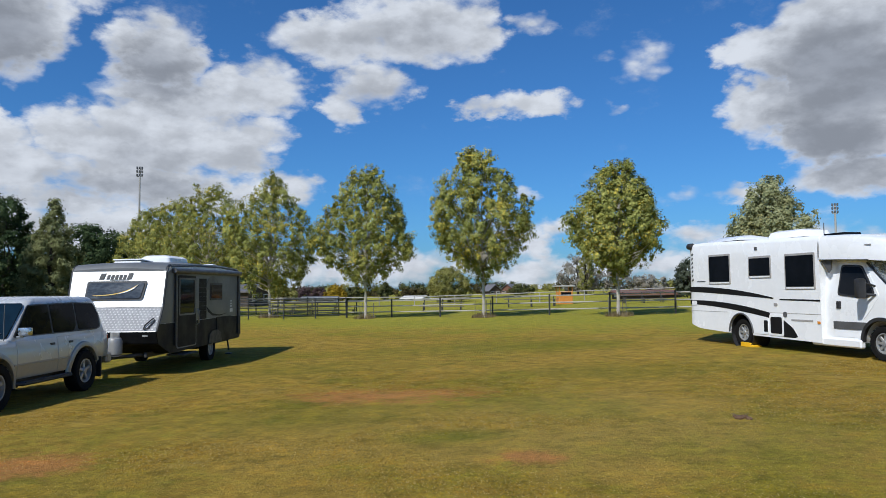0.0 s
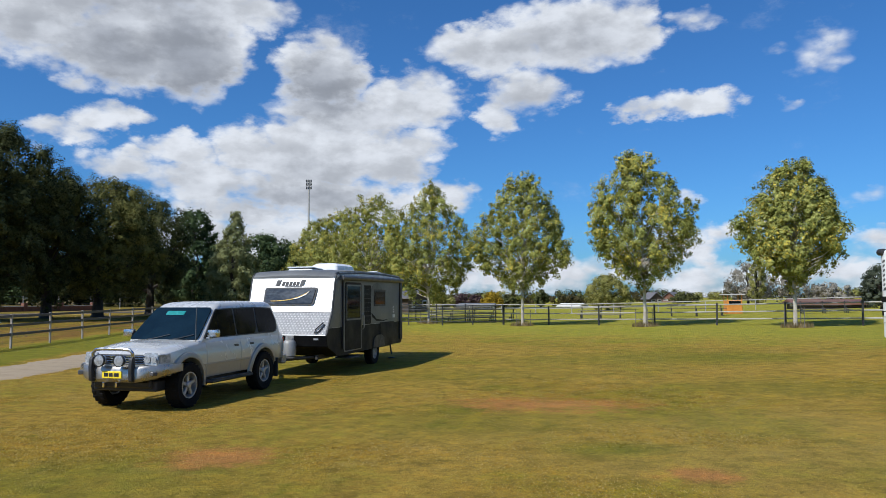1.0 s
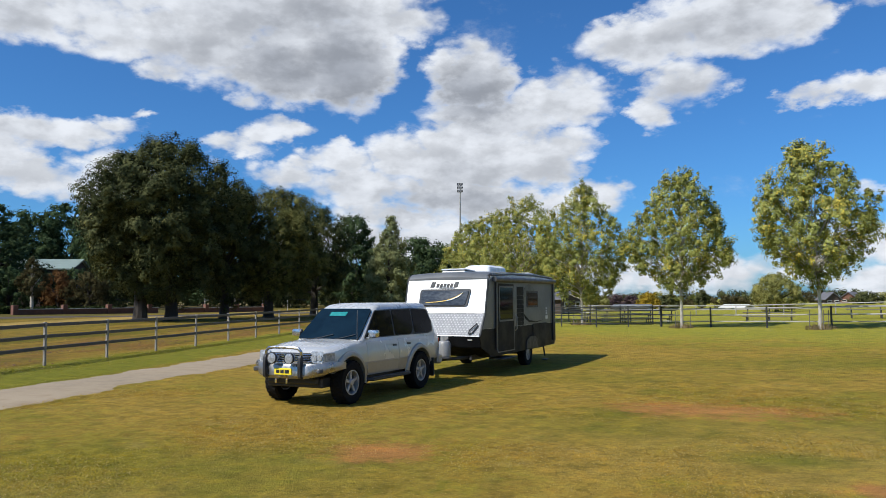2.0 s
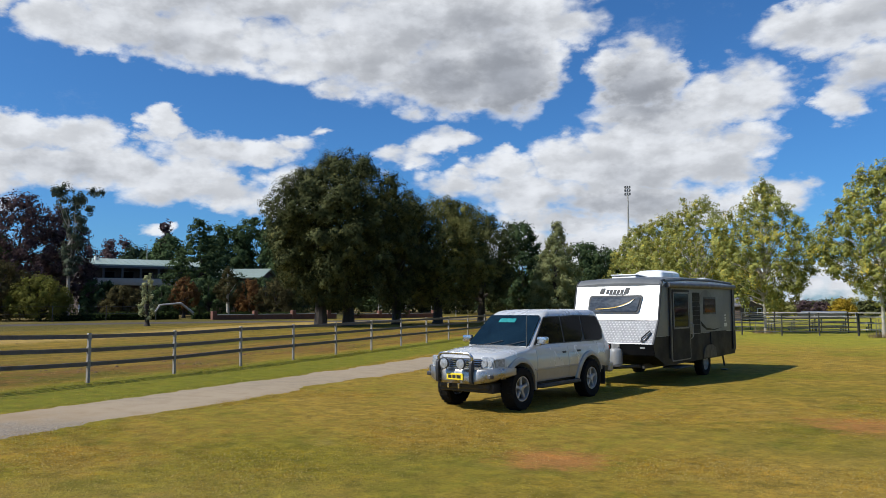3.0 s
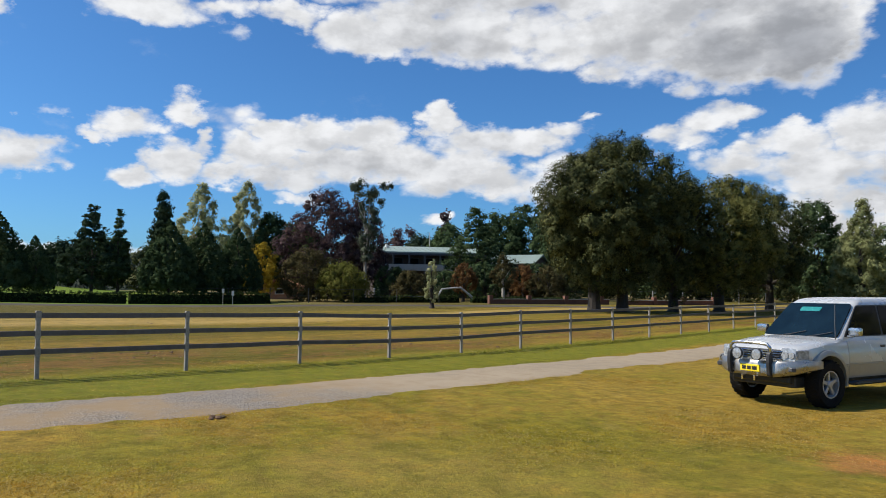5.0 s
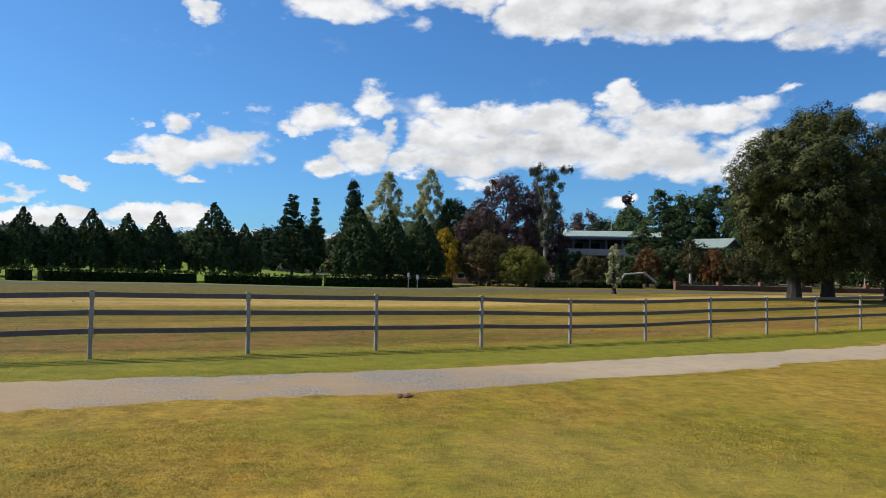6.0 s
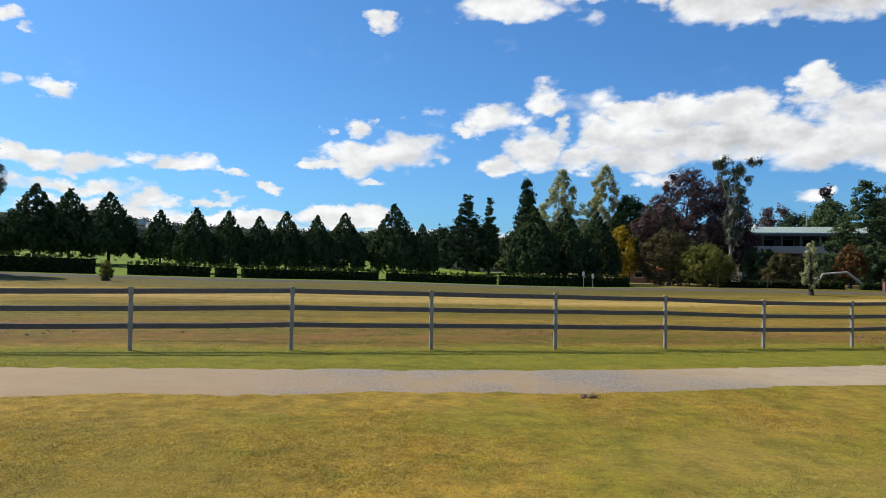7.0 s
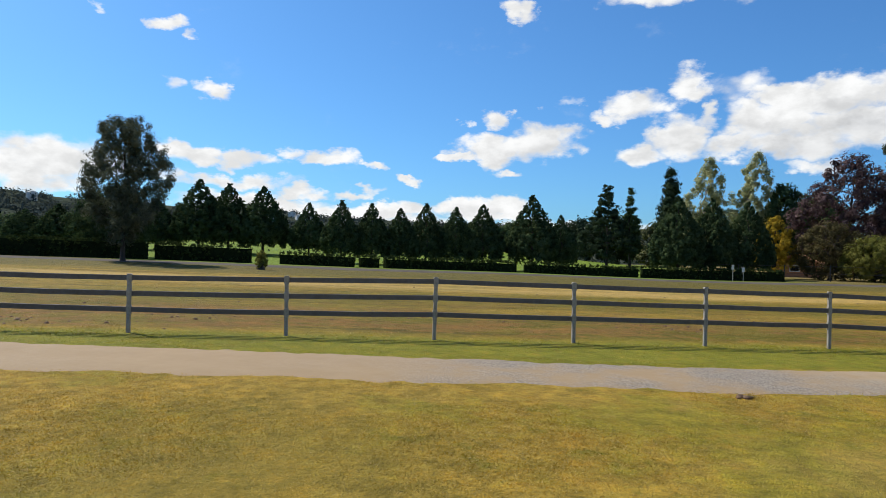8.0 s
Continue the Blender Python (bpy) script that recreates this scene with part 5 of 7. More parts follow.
    pts = soften([(-0.30, 1.58), (0.10, 1.58), (0.10, 1.655), (-0.30, 1.655)], 0.02)
    a = [bm.verts.new((screen(z, 0.015), y, z + 0.012)) for y, z in pts]
    b = [bm.verts.new((screen(z, 0.008), y, z + 0.006)) for y, z in pts]
    bm.faces.new(a), bm.faces.new(b[::-1])
    for i in range(len(pts)):
        bm.faces.new((a[i], b[i], b[(i + 1) % len(pts)], a[(i + 1) % len(pts)]))
    part("sun_strip", bm, M["teal_film"], glass, "teal film at the top of the glass")
    for y in (-0.35, 0.15):
        bm = shape()
        rod(bm, [(0.98, y, 1.15), (0.93, y + 0.2, 1.185), (0.86, y + 0.45, 1.245)], 0.009, 5)
        part("wiper", bm, M["black_plastic"], car)
    # flares round the arches
    for s in (1, -1):
        for c, nm in ((AX, "f"), (-AX, "r")):
            bm = shape()
            outer = []
            for i in range(25):
                t = math.pi * ((0.26 + 0.78 * i / 24) if c > 0 else (-0.03 + 0.93 * i / 24))
                r0, r1 = 0.477, 0.562
                def pt(r, e):
                    x, z = c + r * math.cos(t), HUB + r * math.sin(t)
                    return (x, s * (swell(x, min(z, 0.93)) + e), z)
                outer.append([pt(r0, -0.05), pt(r0, 0.045), pt((r0 + r1) / 2, 0.05), pt(r1, 0.03), pt(r1 + 0.015, -0.01)])
            loft(bm, outer, closed=False, cap=False)
            part("wheel_arch_flare", bm, M["paint_sand"], car, "grey-beige flare over the wheel")
        # doors, handles, rubbing strip, side step
        for x0, x1 in ((-0.42, 0.74), (-1.02, -0.46)):
            bm = shape()
            grid = [[(x0 + (x1 - x0) * i / 8, z) for z in np.linspace(0.50, 1.10, 9)] for i in range(9)]
            outs = []
            for i, col in enumerate(grid):
                ring = []
                for x, z in col:
                    lim = max(z, low(x) + 0.03)
                    ring.append((x, s * (swell(x, lim) + 0.006), lim))
                outs.append(ring + [(col[-1][0], s * (swell(x, 1.10) - 0.01), 1.105)] + [(col[0][0], s * (swell(col[0][0], 0.5) - 0.01), max(0.495, low(col[0][0]) + 0.02))])
            loft(bm, outs, closed=True, cap=True)
            for f in bm.faces:
                f.material_index = 1 if f.calc_center_median().z < 0.70 else 0
            door = part("door", bm, M["paint_silver"], car, mats=(M["paint_sand"],))
            bm = shape()
            xh = x0 + 0.13
            box(bm, xh - 0.075, xh + 0.075, s * (swell(xh, 0.98)) - 0.012, s * swell(xh, 0.98) + 0.014, 0.965, 1.01, 0.01)
            part("door_handle", bm, M["black_plastic"], door)
        bm = shape()
        for x0, x1 in ((-0.95, 0.82),):
            k = 12
            rings2 = []
            for i in range(k + 1):
                x = x0 + (x1 - x0) * i / k
                rings2.append([(x, s * (swell(x, 0.7) + e), z) for e, z in ((0.0, 0.685), (0.014, 0.69), (0.016, 0.70), (0.014, 0.71), (0.0, 0.715))])
            loft(bm, rings2)
        part("rubbing_strip", bm, M["paint_sand"], car)
        bm = shape()
        rod(bm, [(-0.80, s * 0.80, 0.40), (-0.72, s * 0.90, 0.39), (0.72, s * 0.90, 0.39), (0.80, s * 0.80, 0.40)], 0.035, 8)
        box(bm, -0.70, 0.70, s * 0.90 - 0.09, s * 0.90 + 0.04, 0.405, 0.428, 0.006)
        part("side_step", bm, M["black_plastic"], car, "black tube side step")
        bm = shape()
        box(bm, 0.62, 0.75, s * 0.90 - 0.10, s * 0.90 + 0.10, 1.19, 1.33, 0.035, segments=2)
        box(bm, 0.67, 0.73, s * 0.80 - 0.04, s * 0.80 + 0.06, 1.155, 1.19, 0.01)
        part("wing_mirror", bm, M["mirror_shell"], car, "chrome wing mirror")
        bm = shape()
        box(bm, -1.90, -1.87, s * 0.76 - 0.14, s * 0.76 + 0.12, 0.22, 0.62, 0.008)
        part("mud_flap", bm, M["black_plastic"], car)
        bm = shape()
        ring_a = [(2.04, s * y, z) for y, z in rounded(0.45, 0.712, 0.80, 1.0, 0.03, 3)]
        ring_b = [(2.085 - 0.25 * max(0, y - 0.55) ** 1.2 - 0.35 * max(0, z - 0.93), s * y, z - 0.004) for y, z in rounded(0.455, 0.706, 0.805, 0.995, 0.03, 3)]
        loft(bm, [ring_a, ring_b])
        box(bm, 1.78, 2.02, s * 0.735 - 0.02, s * 0.735 + 0.02, 0.81, 0.975, 0.015, turn=Matrix.Translation((1.9, s * 0.735, 0)) @ Matrix.Rotation(radians(-s * 15), 4, "Z") @ Matrix.Translation((-1.9, -s * 0.735, 0)))
        lamp = part("headlight", bm, M["headlamp"], car, "clear headlight")
        for yy, rr in ((0.535, 0.055), (0.645, 0.048)):
            bm = shape()
            lathe(bm, [(rr, 2.03), (rr * 1.1, 2.092 - 0.3 * max(0, yy - 0.6)), (rr * 0.8, 2.094 - 0.3 * max(0, yy - 0.6)), (0.0005, 2.086 - 0.3 * max(0, yy - 0.6))], 14, "x", (0, s * yy, 0.885))
            part("reflector", bm, M["headlamp"], lamp)
        bm = shape()
        box(bm, -2.41, -2.30, s * 0.66 - 0.09, s * 0.66 + 0.09, 0.80, 1.04, 0.02)
        part("tail_light", bm, M["red_lens"], car)
    # front: grille with bright slats
    bm = shape()
    box(bm, 2.02, 2.075, -0.50, 0.50, 0.79, 0.965, 0.02)
    grille = part("grille", bm, M["black_plastic"], car)
    for z in (0.815, 0.855, 0.895, 0.935):
        bm = shape()
        box(bm, 2.07, 2.09, -0.49, 0.49, z - 0.009, z + 0.009, 0.004)
        part("grille_slat", bm, M["chrome"], grille)
    # bull bar: pressed bumper with swept wings, two uprights, a hoop
    def sect(y, x0, x1, z0, z1):
        return [(x0, y, z0), (x1 - 0.04, y, z0), (x1, y, z0 + 0.05), (x1, y, z1 - 0.05), (x1 - 0.03, y, z1), (x0, y, z1)]
    bm = shape()
    loft(bm, [sect(y, *v) for y, v in ((-0.94, (1.74, 1.86, 0.68, 0.80)), (-0.86, (1.86, 2.06, 0.64, 0.80)), (-0.62, (2.0, 2.26, 0.555, 0.79)), (-0.42, (2.02, 2.33, 0.52, 0.775)),
                                      (0.42, (2.02, 2.33, 0.52, 0.775)), (0.62, (2.0, 2.26, 0.555, 0.79)), (0.86, (1.86, 2.06, 0.64, 0.80)), (0.94, (1.74, 1.86, 0.68, 0.80)))])
    bar = part("bull_bar", bm, M["bar_alloy"], car, "silver pressed steel bull bar")
    bar.location.x = -0.07
    bm = shape()
    box(bm, 1.86, 2.10, -0.56, 0.56, 0.40, 0.53, 0.03)
    part("skid_plate", bm, M["black_plastic"], bar)
    for s in (1, -1):
        bm = shape()
        prism(bm, soften([(2.30, 0.52), (2.385, 0.54), (2.40, 0.78), (2.38, 0.92), (2.33, 0.95), (2.30, 0.9), (2.30, 0.75)], 0.03), s * 0.385 - 0.028, s * 0.385 + 0.028)
        part("upright", bm, M["black_plastic"], bar, "black rubber-faced upright")
        bm = shape()
        box(bm, 2.12, 2.215, s * 0.665 - 0.085, s * 0.665 + 0.085, 0.625, 0.70, 0.015, turn=Matrix.Translation((2.215, s * 0.665, 0)) @ Matrix.Rotation(radians(-s * 30), 4, "Z") @ Matrix.Translation((-2.19, -s * 0.665, 0)))
        part("indicator", bm, M["dark_grey"], bar)
        bm = shape()
        lathe(bm, [(0.03, 2.33), (0.085, 2.35), (0.095, 2.40), (0.095, 2.425), (0.08, 2.43), (0.0005, 2.435)], 20, "x", (0, s * 0.19, 0.885))
        spot = part("driving_light", bm, M["headlamp"], bar, "round chrome driving light")
        bm = shape()
        lathe(bm, [(0.094, 2.395), (0.104, 2.40), (0.104, 2.432), (0.092, 2.436)], 20, "x", (0, s * 0.19, 0.885), ring=True)
        part("light_ring", bm, M["black_plastic"], spot)
        bm = shape()
        box(bm, 2.30, 2.40, s * 0.12 - 0.02, s * 0.12 + 0.02, 0.44, 0.53, 0.01)
        part("recovery_point", bm, M["chrome"], bar)
    bm = shape()
    rod(bm, [(2.30, -0.385, 0.80), (2.33, -0.385, 1.0), (2.335, -0.33, 1.055), (2.34, -0.2, 1.07), (2.34, 0.2, 1.07), (2.335, 0.33, 1.055), (2.33, 0.385, 1.0), (2.30, 0.385, 0.80)], 0.028, 8)
    part("hoop", bm, M["mirror_shell"], bar, "bright tube hoop")
    bm = shape()
    box(bm, 2.335, 2.35, -0.19, 0.19, 0.585, 0.705, 0.006)
    plate = part("number_plate", bm, M["yellow"], bar, "yellow number plate")
    bm = shape()
    for y0, w in ((-0.145, .075), (-0.05, .075), (0.045, .095)):
        box(bm, 2.349, 2.353, y0, y0 + w, 0.615, 0.675)
    part("plate_bars", bm, M["black_plastic"], plate)
    bm = shape()
    rod(bm, [(0.95, 0.70, 1.10), (0.96, 0.705, 1.40), (0.955, 0.71, 1.72)], 0.008, 5)
    part("aerial", bm, M["dark_grey"], car)
    bm = shape()
    box(bm, -2.50, -2.30, -0.78, 0.78, 0.45, 0.66, 0.03)
    part("rear_bumper", bm, M["paint_sand"], car)
    bm = shape()
    box(bm, -1.95, 1.95, -0.62, 0.62, 0.34, 0.52, 0.02)
    part("chassis", bm, M["black_plastic"], car)
    bm = shape()
    rod(bm, [(-2.3, 0, 0.42), (-2.72, 0, 0.42)], 0.03, 6)
    lathe(bm, [(0.02, 0.42), (0.02, 0.46), (0.028, 0.48), (0.01, 0.51)], 8, "z", (-2.72, 0, 0))
    part("tow_bar", bm, M["dark_steel"], car)
    for x in (AX, -AX):
        for s in (1, -1):
            wheel(car, x, s * 0.74, s, radius=0.395, width=0.26, rim=0.225, spokes=5)


build_wagon()


# ---- the caravan ----
def build_caravan():
    van = thing("caravan", pose(-8.18, 20.2, 0.01, 0, 0, -90), "white and charcoal caravan with tread-plate front, hitched on grass", "caravan")
    W = 1.125
    FRONT = [(3.05, 0.46), (3.70, 0.72), (3.80, 1.00), (3.45, 1.56), (3.25, 2.36), (3.18, 2.47), (3.05, 2.53)]
    outline = [(-2.15, 0.50), (2.4, 0.46)] + FRONT + [(1.5, 2.60), (-0.5, 2.61), (-2.0, 2.56), (-2.18, 2.48), (-2.24, 2.2), (-2.24, 0.7)]
    bm = shape()
    prism(bm, outline, -W, W)
    for f in bm.faces:
        f.material_index = 1 if f.calc_center_median().z < 0.99 and abs(f.normal.y) < 0.5 else 0
    body = part("body", bm, M["paint_white"], van, "white front, grey-trimmed roof", mats=(M["paint_char"],))
    near = lambda x, z: W
    SIDE = outline
    for s in (1, -1):
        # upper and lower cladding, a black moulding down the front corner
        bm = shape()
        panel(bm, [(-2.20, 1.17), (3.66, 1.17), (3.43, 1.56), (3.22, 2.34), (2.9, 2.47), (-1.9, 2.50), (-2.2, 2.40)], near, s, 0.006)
        part("upper_cladding", bm, M["paint_grey"], body, "silver-grey ribbed side, darkened with its shade in the colour")
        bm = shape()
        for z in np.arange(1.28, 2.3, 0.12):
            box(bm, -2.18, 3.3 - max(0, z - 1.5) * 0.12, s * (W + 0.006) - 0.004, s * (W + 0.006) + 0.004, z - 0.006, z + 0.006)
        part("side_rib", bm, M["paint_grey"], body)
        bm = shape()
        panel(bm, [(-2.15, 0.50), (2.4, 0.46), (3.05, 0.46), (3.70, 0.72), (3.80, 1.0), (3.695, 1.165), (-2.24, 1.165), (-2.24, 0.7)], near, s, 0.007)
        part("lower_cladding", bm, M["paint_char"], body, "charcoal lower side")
        bm = shape()
        for (x0, z0), (x1, z1) in zip(FRONT[2:], FRONT[3:]):
            rod(bm, [(x0 - 0.01, s * W, z0), (x1 - 0.01, s * W, z1)], 0.026, 6)
        part("corner_moulding", bm, M["black_plastic"], body)
        bm = shape()
        rod(bm, [(3.02, s * (W - .01), 2.50), (1.5, s * (W - .01), 2.565), (-0.5, s * (W - .01), 2.575), (-2.0, s * (W - .01), 2.53), (-2.2, s * (W - .01), 2.42), (-2.235, s * (W - .01), 0.6)], 0.03, 6)
        part("roof_moulding", bm, M["dark_grey"], body)
    bm = shape()
    rings = []
    for x, z in ((3.24, 2.40), (3.18, 2.475), (3.05, 2.535), (1.5, 2.605), (-0.5, 2.615), (-2.0, 2.565), (-2.19, 2.485)):
        rings.append([(x, y, z + 0.012 + 0.05 * (1 - (y / W) ** 2)) for y in np.linspace(-W + 0.03, W - 0.03, 9)] + [(x, W - 0.03, z - 0.01), (x, -W + 0.03, z - 0.01)])
    loft(bm, rings)
    roof = part("roof", bm, M["paint_grey"], body, "grey crowned roof")
    # front: tread plate, dark foot, window with shield, name bars
    def slope(z):
        return float(np.interp(z, [p[1] for p in FRONT[:6]], [p[0] for p in FRONT[:6]]))

    def front_panel(name, pts, mat, proud, label="", deep=0.02, parent=body):
        bm = shape()
        a = [bm.verts.new((slope(z) + proud, y, z)) for y, z in pts]
        b = [bm.verts.new((slope(z) - deep, y, z)) for y, z in pts]
        bm.faces.new(a), bm.faces.new(b[::-1])
        for i in range(len(pts)):
            bm.faces.new((a[i], b[i], b[(i + 1) % len(pts)], a[(i + 1) % len(pts)]))
        return part(name, bm, mat, parent, label)
    front_panel("tread_plate", [(-W + .02, 1.02), (W - .02, 1.02), (W - .02, 1.54), (-W + .02, 1.54)], M["tread_dark"], 0.008, "bright tread plate across the front")
    bm = shape()
    dx, dz = (FRONT[2][0] - FRONT[3][0]), (FRONT[3][1] - FRONT[2][1])
    for r in range(9):
        z = 1.055 + r * 0.056
        for c in range(25):
            y = -W + 0.06 + c * 0.087 + (0.0435 if r % 2 else 0)
            if y > W - 0.05:
                continue
            a, b = (0.029, 0.015) if (r + c) % 2 else (0.020, 0.019)
            top4 = [bm.verts.new((slope(z + v) + 0.016, y + u, z + v)) for u, v in ((-a, 0), (0, -b), (a, 0), (0, b))]
            low4 = [bm.verts.new((slope(z + v) + 0.004, y + u, z + v)) for u, v in ((-a * 1.1, 0), (0, -b * 1.1), (a * 1.1, 0), (0, b * 1.1))]
            bm.faces.new(top4)
            for q in range(4):
                bm.faces.new((top4[q], low4[q], low4[(q + 1) % 4], top4[(q + 1) % 4]))
    tagged(part("tread_lugs", bm, M["tread_bright"], body), kind="stuff")
    front_panel("trim_strip", [(-W + .01, 1.545), (W - .01, 1.545), (W - .01, 1.565), (-W + .01, 1.565)], M["dark_grey"], 0.012)
    front_panel("foot_panel", [(-W + .01, 0.74), (W - .01, 0.74), (W - .01, 1.0), (-W + .01, 1.0)], M["paint_char"], 0.008, "charcoal panel under the tread plate")
    front_panel("marker_light", [(0.80, 0.89), (0.92, 0.89), (0.92, 0.93), (0.80, 0.93)], M["lens"], 0.02)
    win = front_panel("front_window", soften([(-0.68, 1.76), (0.58, 1.76), (0.66, 2.12), (-0.66, 2.12)], 0.06), M["shield"], 0.05, "front window shield with reflected sky painted in greys")
    front_panel("window_frame", soften([(-0.73, 1.72), (0.63, 1.72), (0.71, 2.16), (-0.71, 2.16)], 0.07), M["black_plastic"], 0.03)
    k, swoosh = 14, []
    up = [(-0.55 + 1.05 * t, 1.83 + 0.03 * t + 0.21 * t ** 3.2) for t in np.linspace(0, 1, k)]
    dn = [(-0.55 + 1.0 * t, 1.815 + 0.02 * t + 0.15 * t ** 3.0) for t in np.linspace(1, 0, k)]
    front_panel("gold_swoosh", up + dn[1:-1], M["gold_swoosh"], 0.062, deep=-0.045, parent=win)
    up2 = [(0.05 + 0.47 * t, 1.875 + 0.2 * t ** 1.8) for t in np.linspace(0, 1, 8)]
    dn2 = [(0.05 + 0.44 * t, 1.865 + 0.15 * t ** 1.8) for t in np.linspace(1, 0, 8)]
    front_panel("pale_swoosh", up2 + dn2[1:-1], M["paint_white"], 0.070, deep=-0.05, parent=win)
    # a brand mark, as plain slanted bars
    bm = shape()
    x0 = -0.46
    for i, (w, h) in enumerate(((.19, .145), (.115, .105), (.115, .105), (.115, .105), (.115, .105), (.115, .105), (.18, .145))):
        z0 = 2.20
        q = [(x0, z0), (x0 + w * .64, z0), (x0 + w * .88, z0 + h), (x0 + w * .24, z0 + h)]
        a = [bm.verts.new((slope(z) + 0.012, y, z)) for y, z in q]
        b = [bm.verts.new((slope(z) - 0.01, y, z)) for y, z in q]
        bm.faces.new(a), bm.faces.new(b[::-1])
        for j in range(4):
            bm.faces.new((a[j], b[j], b[(j + 1) % 4], a[(j + 1) % 4]))
        x0 += w + 0.008 - 0.026
    part("brand_bars", bm, M["black_plastic"], body)
    front_panel("brand_line", [(-0.2, 2.175), (0.26, 2.175), (0.26, 2.195), (-0.2, 2.195)], M["dark_grey"], 0.010)
    # winding handle on the tread plate
    bm = shape()
    rod(bm, [(slope(1.06) + .055, 0.84, 1.06), (slope(1.10) + .055, 0.92, 1.08), (slope(1.28) + .055, 1.04, 1.26), (slope(1.31) + .055, 1.0, 1.31), (slope(1.14) + .055, 0.84, 1.14), (slope(1.06) + .055, 0.84, 1.06)], 0.016, 6)
    part("grab_handle", bm, M["black_plastic"], body)
    # near side: door, arch-topped window, awning, hatches
    def side_panel(name, pts, mat, proud, label="", parent=body, s=1, deep=0.01):
        bm = shape()
        panel(bm, pts, near, s, proud, deep)
        return part(name, bm, mat, parent, label)
    # charcoal door leaf, its shade put into the colour
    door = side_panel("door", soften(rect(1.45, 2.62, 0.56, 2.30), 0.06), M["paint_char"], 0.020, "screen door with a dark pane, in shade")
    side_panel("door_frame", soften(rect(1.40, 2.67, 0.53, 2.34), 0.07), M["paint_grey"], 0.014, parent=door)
    side_panel("door_pane", soften(rect(1.58, 2.48, 1.38, 2.20), 0.05), M["glass_dark"], 0.026, parent=door)
    for x in (1.53, 2.53):
        side_panel("door_rail", rect(x - 0.025, x + 0.025, 1.34, 2.24), M["paint_grey"], 0.030, parent=door)
    for z in (1.34, 2.22):
        side_panel("door_rail", rect(1.53, 2.53, z - 0.02, z + 0.02), M["paint_grey"], 0.031, parent=door)
    bm = shape()
    rod(bm, [(1.38, W + 0.02, 1.05), (1.38, W + 0.07, 1.10), (1.38, W + 0.07, 1.42), (1.38, W + 0.02, 1.47)], 0.015, 6)
    part("grab_rail", bm, M["bottle"], body)
    side_panel("dark_panel", rect(0.66, 1.20, 1.175, 2.24), M["paint_char"], 0.010, "dark upright strip beside the door")
    side_panel("arch_trim", [(-0.34, 1.95), (0.76 - 0.05, 1.95)] + [(0.185 + 0.5 * math.cos(t), 1.98 + 0.34 * math.sin(t)) for t in np.linspace(0.05, math.pi - 0.05, 12)], M["dark_grey"], 0.012)
    wn = side_panel("window_frame", soften(rect(-0.56, 0.40, 1.66, 2.13), 0.04), M["black_plastic"], 0.022)
    side_panel("side_window", soften(rect(-0.51, 0.35, 1.71, 2.08), 0.03), M["glass_dark"], 0.028, parent=wn)
    side_panel("pantry_hatch", soften(rect(-1.38, -0.10, 0.56, 1.19), 0.03), M["paint_char"], 0.022, "charcoal storage hatch")
    side_panel("swoosh_stripe", [(0.62, 1.48), (0.2, 1.30), (-0.4, 1.25), (-1.0, 1.28), (-0.4, 1.22), (0.2, 1.24), (0.55, 1.36)], M["paint_char"], 0.014)
    side_panel("badge_bars", rect(-1.50, -1.28, 1.30, 1.40), M["paint_white"], 0.014)
    for i, z in enumerate((1.45, 1.52, 1.60)):
        side_panel("badge_bar", rect(-1.42, -1.32, z, z + 0.04), M["paint_white"], 0.014)
    bm = shape()
    rod(bm, [(2.98, W + 0.06, 2.40), (-2.05, W + 0.06, 2.43)], 0.068, 12)
    awning = part("awning_roll", bm, M["dark_grey"], body, "rolled awning under the roof edge")
    for x in (2.78, -1.98):
        bm = shape()
        box(bm, x - 0.03, x + 0.03, W + 0.008, W + 0.045, 0.62, 2.38, 0.006)
        part("awning_arm", bm, M["black_plastic"], awning)
    bm = shape()
    box(bm, 1.62, 2.52, W - 0.3, W + 0.14, 0.36, 0.40, 0.01)
    part("entry_step", bm, M["dark_steel"], body)
    # roof gear
    bm = shape()
    loft(bm, [[(x, y, z) for x, y in rounded(0.15 + i, 1.45 - i, -0.36 + i, 0.46 - i, 0.1)] for z, i in ((2.62, 0), (2.78, 0.02), (2.84, 0.1), (2.855, 0.2))])
    part("air_conditioner", bm, M["paint_white"], body, "white roof air conditioner")
    for x, y, w in ((2.05, -0.22, 0.34), (-1.7, 0.3, 0.26)):
        bm = shape()
        box(bm, x - w, x + w, y - w, y + w, 2.58, 2.66, 0.02)
        part("roof_hatch", bm, M["paint_white"], body, "white roof hatch")
        bm = shape()
        box(bm, x - w * 1.05, x + w * 1.05, y - w * 1.05, y + w * 1.05, 2.665, 2.70, 0.015, turn=Matrix.Translation((x, y, 2.68)) @ Matrix.Rotation(radians(-3), 4, "Y") @ Matrix.Translation((-x, -y, -2.68)))
        part("hatch_lid", bm, M["paint_white"], body)
    # running gear and drawbar
    bm = shape()
    for y in (-0.75, 0.75):
        box(bm, -2.1, 3.5, y - 0.03, y + 0.03, 0.40, 0.52, 0.008)
    for s in (1, -1):
        rod(bm, [(3.2, s * 0.75, 0.46), (4.62, s * 0.05, 0.46)], 0.045, 6)
    box(bm, 4.5, 4.85, -0.05, 0.05, 0.44, 0.52, 0.01)
    rod(bm, [(-0.0, -0.9, 0.36), (0, 0.9, 0.36)], 0.04, 8)
    part("chassis", bm, M["dark_steel"], van)
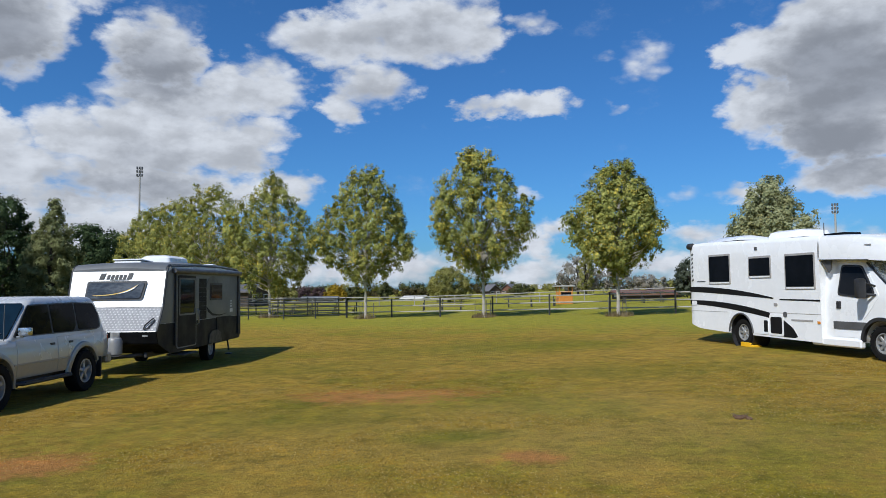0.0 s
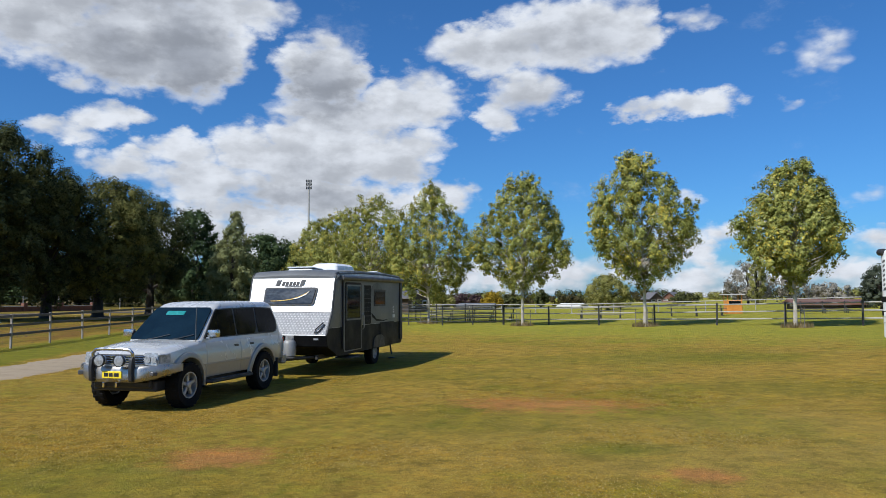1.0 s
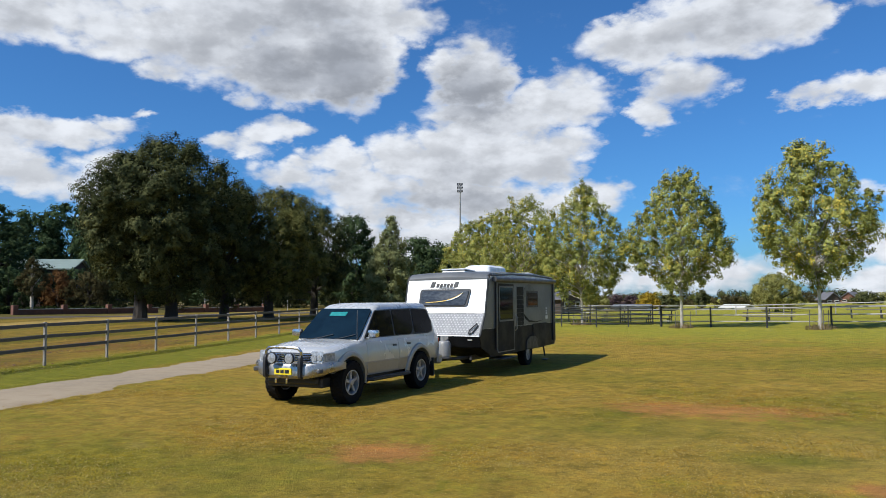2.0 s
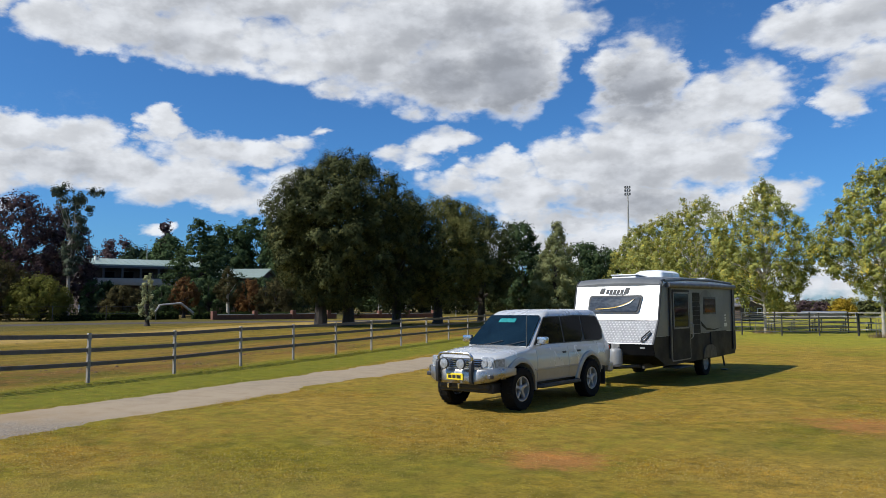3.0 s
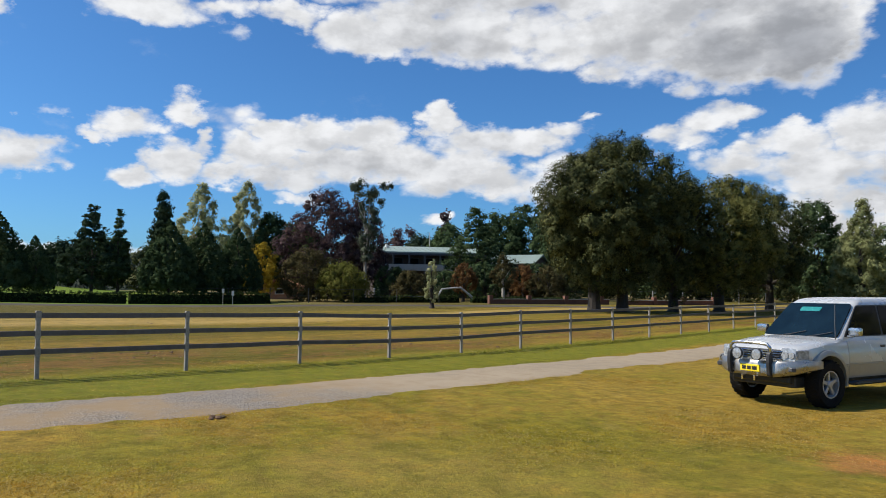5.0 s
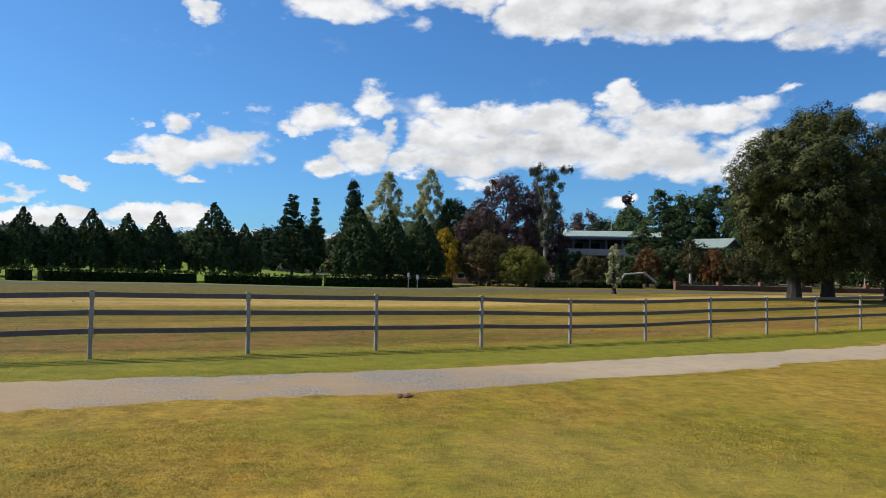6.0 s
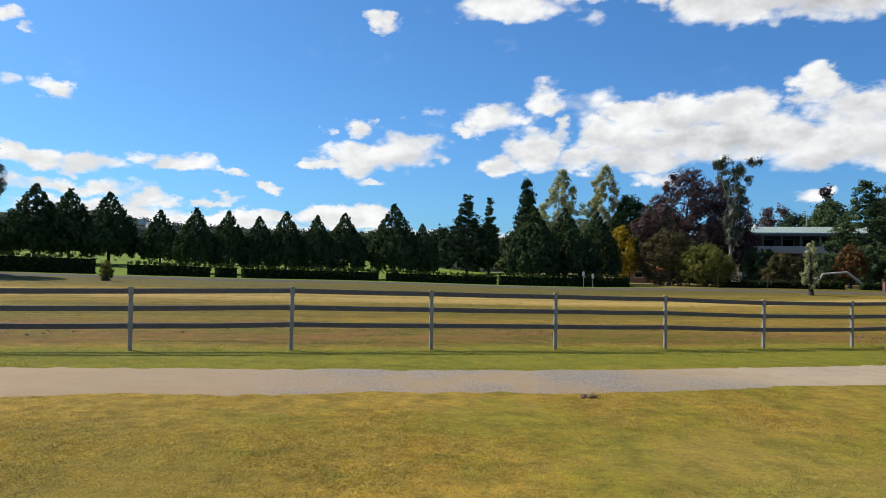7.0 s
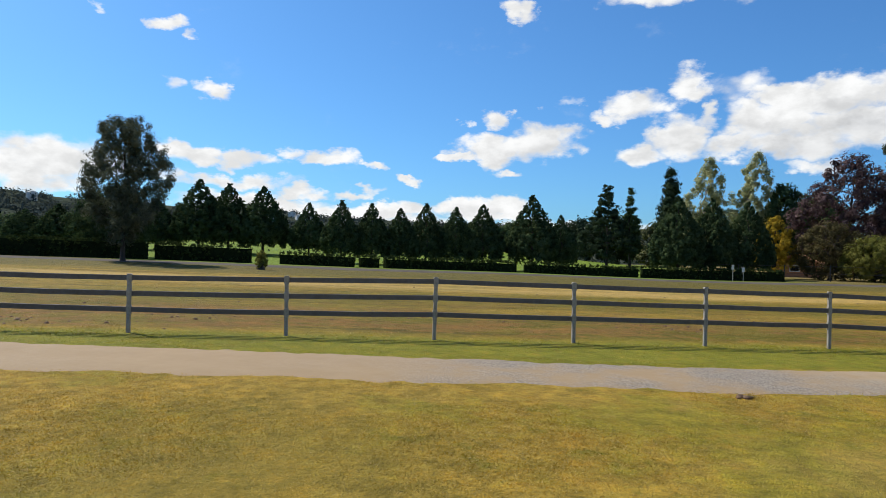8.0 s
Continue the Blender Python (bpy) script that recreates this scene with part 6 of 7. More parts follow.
    for s in (1, -1):
        bm = shape()
        prism(bm, [(-0.52, 0.50), (-0.46, 0.74), (-0.2, 0.84), (0.2, 0.84), (0.46, 0.74), (0.52, 0.50)], s * (W - 0.01), s * (W + 0.03))
        part("wheel_spat", bm, M["black_plastic"], body)
        wheel(van, 0.0, s * 0.92, s, 0.36, 0.22, 0.2, 6)
        bm = shape()
        rod(bm, [(-1.9, s * 0.85, 0.45), (-1.95, s * 0.88, 0.14)], 0.025, 6)
        box(bm, -2.05, -1.85, s * 0.88 - 0.08, s * 0.88 + 0.08, 0.02, 0.05)
        part("corner_leg", bm, M["dark_steel"], van)
    bm = shape()
    rod(bm, [(4.35, -0.22, 0.30), (4.35, -0.22, 0.85)], 0.025, 8)
    lathe(bm, [(0.03, -0.03), (0.1, -0.03), (0.1, 0.03), (0.03, 0.03)], 14, "y", (4.35, -0.22, 0.12))
    part("jockey_wheel", bm, M["dark_steel"], van)
    bm = shape()
    box(bm, -2.62, -2.24, -0.5, 0.5, 0.55, 0.62, 0.01)
    part("rear_bumper", bm, M["dark_steel"], van)


def rect(x0, x1, z0, z1):
    return [(x0, z0), (x1, z0), (x1, z1), (x0, z1)]


build_caravan()


def build_gas_bottle():
    x, y = -7.9, 16.2
    bottle = thing("gas_bottle", pose(x, y, 0.515), "dented grey gas bottle standing on the caravan drawbar", "gas bottle")
    bm = shape()
    lathe(bm, [(0.10, 0.0), (0.155, 0.02), (0.16, 0.06), (0.16, 0.30), (0.135, 0.37), (0.06, 0.41), (0.03, 0.42)], 22)
    part("cylinder", bm, M["bottle"], bottle)
    bm = shape()
    for k in range(7):
        a = 2 * math.pi * k / 8
        a2 = 2 * math.pi * (k + 1) / 8
        prism(bm, [(0.10 * math.cos(a), 0.10 * math.sin(a)), (0.10 * math.cos(a2), 0.10 * math.sin(a2)), (0.094 * math.cos(a2), 0.094 * math.sin(a2)), (0.094 * math.cos(a), 0.094 * math.sin(a))], 0.38, 0.50, "xy")
    part("collar", bm, M["bottle"], bottle)
    bm = shape()
    lathe(bm, [(0.02, 0.41), (0.025, 0.46), (0.035, 0.47), (0.035, 0.485), (0.01, 0.49)], 10)
    part("valve", bm, M["dark_steel"], bottle)
    bm = shape()
    box(bm, -0.2, 0.2, -0.2, 0.2, -0.03, 0.0, 0.005)
    part("tray", bm, M["dark_steel"], bottle)


build_gas_bottle()


# ---- the white motorhome ----
def build_motorhome():
    gz0 = ground_at(7.5, 17.0)
    mh = thing("motorhome", pose(6.89, 19.31, gz0, 0, 0, -74.4), "white motorhome with black stripes and dark windows on grass", "motorhome")
    Y1 = 2.25
    WB = 4.46

    def low(x):
        z = float(np.interp(x, (-2.18, -1.7, -0.5, 2.95), (0.50, 0.38, 0.33, 0.27)))
        d = abs(x - 0.13)
        return max(z, 0.36 + math.sqrt(0.47 ** 2 - d * d)) if d < 0.47 else z

    def top(x):
        return float(np.interp(x, (-2.18, -2.1, -1.5, 3.0), (2.68, 2.745, 2.75, 2.62)))
    xs = sorted(set(np.round(np.concatenate([np.linspace(-2.18, 2.95, 40), 0.13 + 0.47 * np.cos(np.linspace(0, math.pi, 17))]), 3)))
    bm = shape()
    rings = []
    for x in xs:
        z0, z1 = low(x), top(x)
        inset = 0.05 * max(0, (-2.05 - x) / 0.13)
        near = [(x, inset, z0 + (z1 - 0.10 - z0) * i / 5) for i in range(6)] + [(x, 0.02 + inset, z1 - 0.04), (x, 0.07 + inset, z1)]
        rings.append(near + [(x, Y1 / 2, z1 + 0.03)] + [(a, Y1 - b, c) for a, b, c in near[::-1]])
    loft(bm, rings)
    house = part("house_body", bm, M["paint_white"], mh, "white smooth-sided body")
    # pod over the cab
    bm = shape()
    pod = []
    for x, zl, zh, i in ((2.9, 2.10, 2.625, 0.0), (3.6, 2.08, 2.60, 0.0), (4.2, 2.04, 2.53, 0.02), (4.7, 2.0, 2.42, 0.08), (5.0, 2.0, 2.3, 0.18), (5.15, 2.05, 2.2, 0.3)):
        pod.append([(x, i, zl), (x, i, zh - 0.14), (x, 0.03 + i, zh - 0.04), (x, 0.10 + i, zh), (x, Y1 / 2, zh + 0.03), (x, Y1 - 0.10 - i, zh), (x, Y1 - 0.03 - i, zh - 0.04), (x, Y1 - i, zh - 0.14), (x, Y1 - i, zl)])
    loft(bm, pod)
    part("over_cab_pod", bm, M["paint_white"], house)
    # cab
    CY0, CY1 = 0.10, 2.15

    def cab_low(x):
        d = abs(x - WB)
        z = 0.33 if x < 4.0 else 0.42
        return max(z, 0.35 + math.sqrt(0.46 ** 2 - d * d)) if d < 0.46 else z

    def cab_top(x):
        return float(np.interp(x, (2.9, 3.86, 4.0, 4.75, 4.95, 5.42, 5.6), (2.1, 2.08, 2.02, 1.42, 1.32, 1.12, 0.9)))
    bm = shape()
    rings = []
    for x in sorted(set(np.round(np.concatenate([np.linspace(2.9, 5.6, 24), WB + 0.46 * np.cos(np.linspace(0, math.pi, 15))]), 3))):
        z0, z1 = cab_low(x), cab_top(x)
        i = 0.12 * max(0, (x - 5.0) / 0.6) ** 2
        near = []
        for j in range(8):
            z = z0 + (z1 - 0.05 - z0) * j / 7
            near.append((x, CY0 + i + 0.16 * max(0, z - 1.25), z))
        last = near[-1]
        rings.append(near + [(x, last[1] + 0.06, z1), (x, (CY0 + CY1) / 2, z1 + 0.03)] + [(a, CY0 + CY1 - b, c) for a, b, c in ([(x, last[1] + 0.06, z1)] + near[::-1])])
    loft(bm, rings)
    cab = part("cab", bm, M["paint_white"], mh, "white van cab")

    def plate(name, pts, mat, proud, y0=lambda x, z: 0.0, label="", parent=house, deep=0.01):
        bm = shape()
        a = [bm.verts.new((x, y0(x, z) - proud, z)) for x, z in pts]
        b = [bm.verts.new((x, y0(x, z) + deep, z)) for x, z in pts]
        bm.faces.new(a), bm.faces.new(b[::-1])
        for i in range(len(pts)):
            bm.faces.new((a[i], b[i], b[(i + 1) % len(pts)], a[(i + 1) % len(pts)]))
        return part(name, bm, mat, parent, label)
    for x0, x1, z0, z1 in ((-1.20, -0.24, 1.60, 2.39), (0.51, 1.36, 1.73, 2.27), (1.84, 2.82, 1.45, 2.27)):
        fr = plate("window_frame", soften(rect(x0, x1, z0, z1), 0.03), M["grey_pipe"], 0.016, label="grey window frame")
        plate("window_pane", soften(rect(x0 + .04, x1 - .04, z0 + .06, z1 - .05), 0.03), M["glass_dark"], 0.024, label="dark tinted pane", parent=fr)
        plate("blind_rail", rect(x0 + .05, x1 - .05, z0 + .012, z0 + .045), M["paint_white"], 0.020, parent=fr)
    # sweeping stripes
    k = 18
    def sweep(x0, x1, f_top, f_bot):
        t = np.linspace(0, 1, k)
        return [(x0 + (x1 - x0) * a, f_top(a)) for a in t] + [(x0 + (x1 - x0) * a, f_bot(a)) for a in t[::-1]]
    plate("black_stripe", sweep(-2.14, 1.40, lambda a: 1.53 - 0.30 * a ** 2.0 + 0.02 * a, lambda a: 1.38 - 0.17 * a ** 1.3 + 0.01), M["paint_char"], 0.005)
    plate("black_stripe", sweep(1.62, 2.93, lambda a: 1.225 - 0.01 * a, lambda a: 1.195 - 0.02 * a), M["paint_char"], 0.005)
    plate("black_stripe", sweep(-2.14, 1.25, lambda a: 1.16 - 0.27 * a ** 2.2, lambda a: 1.04 - 0.28 * a ** 1.7), M["paint_char"], 0.005)
    plate("black_stripe", [(1.72, 0.74), (2.05, 0.55), (2.2, 0.36), (2.1, 0.33), (1.72, 0.33)], M["paint_char"], 0.005)
    lk = plate("locker_door", soften(rect(1.24, 1.74, 0.35, 0.84), 0.05), M["paint_white"], 0.014)
    plate("locker_pane", soften(rect(1.29, 1.69, 0.40, 0.79), 0.05), M["paint_char"], 0.020, parent=lk)
    plate("gas_hatch", soften(rect(0.66, 1.20, 0.36, 0.76), 0.04), M["paint_white"], 0.012)
    plate("vent_panel", soften(rect(1.04, 1.18, 0.42, 0.70), 0.03), M["paint_char"], 0.016)
    plate("filler_cap", soften(rect(1.74, 1.86, 0.80, 0.92), 0.05), M["dark_grey"], 0.016)
    plate("side_marker", rect(2.84, 2.92, 0.69, 0.74), M["amber"], 0.015)
    plate("tap_cover", soften(rect(-2.05, -1.82, 1.02, 1.14), 0.03), M["paint_white"], 0.016)
    plate("vent_panel", soften(rect(0.76, 0.86, 2.42, 2.50), 0.02), M["dark_grey"], 0.012)
    plate("power_inlet", soften(rect(1.42, 1.54, 1.06, 1.12), 0.02), M["grey_pipe"], 0.014)
    plate("skirt_seam", rect(-2.12, -0.42, 0.855, 0.867), M["grey_pipe"], 0.004)
    plate("skirt_seam", rect(0.55, 2.93, 0.885, 0.895), M["grey_pipe"], 0.004)
    plate("slot_vents", rect(2.0, 2.7, 0.72, 0.76), M["grey_pipe"], 0.006)
    # brand marks as plain bars
    for i, z in enumerate(np.linspace(1.68, 2.40, 7)):
        w = 0.085 if i in (0, 6) else 0.06
        plate("brand_bar", [(-2.05, z), (-2.05 + w, z + .012), (-2.02 + w, z + .05), (-1.99 + w * .4, z + .085), (-2.03, z + .06)], M["dark_grey"], 0.005)
    plate("brand_bar", rect(-1.78, -1.38, 1.66, 1.69), M["dark_grey"], 0.005)
    # wheel arch lip
    bm = shape()
    rod(bm, [(0.13 + 0.48 * math.cos(t), -0.005, 0.36 + 0.48 * math.sin(t)) for t in np.linspace(0.0, math.pi, 18)], 0.022, 6)
    part("arch_lip", bm, M["dark_grey"], house)
    bm = shape()
    lathe(bm, [(0.458, 0.03), (0.458, 0.52), (0.445, 0.52), (0.445, 0.03)], 24, "y", (0.13, 0, 0.36), ring=True)
    lathe(bm, [(0.445, 0.50), (0.02, 0.51)], 24, "y", (0.13, 0, 0.36))
    part("arch_liner", bm, M["black_plastic"], house)
    # awning cassette end at the back corner, roof gear
    bm = shape()
    lathe(bm, [(0.02, -2.20), (0.085, -2.19), (0.09, -2.12), (0.09, -2.0), (0.05, -1.98)], 14, "x", (0, 0.02, 2.68))
    part("marker_lamp", bm, M["black_plastic"], house)
    bm = shape()
    loft(bm, [[(x, y, z) for x, y in rounded(-2.05 + i, -0.25 - i, 0.35 + i, 1.5 - i, 0.2)] for z, i in ((2.76, 0), (2.84, 0.12), (2.90, 0.35), (2.92, 0.55))])
    part("roof_hatch", bm, M["paint_white"], house, "domed white roof hatch")
    bm = shape()
    loft(bm, [[(x, y, z) for x, y in rounded(0.45 + i, 1.75 - i, 0.55 + i, 1.5 - i, 0.12)] for z, i in ((2.70, 0), (2.86, 0.06), (2.90, 0.16))])
    part("air_conditioner", bm, M["paint_white"], house, "white roof air conditioner")
    bm = shape()
    rod(bm, [(2.55, 0.5, 2.62), (2.55, 0.5, 2.95)], 0.01, 5)
    part("roof_aerial", bm, M["dark_grey"], house)
    bm = shape()
    box(bm, 2.6, 3.2, 0.45, 0.9, 2.64, 2.69, 0.01)
    part("solar_panel", bm, M["glass_dark"], house)
    # thin dark strip along the pod's foot, its shade put into colour
    plate("pod_shadow_gap", [(2.96, 2.10), (4.3, 2.05), (4.3, 2.035), (2.96, 2.085)], M["dark_grey"], 0.02, label="", parent=house)
    plate("pod_badge", rect(4.2, 4.36, 2.34, 2.36), M["grey_pipe"], 0.006, lambda x, z: 0.02)
    # cab door, window, mirror, trims
    cy = lambda x, z: CY0 + 0.16 * max(0, z - 1.25)
    plate("cab_gap", [(2.94, 2.08), (3.26, 2.08), (3.22, 1.86), (3.16, 1.80)], M["dark_grey"], 0.012, lambda x, z: 0.06, parent=cab)
    door = plate("door", soften([(3.22, 0.44), (3.96, 0.44), (4.00, 0.80), (4.18, 0.98), (4.44, 1.30), (3.98, 1.98), (3.28, 2.0), (3.22, 1.6)], 0.05), M["paint_white"], 0.008, cy, parent=cab)
    plate("door_window", soften([(3.36, 1.36), (4.06, 1.29), (4.28, 1.36), (3.90, 1.90), (3.40, 1.93)], 0.07), M["glass_dark"], 0.016, cy, "dark cab side glass", door)
    plate("door_seal", soften([(3.32, 1.32), (4.08, 1.25), (4.33, 1.35), (3.93, 1.94), (3.36, 1.97)], 0.08), M["black_plastic"], 0.012, cy, parent=door)
    bm = shape()
    box(bm, 3.30, 3.42, cy(0, 1) - 0.03, cy(0, 1) + 0.02, 1.03, 1.19, 0.015)
    part("door_handle", bm, M["black_plastic"], door)
    plate("side_band", rect(3.20, 4.08, 0.60, 0.76), M["dark_grey"], 0.014, cy, "grey rubbing band", cab)
    bm = shape()
    box(bm, 4.15, 4.28, -0.24, -0.04, 1.26, 1.66, 0.04, segments=2)
    rod(bm, [(4.22, -0.06, 1.34), (4.34, 0.13, 1.32)], 0.03, 6)
    rod(bm, [(4.22, -0.06, 1.58), (4.30, 0.15, 1.5)], 0.025, 6)
    part("wing_mirror", bm, M["black_plastic"], cab, "tall black wing mirror")
    # windscreen with a silver sunshade behind it
    bm = shape()
    a = [bm.verts.new(p) for p in ((4.02, CY0 + 0.15, 1.985), (4.74, CY0 + 0.05, 1.435), (4.74, CY1 - 0.05, 1.435), (4.02, CY1 - 0.15, 1.985))]
    b = [bm.verts.new(v.co + Vector((0.04, 0, 0.052))) for v in a]
    bm.faces.new(a[::-1]), bm.faces.new(b)
    for i in range(4):
        bm.faces.new((a[i], a[(i + 1) % 4], b[(i + 1) % 4], b[i]))
    part("windscreen_shade", bm, M["sunshade"], cab, "crinkled silver shade in the windscreen")
    plate("screen_pillar", [(4.05, 2.0), (4.74, 1.44), (4.72, 1.42), (4.02, 1.985)], M["black_plastic"], 0.01, cy, parent=cab)
    plate("front_arch", [(WB + 0.52 * math.cos(t), 0.36 + 0.52 * math.sin(t)) for t in np.linspace(0.05, math.pi, 16)] + [(WB + 0.45 * math.cos(t), 0.36 + 0.45 * math.sin(t)) for t in np.linspace(math.pi, 0.05, 16)],
          M["black_plastic"], 0.03, cy, "black wheel arch", cab, 0.05)
    bm = shape()
    box(bm, 5.35, 5.68, 0.12, 2.13, 0.35, 0.78, 0.05, segments=2)
    part("bumper", bm, M["dark_grey"], cab)
    bm = shape()
    box(bm, 2.6, 4.0, 0.02, 0.16, 0.22, 0.40, 0.03)
    part("side_skirt", bm, M["paint_white"], cab)
    bm = shape()
    for y in (0.7, 1.55):
        box(bm, -2.0, 5.2, y - 0.04, y + 0.04, 0.38, 0.55, 0.01)
    rod(bm, [(0.13, 0.2, 0.36), (0.13, 2.05, 0.36)], 0.05, 8)
    part("chassis", bm, M["dark_steel"], mh)
    for x, y, s in ((0.13, 0.17, -1), (0.13, 2.08, 1), (WB, 0.24, -1), (WB, 2.0, 1)):
        wheel(mh, x, y, s, 0.355, 0.22, 0.205, 8, rim_mat="bottle")


build_motorhome()


def build_ramp():
    m = pose(6.89, 19.31, ground_at(7.2, 19.0), 0, 0, -74.4)
    ramp = thing("levelling_ramp", m @ pose(0.42, 0.14, 0, 0, 0, 0), "yellow plastic levelling ramp against the wheel", "ramp")
    bm = shape()
    prism(bm, [(-0.34, 0.0), (0.14, 0.0), (0.14, 0.03), (0.04, 0.06), (0.0, 0.09), (-0.10, 0.11), (-0.34, 0.11)], -0.13, 0.13)
    for i in range(5):
        box(bm, -0.32 + i * 0.09, -0.29 + i * 0.09, -0.135, 0.135, 0.0, 0.05)
    part("wedge", bm, M["yellow_ramp"], ramp)


build_ramp()


# ---- the north side: fence, yards and the far field ----
def line_fence(name, pts, spacing, height, rails, post_mat, rail_mat, label, post_r=0.045, rail_r=0.032, square=False):
    fence = thing(name, pose(pts[0][0], pts[0][1], 0), label, "fence", kind="structure")
    o = Vector((pts[0][0], pts[0][1], 0))
    spots = []
    for (x0, y0), (x1, y1) in zip(pts, pts[1:]):
        k = max(1, round(math.hypot(x1 - x0, y1 - y0) / spacing))
        for i in range(k + (1 if (x1, y1) == pts[-1] else 0)):
            x, y = x0 + (x1 - x0) * i / k, y0 + (y1 - y0) * i / k
            spots.append(Vector((x, y, ground_at(x, y))))
    for p in spots:
        bm = shape()
        h = height * random.uniform(0.99, 1.05)
        if square:
            box(bm, -post_r, post_r, -post_r, post_r, -0.2, h, 0.006)
        else:
            rod(bm, [(0, 0, -0.2), (random.uniform(-.02, .02), random.uniform(-.02, .02), h)], post_r, 7)
        part("post", bm, post_mat, fence).location = p - o
    for a, b in zip(spots, spots[1:]):
        for z in rails:
            bm = shape()
            q = [a - o + Vector((0, 0.05, z * height)), (a + b) / 2 - o + Vector((0, 0.05, z * height - 0.012)), b - o + Vector((0, 0.05, z * height))]
            rod(bm, q, rail_r, 6)
            part("rail", bm, rail_mat, fence)


line_fence("field_fence", [(19.0, 32.7), (10.2, 37.1), (4.3, 40.2), (-1.75, 43.4), (-7.8, 46.6)], 3.4, 1.12, (0.95, 0.62, 0.3), M["dark_steel"], M["grey_pipe"], "pipe rail fence with dark posts beside the avenue", 0.05, 0.035)
line_fence("yard_fence", [(-7.8, 46.4), (-11.4, 44.9), (-16.0, 45.6), (-22.0, 48.0), (-30.0, 54.0)], 2.2, 1.25, (0.97, 0.78, 0.58, 0.38, 0.18), M["dark_steel"], M["dark_steel"], "dark steel stockyard rails", 0.04, 0.026)
line_fence("yard_fence", [(-9.0, 50.5), (-14.0, 53.5), (-24.0, 60.0)], 2.4, 1.25, (0.97, 0.78, 0.58, 0.38, 0.18), M["dark_steel"], M["grey_pipe"], "grey stockyard rails behind the avenue", 0.04, 0.026)
line_fence("far_rail", [(34, 68), (16, 74), (-6, 80), (-30, 88)], 4.5, 1.0, (0.95, 0.55), M["grey_pipe"], M["grey_pipe"], "white rail round the far arena", 0.05, 0.045)


def stake_guard(x, y):
    g = thing("tree_guard", pose(x, y, ground_at(x, y)), "thin stakes and dry weeds round a tree foot", "tree guard", "tree guards")
    rng = np.random.default_rng(int(abs(x * 100)) + 1)
    for k in range(3):
        a = 2.1 * k + x
        bm = shape()
        rod(bm, [(0.5 * math.cos(a), 0.5 * math.sin(a), -0.1), (0.5 * math.cos(a) + 0.02, 0.5 * math.sin(a), 0.95)], 0.02, 5)
        part("stake", bm, M["timber"], g)
    k = 420
    r, a = 0.7 * np.sqrt(rng.random(k)), rng.uniform(0, 6.28, k)
    p = np.stack([r * np.cos(a), r * np.sin(a), np.zeros(k)], 1)
    h = rng.uniform(0.08, 0.42, k) * (1 - 0.6 * r)
    d = rng.normal(0, 0.18, (k, 2)) * h[:, None]
    q = np.zeros((k, 4, 3))
    w = np.stack([np.cos(a * 3), np.sin(a * 3)], 1) * 0.012
    q[:, 0, :2], q[:, 1, :2] = p[:, :2] - w, p[:, :2] + w
    q[:, 2, :2], q[:, 3, :2] = p[:, :2] + d + w * 0.3, p[:, :2] + d - w * 0.3
    q[:, 2:, 2] = h[:, None]
    o = new("weed_tuft", many_leaves("weed_tuft", q, M["dry_weed"]))
    o.parent = g


for gx, gy in ((7.3, 36.5), (0.75, 40.4), (-6.3, 44.2), (-13.3, 48.4)):
    stake_guard(gx, gy)


def bleacher(az, d, width, turn):
    x, y = polar(az, d)
    b = thing("bench_tier", pose(x, y, ground_at(x, y), 0, 0, turn), "low tiered bench of dark planks at the arena", "bench", "benches at the arena")
    for i in range(3):
        bm = shape()
        box(bm, -width / 2, width / 2, i * 0.55, i * 0.55 + 0.28, 0.28 + 0.28 * i, 0.33 + 0.28 * i, 0.01)
        part("plank", bm, M["timber"], b)
    for s in (-0.42, 0, 0.42):
        bm = shape()
        for i in range(3):
            box(bm, s * width - 0.03, s * width + 0.03, i * 0.55 + 0.1, i * 0.55 + 0.16, 0, 0.28 + 0.28 * i)
        rod(bm, [(s * width, 0.0, 0.06), (s * width, 1.4, 0.75)], 0.025, 5)
        part("support", bm, M["dark_steel"], b)


for az, d, w in ((2.2, 56, 3.4), (-4.8, 57, 4.2), (-13.2, 58, 3.4), (10.6, 55, 3.6), (13.8, 56, 3.2)):
    bleacher(az, d, w, random.uniform(-6, 6))


def light_tower(az, d, height):
    x, y = polar(az, d)
    t = thing("light_tower", pose(x, y, ground_at(x, y), 0, 0, az), "tall grey sports light tower", "light tower", "sports lights")
    bm = shape()
    rod(bm, [(0, 0, -0.5), (0, 0, height * 0.5), (0, 0, height)], [0.32, 0.25, 0.17], 8)
    part("pole", bm, M["grey_pipe"], t)
    for r in range(3):
        bm = shape()
        rod(bm, [(-0.6, 0, height - 0.2 - r * 0.8), (0.6, 0, height - 0.2 - r * 0.8)], 0.06, 5)
        part("crossarm", bm, M["grey_pipe"], t)
        for k in range(3):
            bm = shape()
            box(bm, -0.5 + k * 0.5 - 0.2, -0.5 + k * 0.5 + 0.2, -0.2, 0.25, height - 0.1 - r * 0.8, height + 0.4 - r * 0.8, 0.05)
            part("floodlight", bm, M["dark_grey"], t)


light_tower(24.5, 174, 29.0)
light_tower(-26.1, 182, 18.0)


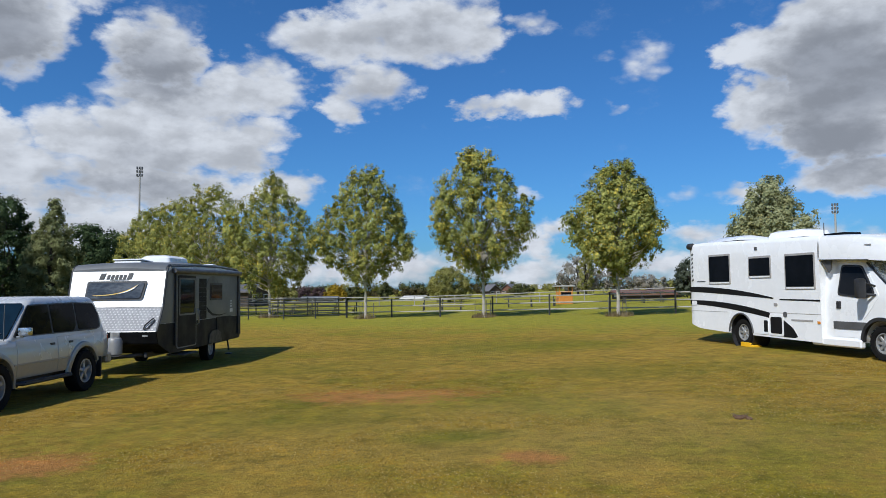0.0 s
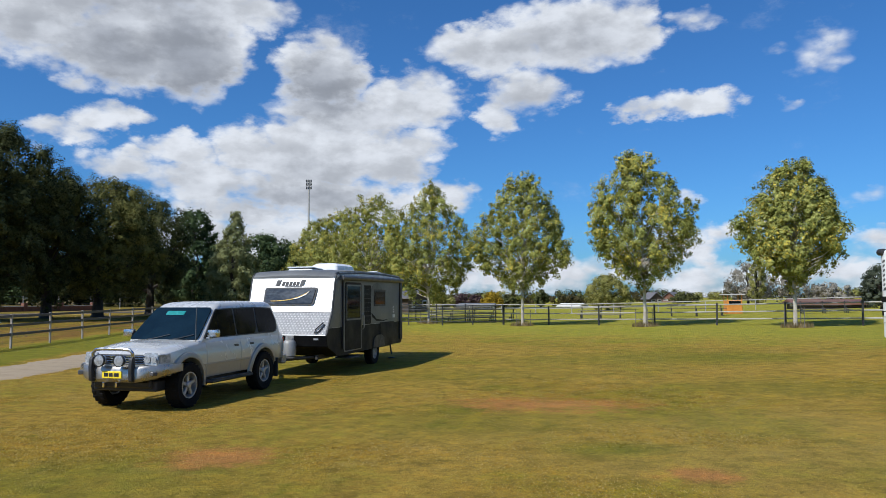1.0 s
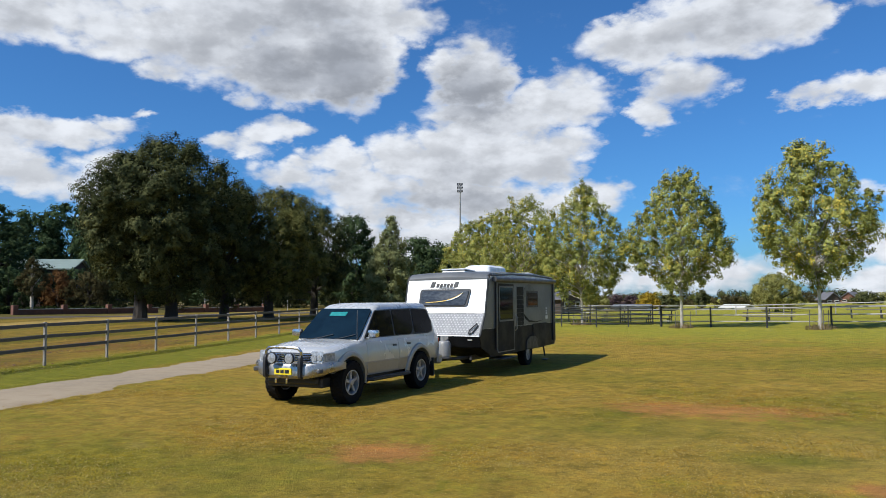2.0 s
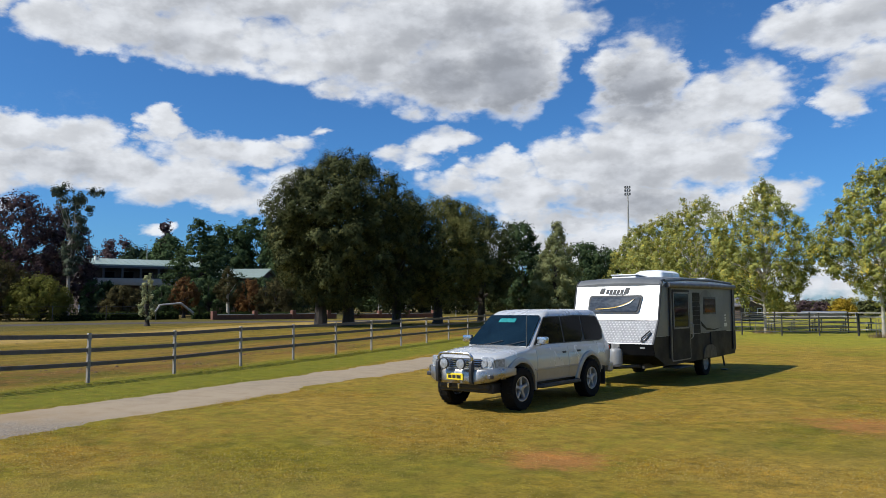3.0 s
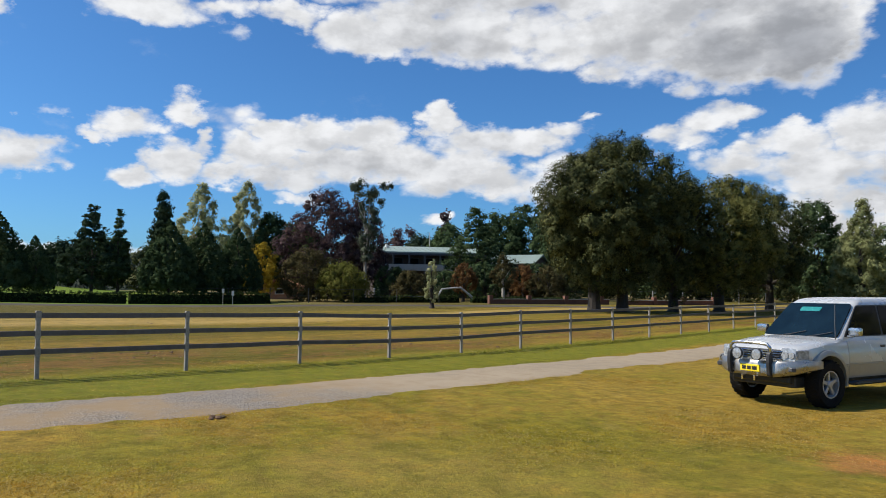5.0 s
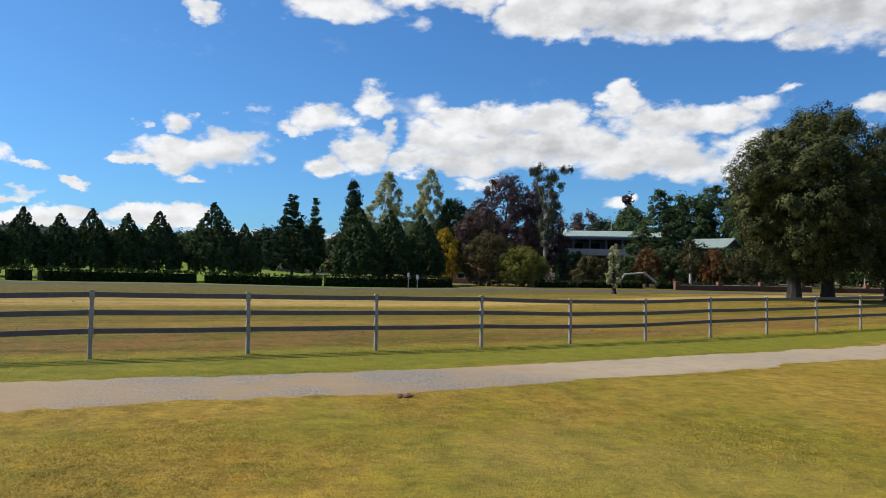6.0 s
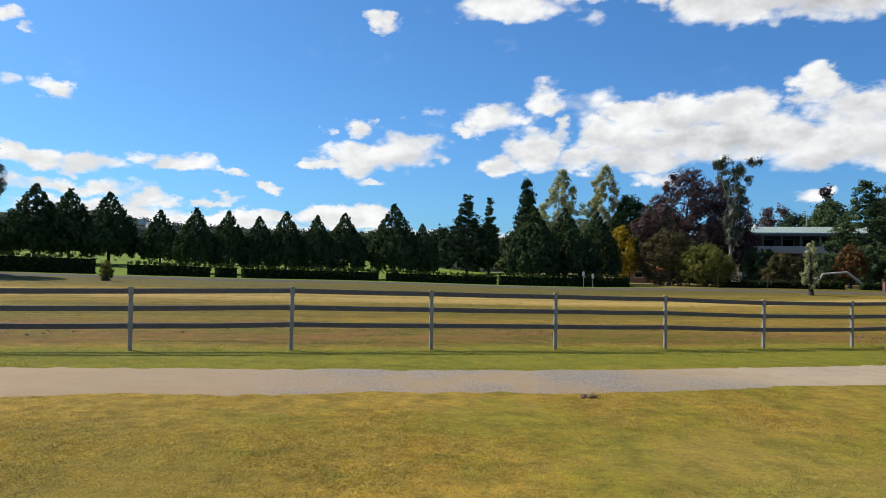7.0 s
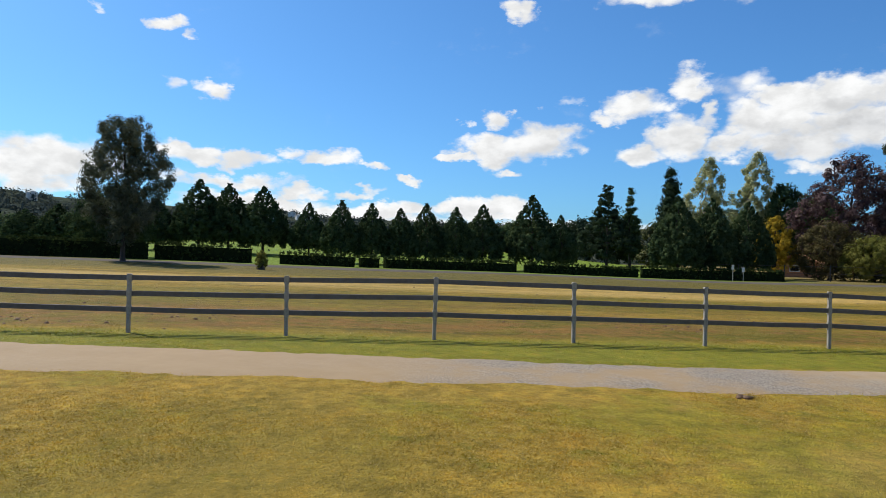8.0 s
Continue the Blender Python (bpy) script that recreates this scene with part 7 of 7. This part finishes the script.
def gable_house(name, az, d, w, l, wall_h, roof_h, turn, wall, roof, label, group="", windows=2, base=0.0):
    x, y = polar(az, d)
    h = thing(name, pose(x, y, ground_at(x, y) + base, 0, 0, turn), label, "house", group)
    bm = shape()
    box(bm, -w / 2, w / 2, -l / 2, l / 2, -0.5 - max(0, base), wall_h)
    wl = part("wall", bm, wall, h)
    bm = shape()
    e = 0.4
    prism(bm, [(-w / 2 - e, wall_h - 0.15), (0, wall_h + roof_h), (w / 2 + e, wall_h - 0.15), (w / 2 + e, wall_h + 0.0), (0, wall_h + roof_h + 0.18), (-w / 2 - e, wall_h + 0.0)], -l / 2 - e, l / 2 + e)
    part("roof", bm, roof, h)
    bm = shape()
    prism(bm, [(-w / 2, wall_h), (w / 2, wall_h), (0, wall_h + roof_h - 0.05)], -l / 2 + 0.02, l / 2 - 0.02)
    part("gable", bm, wall, h)
    for s in (-1, 1):
        for i in range(windows):
            xx = -w / 2 + w * (i + 0.5) / windows
            bm = shape()
            box(bm, xx - 0.55, xx + 0.55, s * l / 2 - 0.05, s * l / 2 + 0.04, wall_h * 0.35, wall_h * 0.8, 0.02)
            win = part("window", bm, M["house_white"], wl)
            bm = shape()
            box(bm, xx - 0.45, xx + 0.45, s * l / 2 - 0.06, s * l / 2 + 0.055, wall_h * 0.35 + 0.1, wall_h * 0.8 - 0.1)
            part("pane", bm, M["glass_dark"], win)
    return h


gable_house("house", -1.7, 190, 3.4, 3.4, 1.0, 1.5, 30, M["shade_wall"], M["roof_dark"], "brown house with a dark gable roof across the field", "houses across the field")
gable_house("house", -3.1, 200, 4, 3.6, 1.0, 1.5, -25, M["brick"], M["roof_dark"], "brick house with a dark gable roof across the field", "houses across the field")
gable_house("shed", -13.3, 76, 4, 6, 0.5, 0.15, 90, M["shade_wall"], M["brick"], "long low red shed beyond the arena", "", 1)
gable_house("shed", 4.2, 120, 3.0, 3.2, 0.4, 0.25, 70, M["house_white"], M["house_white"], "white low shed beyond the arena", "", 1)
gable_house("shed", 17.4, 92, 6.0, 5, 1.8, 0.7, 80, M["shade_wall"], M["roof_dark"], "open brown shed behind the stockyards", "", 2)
gable_house("shed", 11.5, 115, 3, 5, 0.5, 0.25, 85, M["paint_grey"], M["paint_grey"], "grey iron shed behind the stockyards", "", 1)


def kiosk():
    x, y = polar(-7.25, 63)
    k = thing("ticket_booth", pose(x, y, ground_at(x, y), 0, 0, 10), "small orange ticket booth with a flat roof", "booth")
    bm = shape()
    box(bm, -0.58, 0.58, -0.5, 0.5, 0, 1.05, 0.02)
    wall = part("wall", bm, M["orange"], k)
    bm = shape()
    box(bm, -0.45, 0.45, -0.53, -0.48, 0.75, 1.0, 0.01)
    part("hatch", bm, M["glass_dark"], wall)
    for sx in (-0.55, 0.55):
        for sy in (-0.47, 0.47):
            bm = shape()
            box(bm, sx - 0.03, sx + 0.03, sy - 0.03, sy + 0.03, 1.0, 1.48)
            part("post", bm, M["orange"], k)
    bm = shape()
    box(bm, -0.85, 0.75, -0.7, 0.7, 1.46, 1.56, 0.02)
    part("roof", bm, M["concrete"], k)


kiosk()


# ---- the west side: hedge, hall, walls, hill ----
def hedge(az0, az1, d0, d1, height, seed, depth=0.9):
    rng = np.random.default_rng(seed)
    x0, y0 = polar(az0, d0)
    x1, y1 = polar(az1, d1)
    L = math.hypot(x1 - x0, y1 - y0)
    h = thing("hedge", pose(x0, y0, 0), "clipped dark green hedge along the road", "hedge", "hedges along the road")
    k = int(L * 24)
    t, v, u = rng.random(k), rng.random(k), rng.uniform(-0.5, 0.5, k)
    face = rng.random(k) < 0.7
    u = np.where(face, np.sign(u) * 0.5, u)
    v = np.where(face, v, 1.0)
    nx, ny = -(y1 - y0) / L, (x1 - x0) / L
    px, py = (x1 - x0) * t + nx * u * depth, (y1 - y0) * t + ny * u * depth
    pz = land(px + x0, py + y0) + v * (height - 0.1) + 0.06 * np.sin(t * L * 1.3)
    c = np.stack([px, py, pz], 1)
    o = new("leaves", many_leaves("leaves", leaf_clumps(rng, c, 0.16, 16, 0.14), M["hedge"]))
    o.parent = h
    # added solid filler, its dark colour stands for shade between the leaves
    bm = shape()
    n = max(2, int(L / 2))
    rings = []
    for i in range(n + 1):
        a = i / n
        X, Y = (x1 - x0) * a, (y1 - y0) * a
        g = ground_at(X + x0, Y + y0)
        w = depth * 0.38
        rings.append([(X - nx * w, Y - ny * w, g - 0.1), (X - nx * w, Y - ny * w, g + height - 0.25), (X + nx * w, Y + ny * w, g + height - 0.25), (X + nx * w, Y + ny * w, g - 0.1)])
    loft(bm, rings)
    part("woody_core", bm, M["hedge_shade_core"], h)


for i, seg in enumerate(((132, 119.5, 66, 65, 1.5), (119, 112.3, 65, 64, 1.4), (110.2, 104.6, 64, 63.5, 1.05), (104.2, 102.8, 63.5, 64, 1.05), (102.3, 92.2, 64, 69, 1.0), (91.5, 83.0, 69, 71, 1.0), (82.7, 73.0, 71, 76, 1.1),
                         (66.5, 58.5, 83, 86, 0.8), (57.5, 49.5, 87, 92, 0.75))):
    hedge(*seg, 200 + i)


def hall():
    ax, ay = polar(65.0, 113)
    bx, by = polar(56.4, 117)
    L = math.hypot(bx - ax, by - ay)
    g = ground_at(ax, ay)
    turn = math.degrees(math.atan2(by - ay, bx - ax))
    h = thing("hall", pose(ax, ay, g, 0, 0, turn), "two-storey hall with a pale green metal roof", "building")
    D = 11.0
    bm = shape()
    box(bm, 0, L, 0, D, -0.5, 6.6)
    # the shade behind the verandah is put into this wall's colour
    wall = part("wall", bm, M["shade_wall"], h, "brown wall with the verandah's shade in its colour")
    bm = shape()
    loft(bm, [[(-0.9, y, z), (L + 0.9, y, z), (L + 0.9, y, z + 0.2), (-0.9, y, z + 0.2)] for y, z in ((-1.6, 6.75), (D * 0.5, 8.0), (D + 1.2, 6.75))])
    roof = part("roof", bm, M["roof_green"], h, "pale green sheet roof")
    for i in range(int(L / 0.9)):
        bm = shape()
        rod(bm, [(i * 0.9, -1.55, 6.98), (i * 0.9, D * 0.5, 8.23)], 0.03, 4)
        part("roof_rib", bm, M["roof_green"], roof)
    for nm, z0, z1, y in (("eave_fascia", 6.45, 6.75, -1.6), ("balcony_front", 4.35, 5.05, -1.7)):
        bm = shape()
        box(bm, -0.6, L + 0.6, y - 0.06, y + 0.06, z0, z1, 0.02)
        part(nm, bm, M["concrete"] if nm == "balcony_front" else M["dark_grey"], h)
    bm = shape()
    box(bm, 0, L, -1.7, 0, 4.1, 4.35)
    part("balcony_floor", bm, M["concrete"], h)
    for i in range(8):
        x = 0.3 + (L - 0.6) * i / 7
        bm = shape()
        box(bm, x - 0.12, x + 0.12, -1.68, -1.44, 0, 6.6)
        part("verandah_post", bm, M["dark_grey"], h)
    for z0, z1 in ((0.8, 2.6), (5.0, 6.1)):
        for i in range(7):
            x = L * (i + 0.5) / 7
            bm = shape()
            box(bm, x - 0.75, x + 0.75, -0.06, 0.03, z0, z1, 0.02)
            win = part("window", bm, M["dark_grey"], wall)
            bm = shape()
            box(bm, x - 0.66, x + 0.66, -0.075, 0.0, z0 + 0.1, z1 - 0.1)
            part("pane", bm, M["glass_dark"], win)
    for x, w in ((0.6, .4), (2.4, .5)):
        bm = shape()
        box(bm, x, x + w, 3.0, 3.8, 7.2, 8.4, 0.05)
        part("roof_vent", bm, M["house_white"], roof)
    for x, t in ((9.8, 10.4), (15.6, 9.6)):
        bm = shape()
        rod(bm, [(x, 4.5, 7.6), (x, 4.5, t)], 0.05, 5)
        part("roof_mast", bm, M["grey_pipe"], roof)


hall()
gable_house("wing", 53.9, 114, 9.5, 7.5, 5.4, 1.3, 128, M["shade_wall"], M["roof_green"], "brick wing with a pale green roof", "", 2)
gable_house("garden_shed", 71.9, 96, 4.6, 4.0, 1.7, 0.8, 60, M["terracotta"], M["terracotta"], "small terracotta brick shed behind the shrubs", "", 1)


def brick_wall(az0, az1, d0, d1, height):
    x0, y0 = polar(az0, d0)
    x1, y1 = polar(az1, d1)
    L = math.hypot(x1 - x0, y1 - y0)
    turn = math.degrees(math.atan2(y1 - y0, x1 - x0))
    g = ground_at((x0 + x1) / 2, (y0 + y1) / 2)
    w = thing("garden_wall", pose(x0, y0, g, 0, 0, turn), "low red brick wall with a pale coping", "wall", kind="structure")
    bm = shape()
    box(bm, 0, L, -0.12, 0.12, -0.4, height, 0.01)
    part("brickwork", bm, M["brick"], w)
    bm = shape()
    box(bm, -0.05, L + 0.05, -0.17, 0.17, height, height + 0.07, 0.01)
    part("coping", bm, M["concrete"], w)
    for i in range(int(L / 5) + 1):
        bm = shape()
        box(bm, i * 5 - 0.25, i * 5 + 0.25, -0.25, 0.25, -0.4, height + 0.45, 0.02)
        part("pier", bm, M["brick"], w)


brick_wall(56.0, 47.0, 83.5, 92, 0.55)
brick_wall(46.0, 39.0, 93, 104, 0.55)
line_fence("road_fence", [polar(79, 75.5), polar(70, 80), polar(60, 82)], 4.5, 1.5, (0.97, 0.5), M["dark_steel"], M["dark_steel"], "thin dark wire fence along the road", 0.04, 0.012)
line_fence("road_fence", [polar(46, 96), polar(36, 112), polar(26, 122)], 5.0, 1.7, (0.97, 0.5), M["grey_pipe"], M["dark_steel"], "tall wire fence behind the oaks", 0.05, 0.012)


def sign_post(az, d, height):
    x, y = polar(az, d)
    s = thing("sign_post", pose(x, y, ground_at(x, y), 0, 0, az), "white sign on a grey post by the road", "sign", "road signs")
    bm = shape()
    rod(bm, [(0, 0, -0.2), (0, 0, height)], 0.03, 6)
    part("post", bm, M["grey_pipe"], s)
    bm = shape()
    box(bm, -0.11, 0.11, -0.05, -0.03, height - 0.45, height - 0.05, 0.01)
    part("board", bm, M["house_white"], s)


for az, d, hh in ((76.3, 72, 1.5), (75.6, 72, 1.3), (65.0, 88, 1.6)):
    sign_post(az, d, hh)


def hill():
    rng = np.random.default_rng(9)
    azs = np.linspace(175, 20, 90)
    ridge = np.interp(azs, (20, 60, 85, 95, 102, 106, 109, 113, 118, 124, 128, 140, 175), (0.6, 1.8, 2.6, 2.95, 2.95, 3.1, 3.45, 3.75, 3.55, 3.7, 4.1, 4.6, 2.5))
    rows = []
    for f in (0.0, 0.3, 0.6, 0.85, 1.0, 1.25):
        row = []
        for a, e in zip(azs, ridge):
            d = 430 + 620 * f
            top = 1050 * math.tan(radians(e)) * min(1.0, f) ** 1.2 * (1.0 if f <= 1 else 0.8)
            w = 1 + 0.10 * noise.noise(Vector((a * 0.21, f * 2, 3)))
            x, y = polar(a, d)
            row.append((x, y, 1.0 + top * w if f > 0 else -1.0))
        rows.append(row)
    verts = [p for r in rows for p in r]
    n = len(azs)
    faces = [(i * n + j, i * n + j + 1, (i + 1) * n + j + 1, (i + 1) * n + j) for i in range(len(rows) - 1) for j in range(n - 1)]
    me = from_arrays("hill", verts, faces, M["hill_ground"])
    me.shade_smooth()
    tagged(new("hill", me), "low wooded hill with scattered houses on the skyline", "hill", kind="structure")
    k = 3600
    f = rng.random(k) ** 0.7
    a = rng.uniform(60, 150, k)
    e = np.interp(a, azs[::-1], ridge[::-1])
    d = 430 + 620 * f
    z = 1.0 + 1050 * np.tan(np.radians(e)) * f ** 1.2 * 0.98
    c = np.stack([-d * np.sin(np.radians(a)), d * np.cos(np.radians(a)), z + 2.0], 1)
    q = leaf_clumps(rng, c, 4.6, 15, 3.2)
    tagged(new("hill_woods", many_leaves("hill_woods", q, M["hill_wood_hazed"])), "bushland covering the hill", "woods", kind="stuff")
    for i, (az, ff) in enumerate(((109.0, 0.80), (108.4, 0.74), (107.7, 0.70), (110.4, 0.6), (126.6, 0.85), (121.5, 0.7), (105.0, 0.8), (112.2, 0.82))):
        dd = 430 + 620 * ff
        ee = float(np.interp(az, azs[::-1], ridge[::-1]))
        zz = 1.0 + 1050 * math.tan(radians(ee)) * ff ** 1.2
        x, y = polar(az, dd)
        gable_house("hill_house", az, dd, 10, 7, 3.4, 1.8, az + 20 * (i % 3), M["house_white"], M["roof_dark"], "pale house among the trees on the hill", "houses on the hill", 2, zz - ground_at(x, y) + 3.0)


hill()


def swing_frame():
    x, y = polar(58.9, 88)
    f = thing("swing_frame", pose(x, y, ground_at(x, y), 0, 0, 62), "grey bent-tube play frame near the hall", "play frame")
    for dy in (-0.5, 0.5):
        bm = shape()
        rod(bm, [(-2.2, dy, 0), (-1.3, dy, 1.55), (0.9, dy, 1.75), (2.3, dy, 0.6), (2.35, dy, 0)], 0.11, 6)
        part("frame_tube", bm, M["grey_pipe"], f)
    bm = shape()
    rod(bm, [(-1.3, -0.5, 1.55), (-1.3, 0.5, 1.55)], 0.07, 6)
    part("cross_tube", bm, M["grey_pipe"], f)


swing_frame()


def clods():
    """Dung and clods of earth in the paddock near the fence."""
    rng = np.random.default_rng(21)
    k = 1500
    ux, uy = math.cos(FENCE_WAY), math.sin(FENCE_WAY)
    nx, ny = math.sin(FENCE_WAY), -math.cos(FENCE_WAY)
    a = rng.uniform(-30, 45, k)
    heap = np.round(a / 4.7) * 4.7 + 1.7 * np.sin(np.round(a / 4.7) * 5.1)
    a = np.where(rng.random(k) < 0.8, heap + rng.normal(0, 0.7, k), a)
    w = np.where(rng.random(k) < 0.8, 4.0 + 2.6 * np.sin(heap * 2.3) + rng.normal(0, 0.7, k), rng.uniform(0.6, 22, k))
    x, y = FENCE_AT[0] + ux * a + nx * w, FENCE_AT[1] + uy * a + ny * w
    z = land(x, y)
    verts, faces = [], []
    for i in range(k):
        r = 0.010 + 0.055 * rng.random() ** 3.5
        base = len(verts)
        for ring, hh in ((1.0, 0.0), (0.75, 0.55)):
            for j in range(5):
                t = 2 * math.pi * j / 5 + i
                q = r * ring * rng.uniform(0.75, 1.25)
                verts.append((x[i] + q * math.cos(t), y[i] + q * math.sin(t), z[i] - 0.01 + hh * r))
        verts.append((x[i], y[i], z[i] + r * 0.75))
        for j in range(5):
            faces.append((base + j, base + (j + 1) % 5, base + 5 + (j + 1) % 5, base + 5 + j))
            faces.append((base + 5 + j, base + 5 + (j + 1) % 5, base + 10))
    me = from_arrays("clods", verts, faces, M["clod"])
    me.shade_smooth()
    tagged(new("clods", me), "dark clods and droppings in the grazed paddock", "clods", kind="stuff")


clods()


def lawn_clod(x, y):
    """A kicked-up clod with a few stalks, lying on the lawn."""
    c = thing("turf_clod", pose(x, y, ground_at(x, y)), "dark torn clod of turf lying on the lawn", "clod")
    rng = np.random.default_rng(8)
    bm = shape()
    for k in range(7):
        a, r = rng.uniform(0, 6.28), rng.uniform(0.0, 0.11)
        s = rng.uniform(0.03, 0.06)
        px, py = r * math.cos(a) * 1.4, r * math.sin(a)
        lathe(bm, [(s * 0.9, -0.01), (s, s * 0.25), (s * 0.6, s * 0.6), (0.002, s * 0.75)], 7, "z", (px, py, 0.0))
    part("soil", bm, M["clod"], c)
    bm = shape()
    for k in range(9):
        a = rng.uniform(0, 6.28)
        rod(bm, [(0.05 * math.cos(a), 0.05 * math.sin(a), 0.02), (0.16 * math.cos(a), 0.13 * math.sin(a), rng.uniform(0.02, 0.07))], 0.004, 4)
    part("root_tuft", bm, M["dry_weed"], c)


lawn_clod(3.44, 9.53)
lawn_clod(-10.65, 2.25)
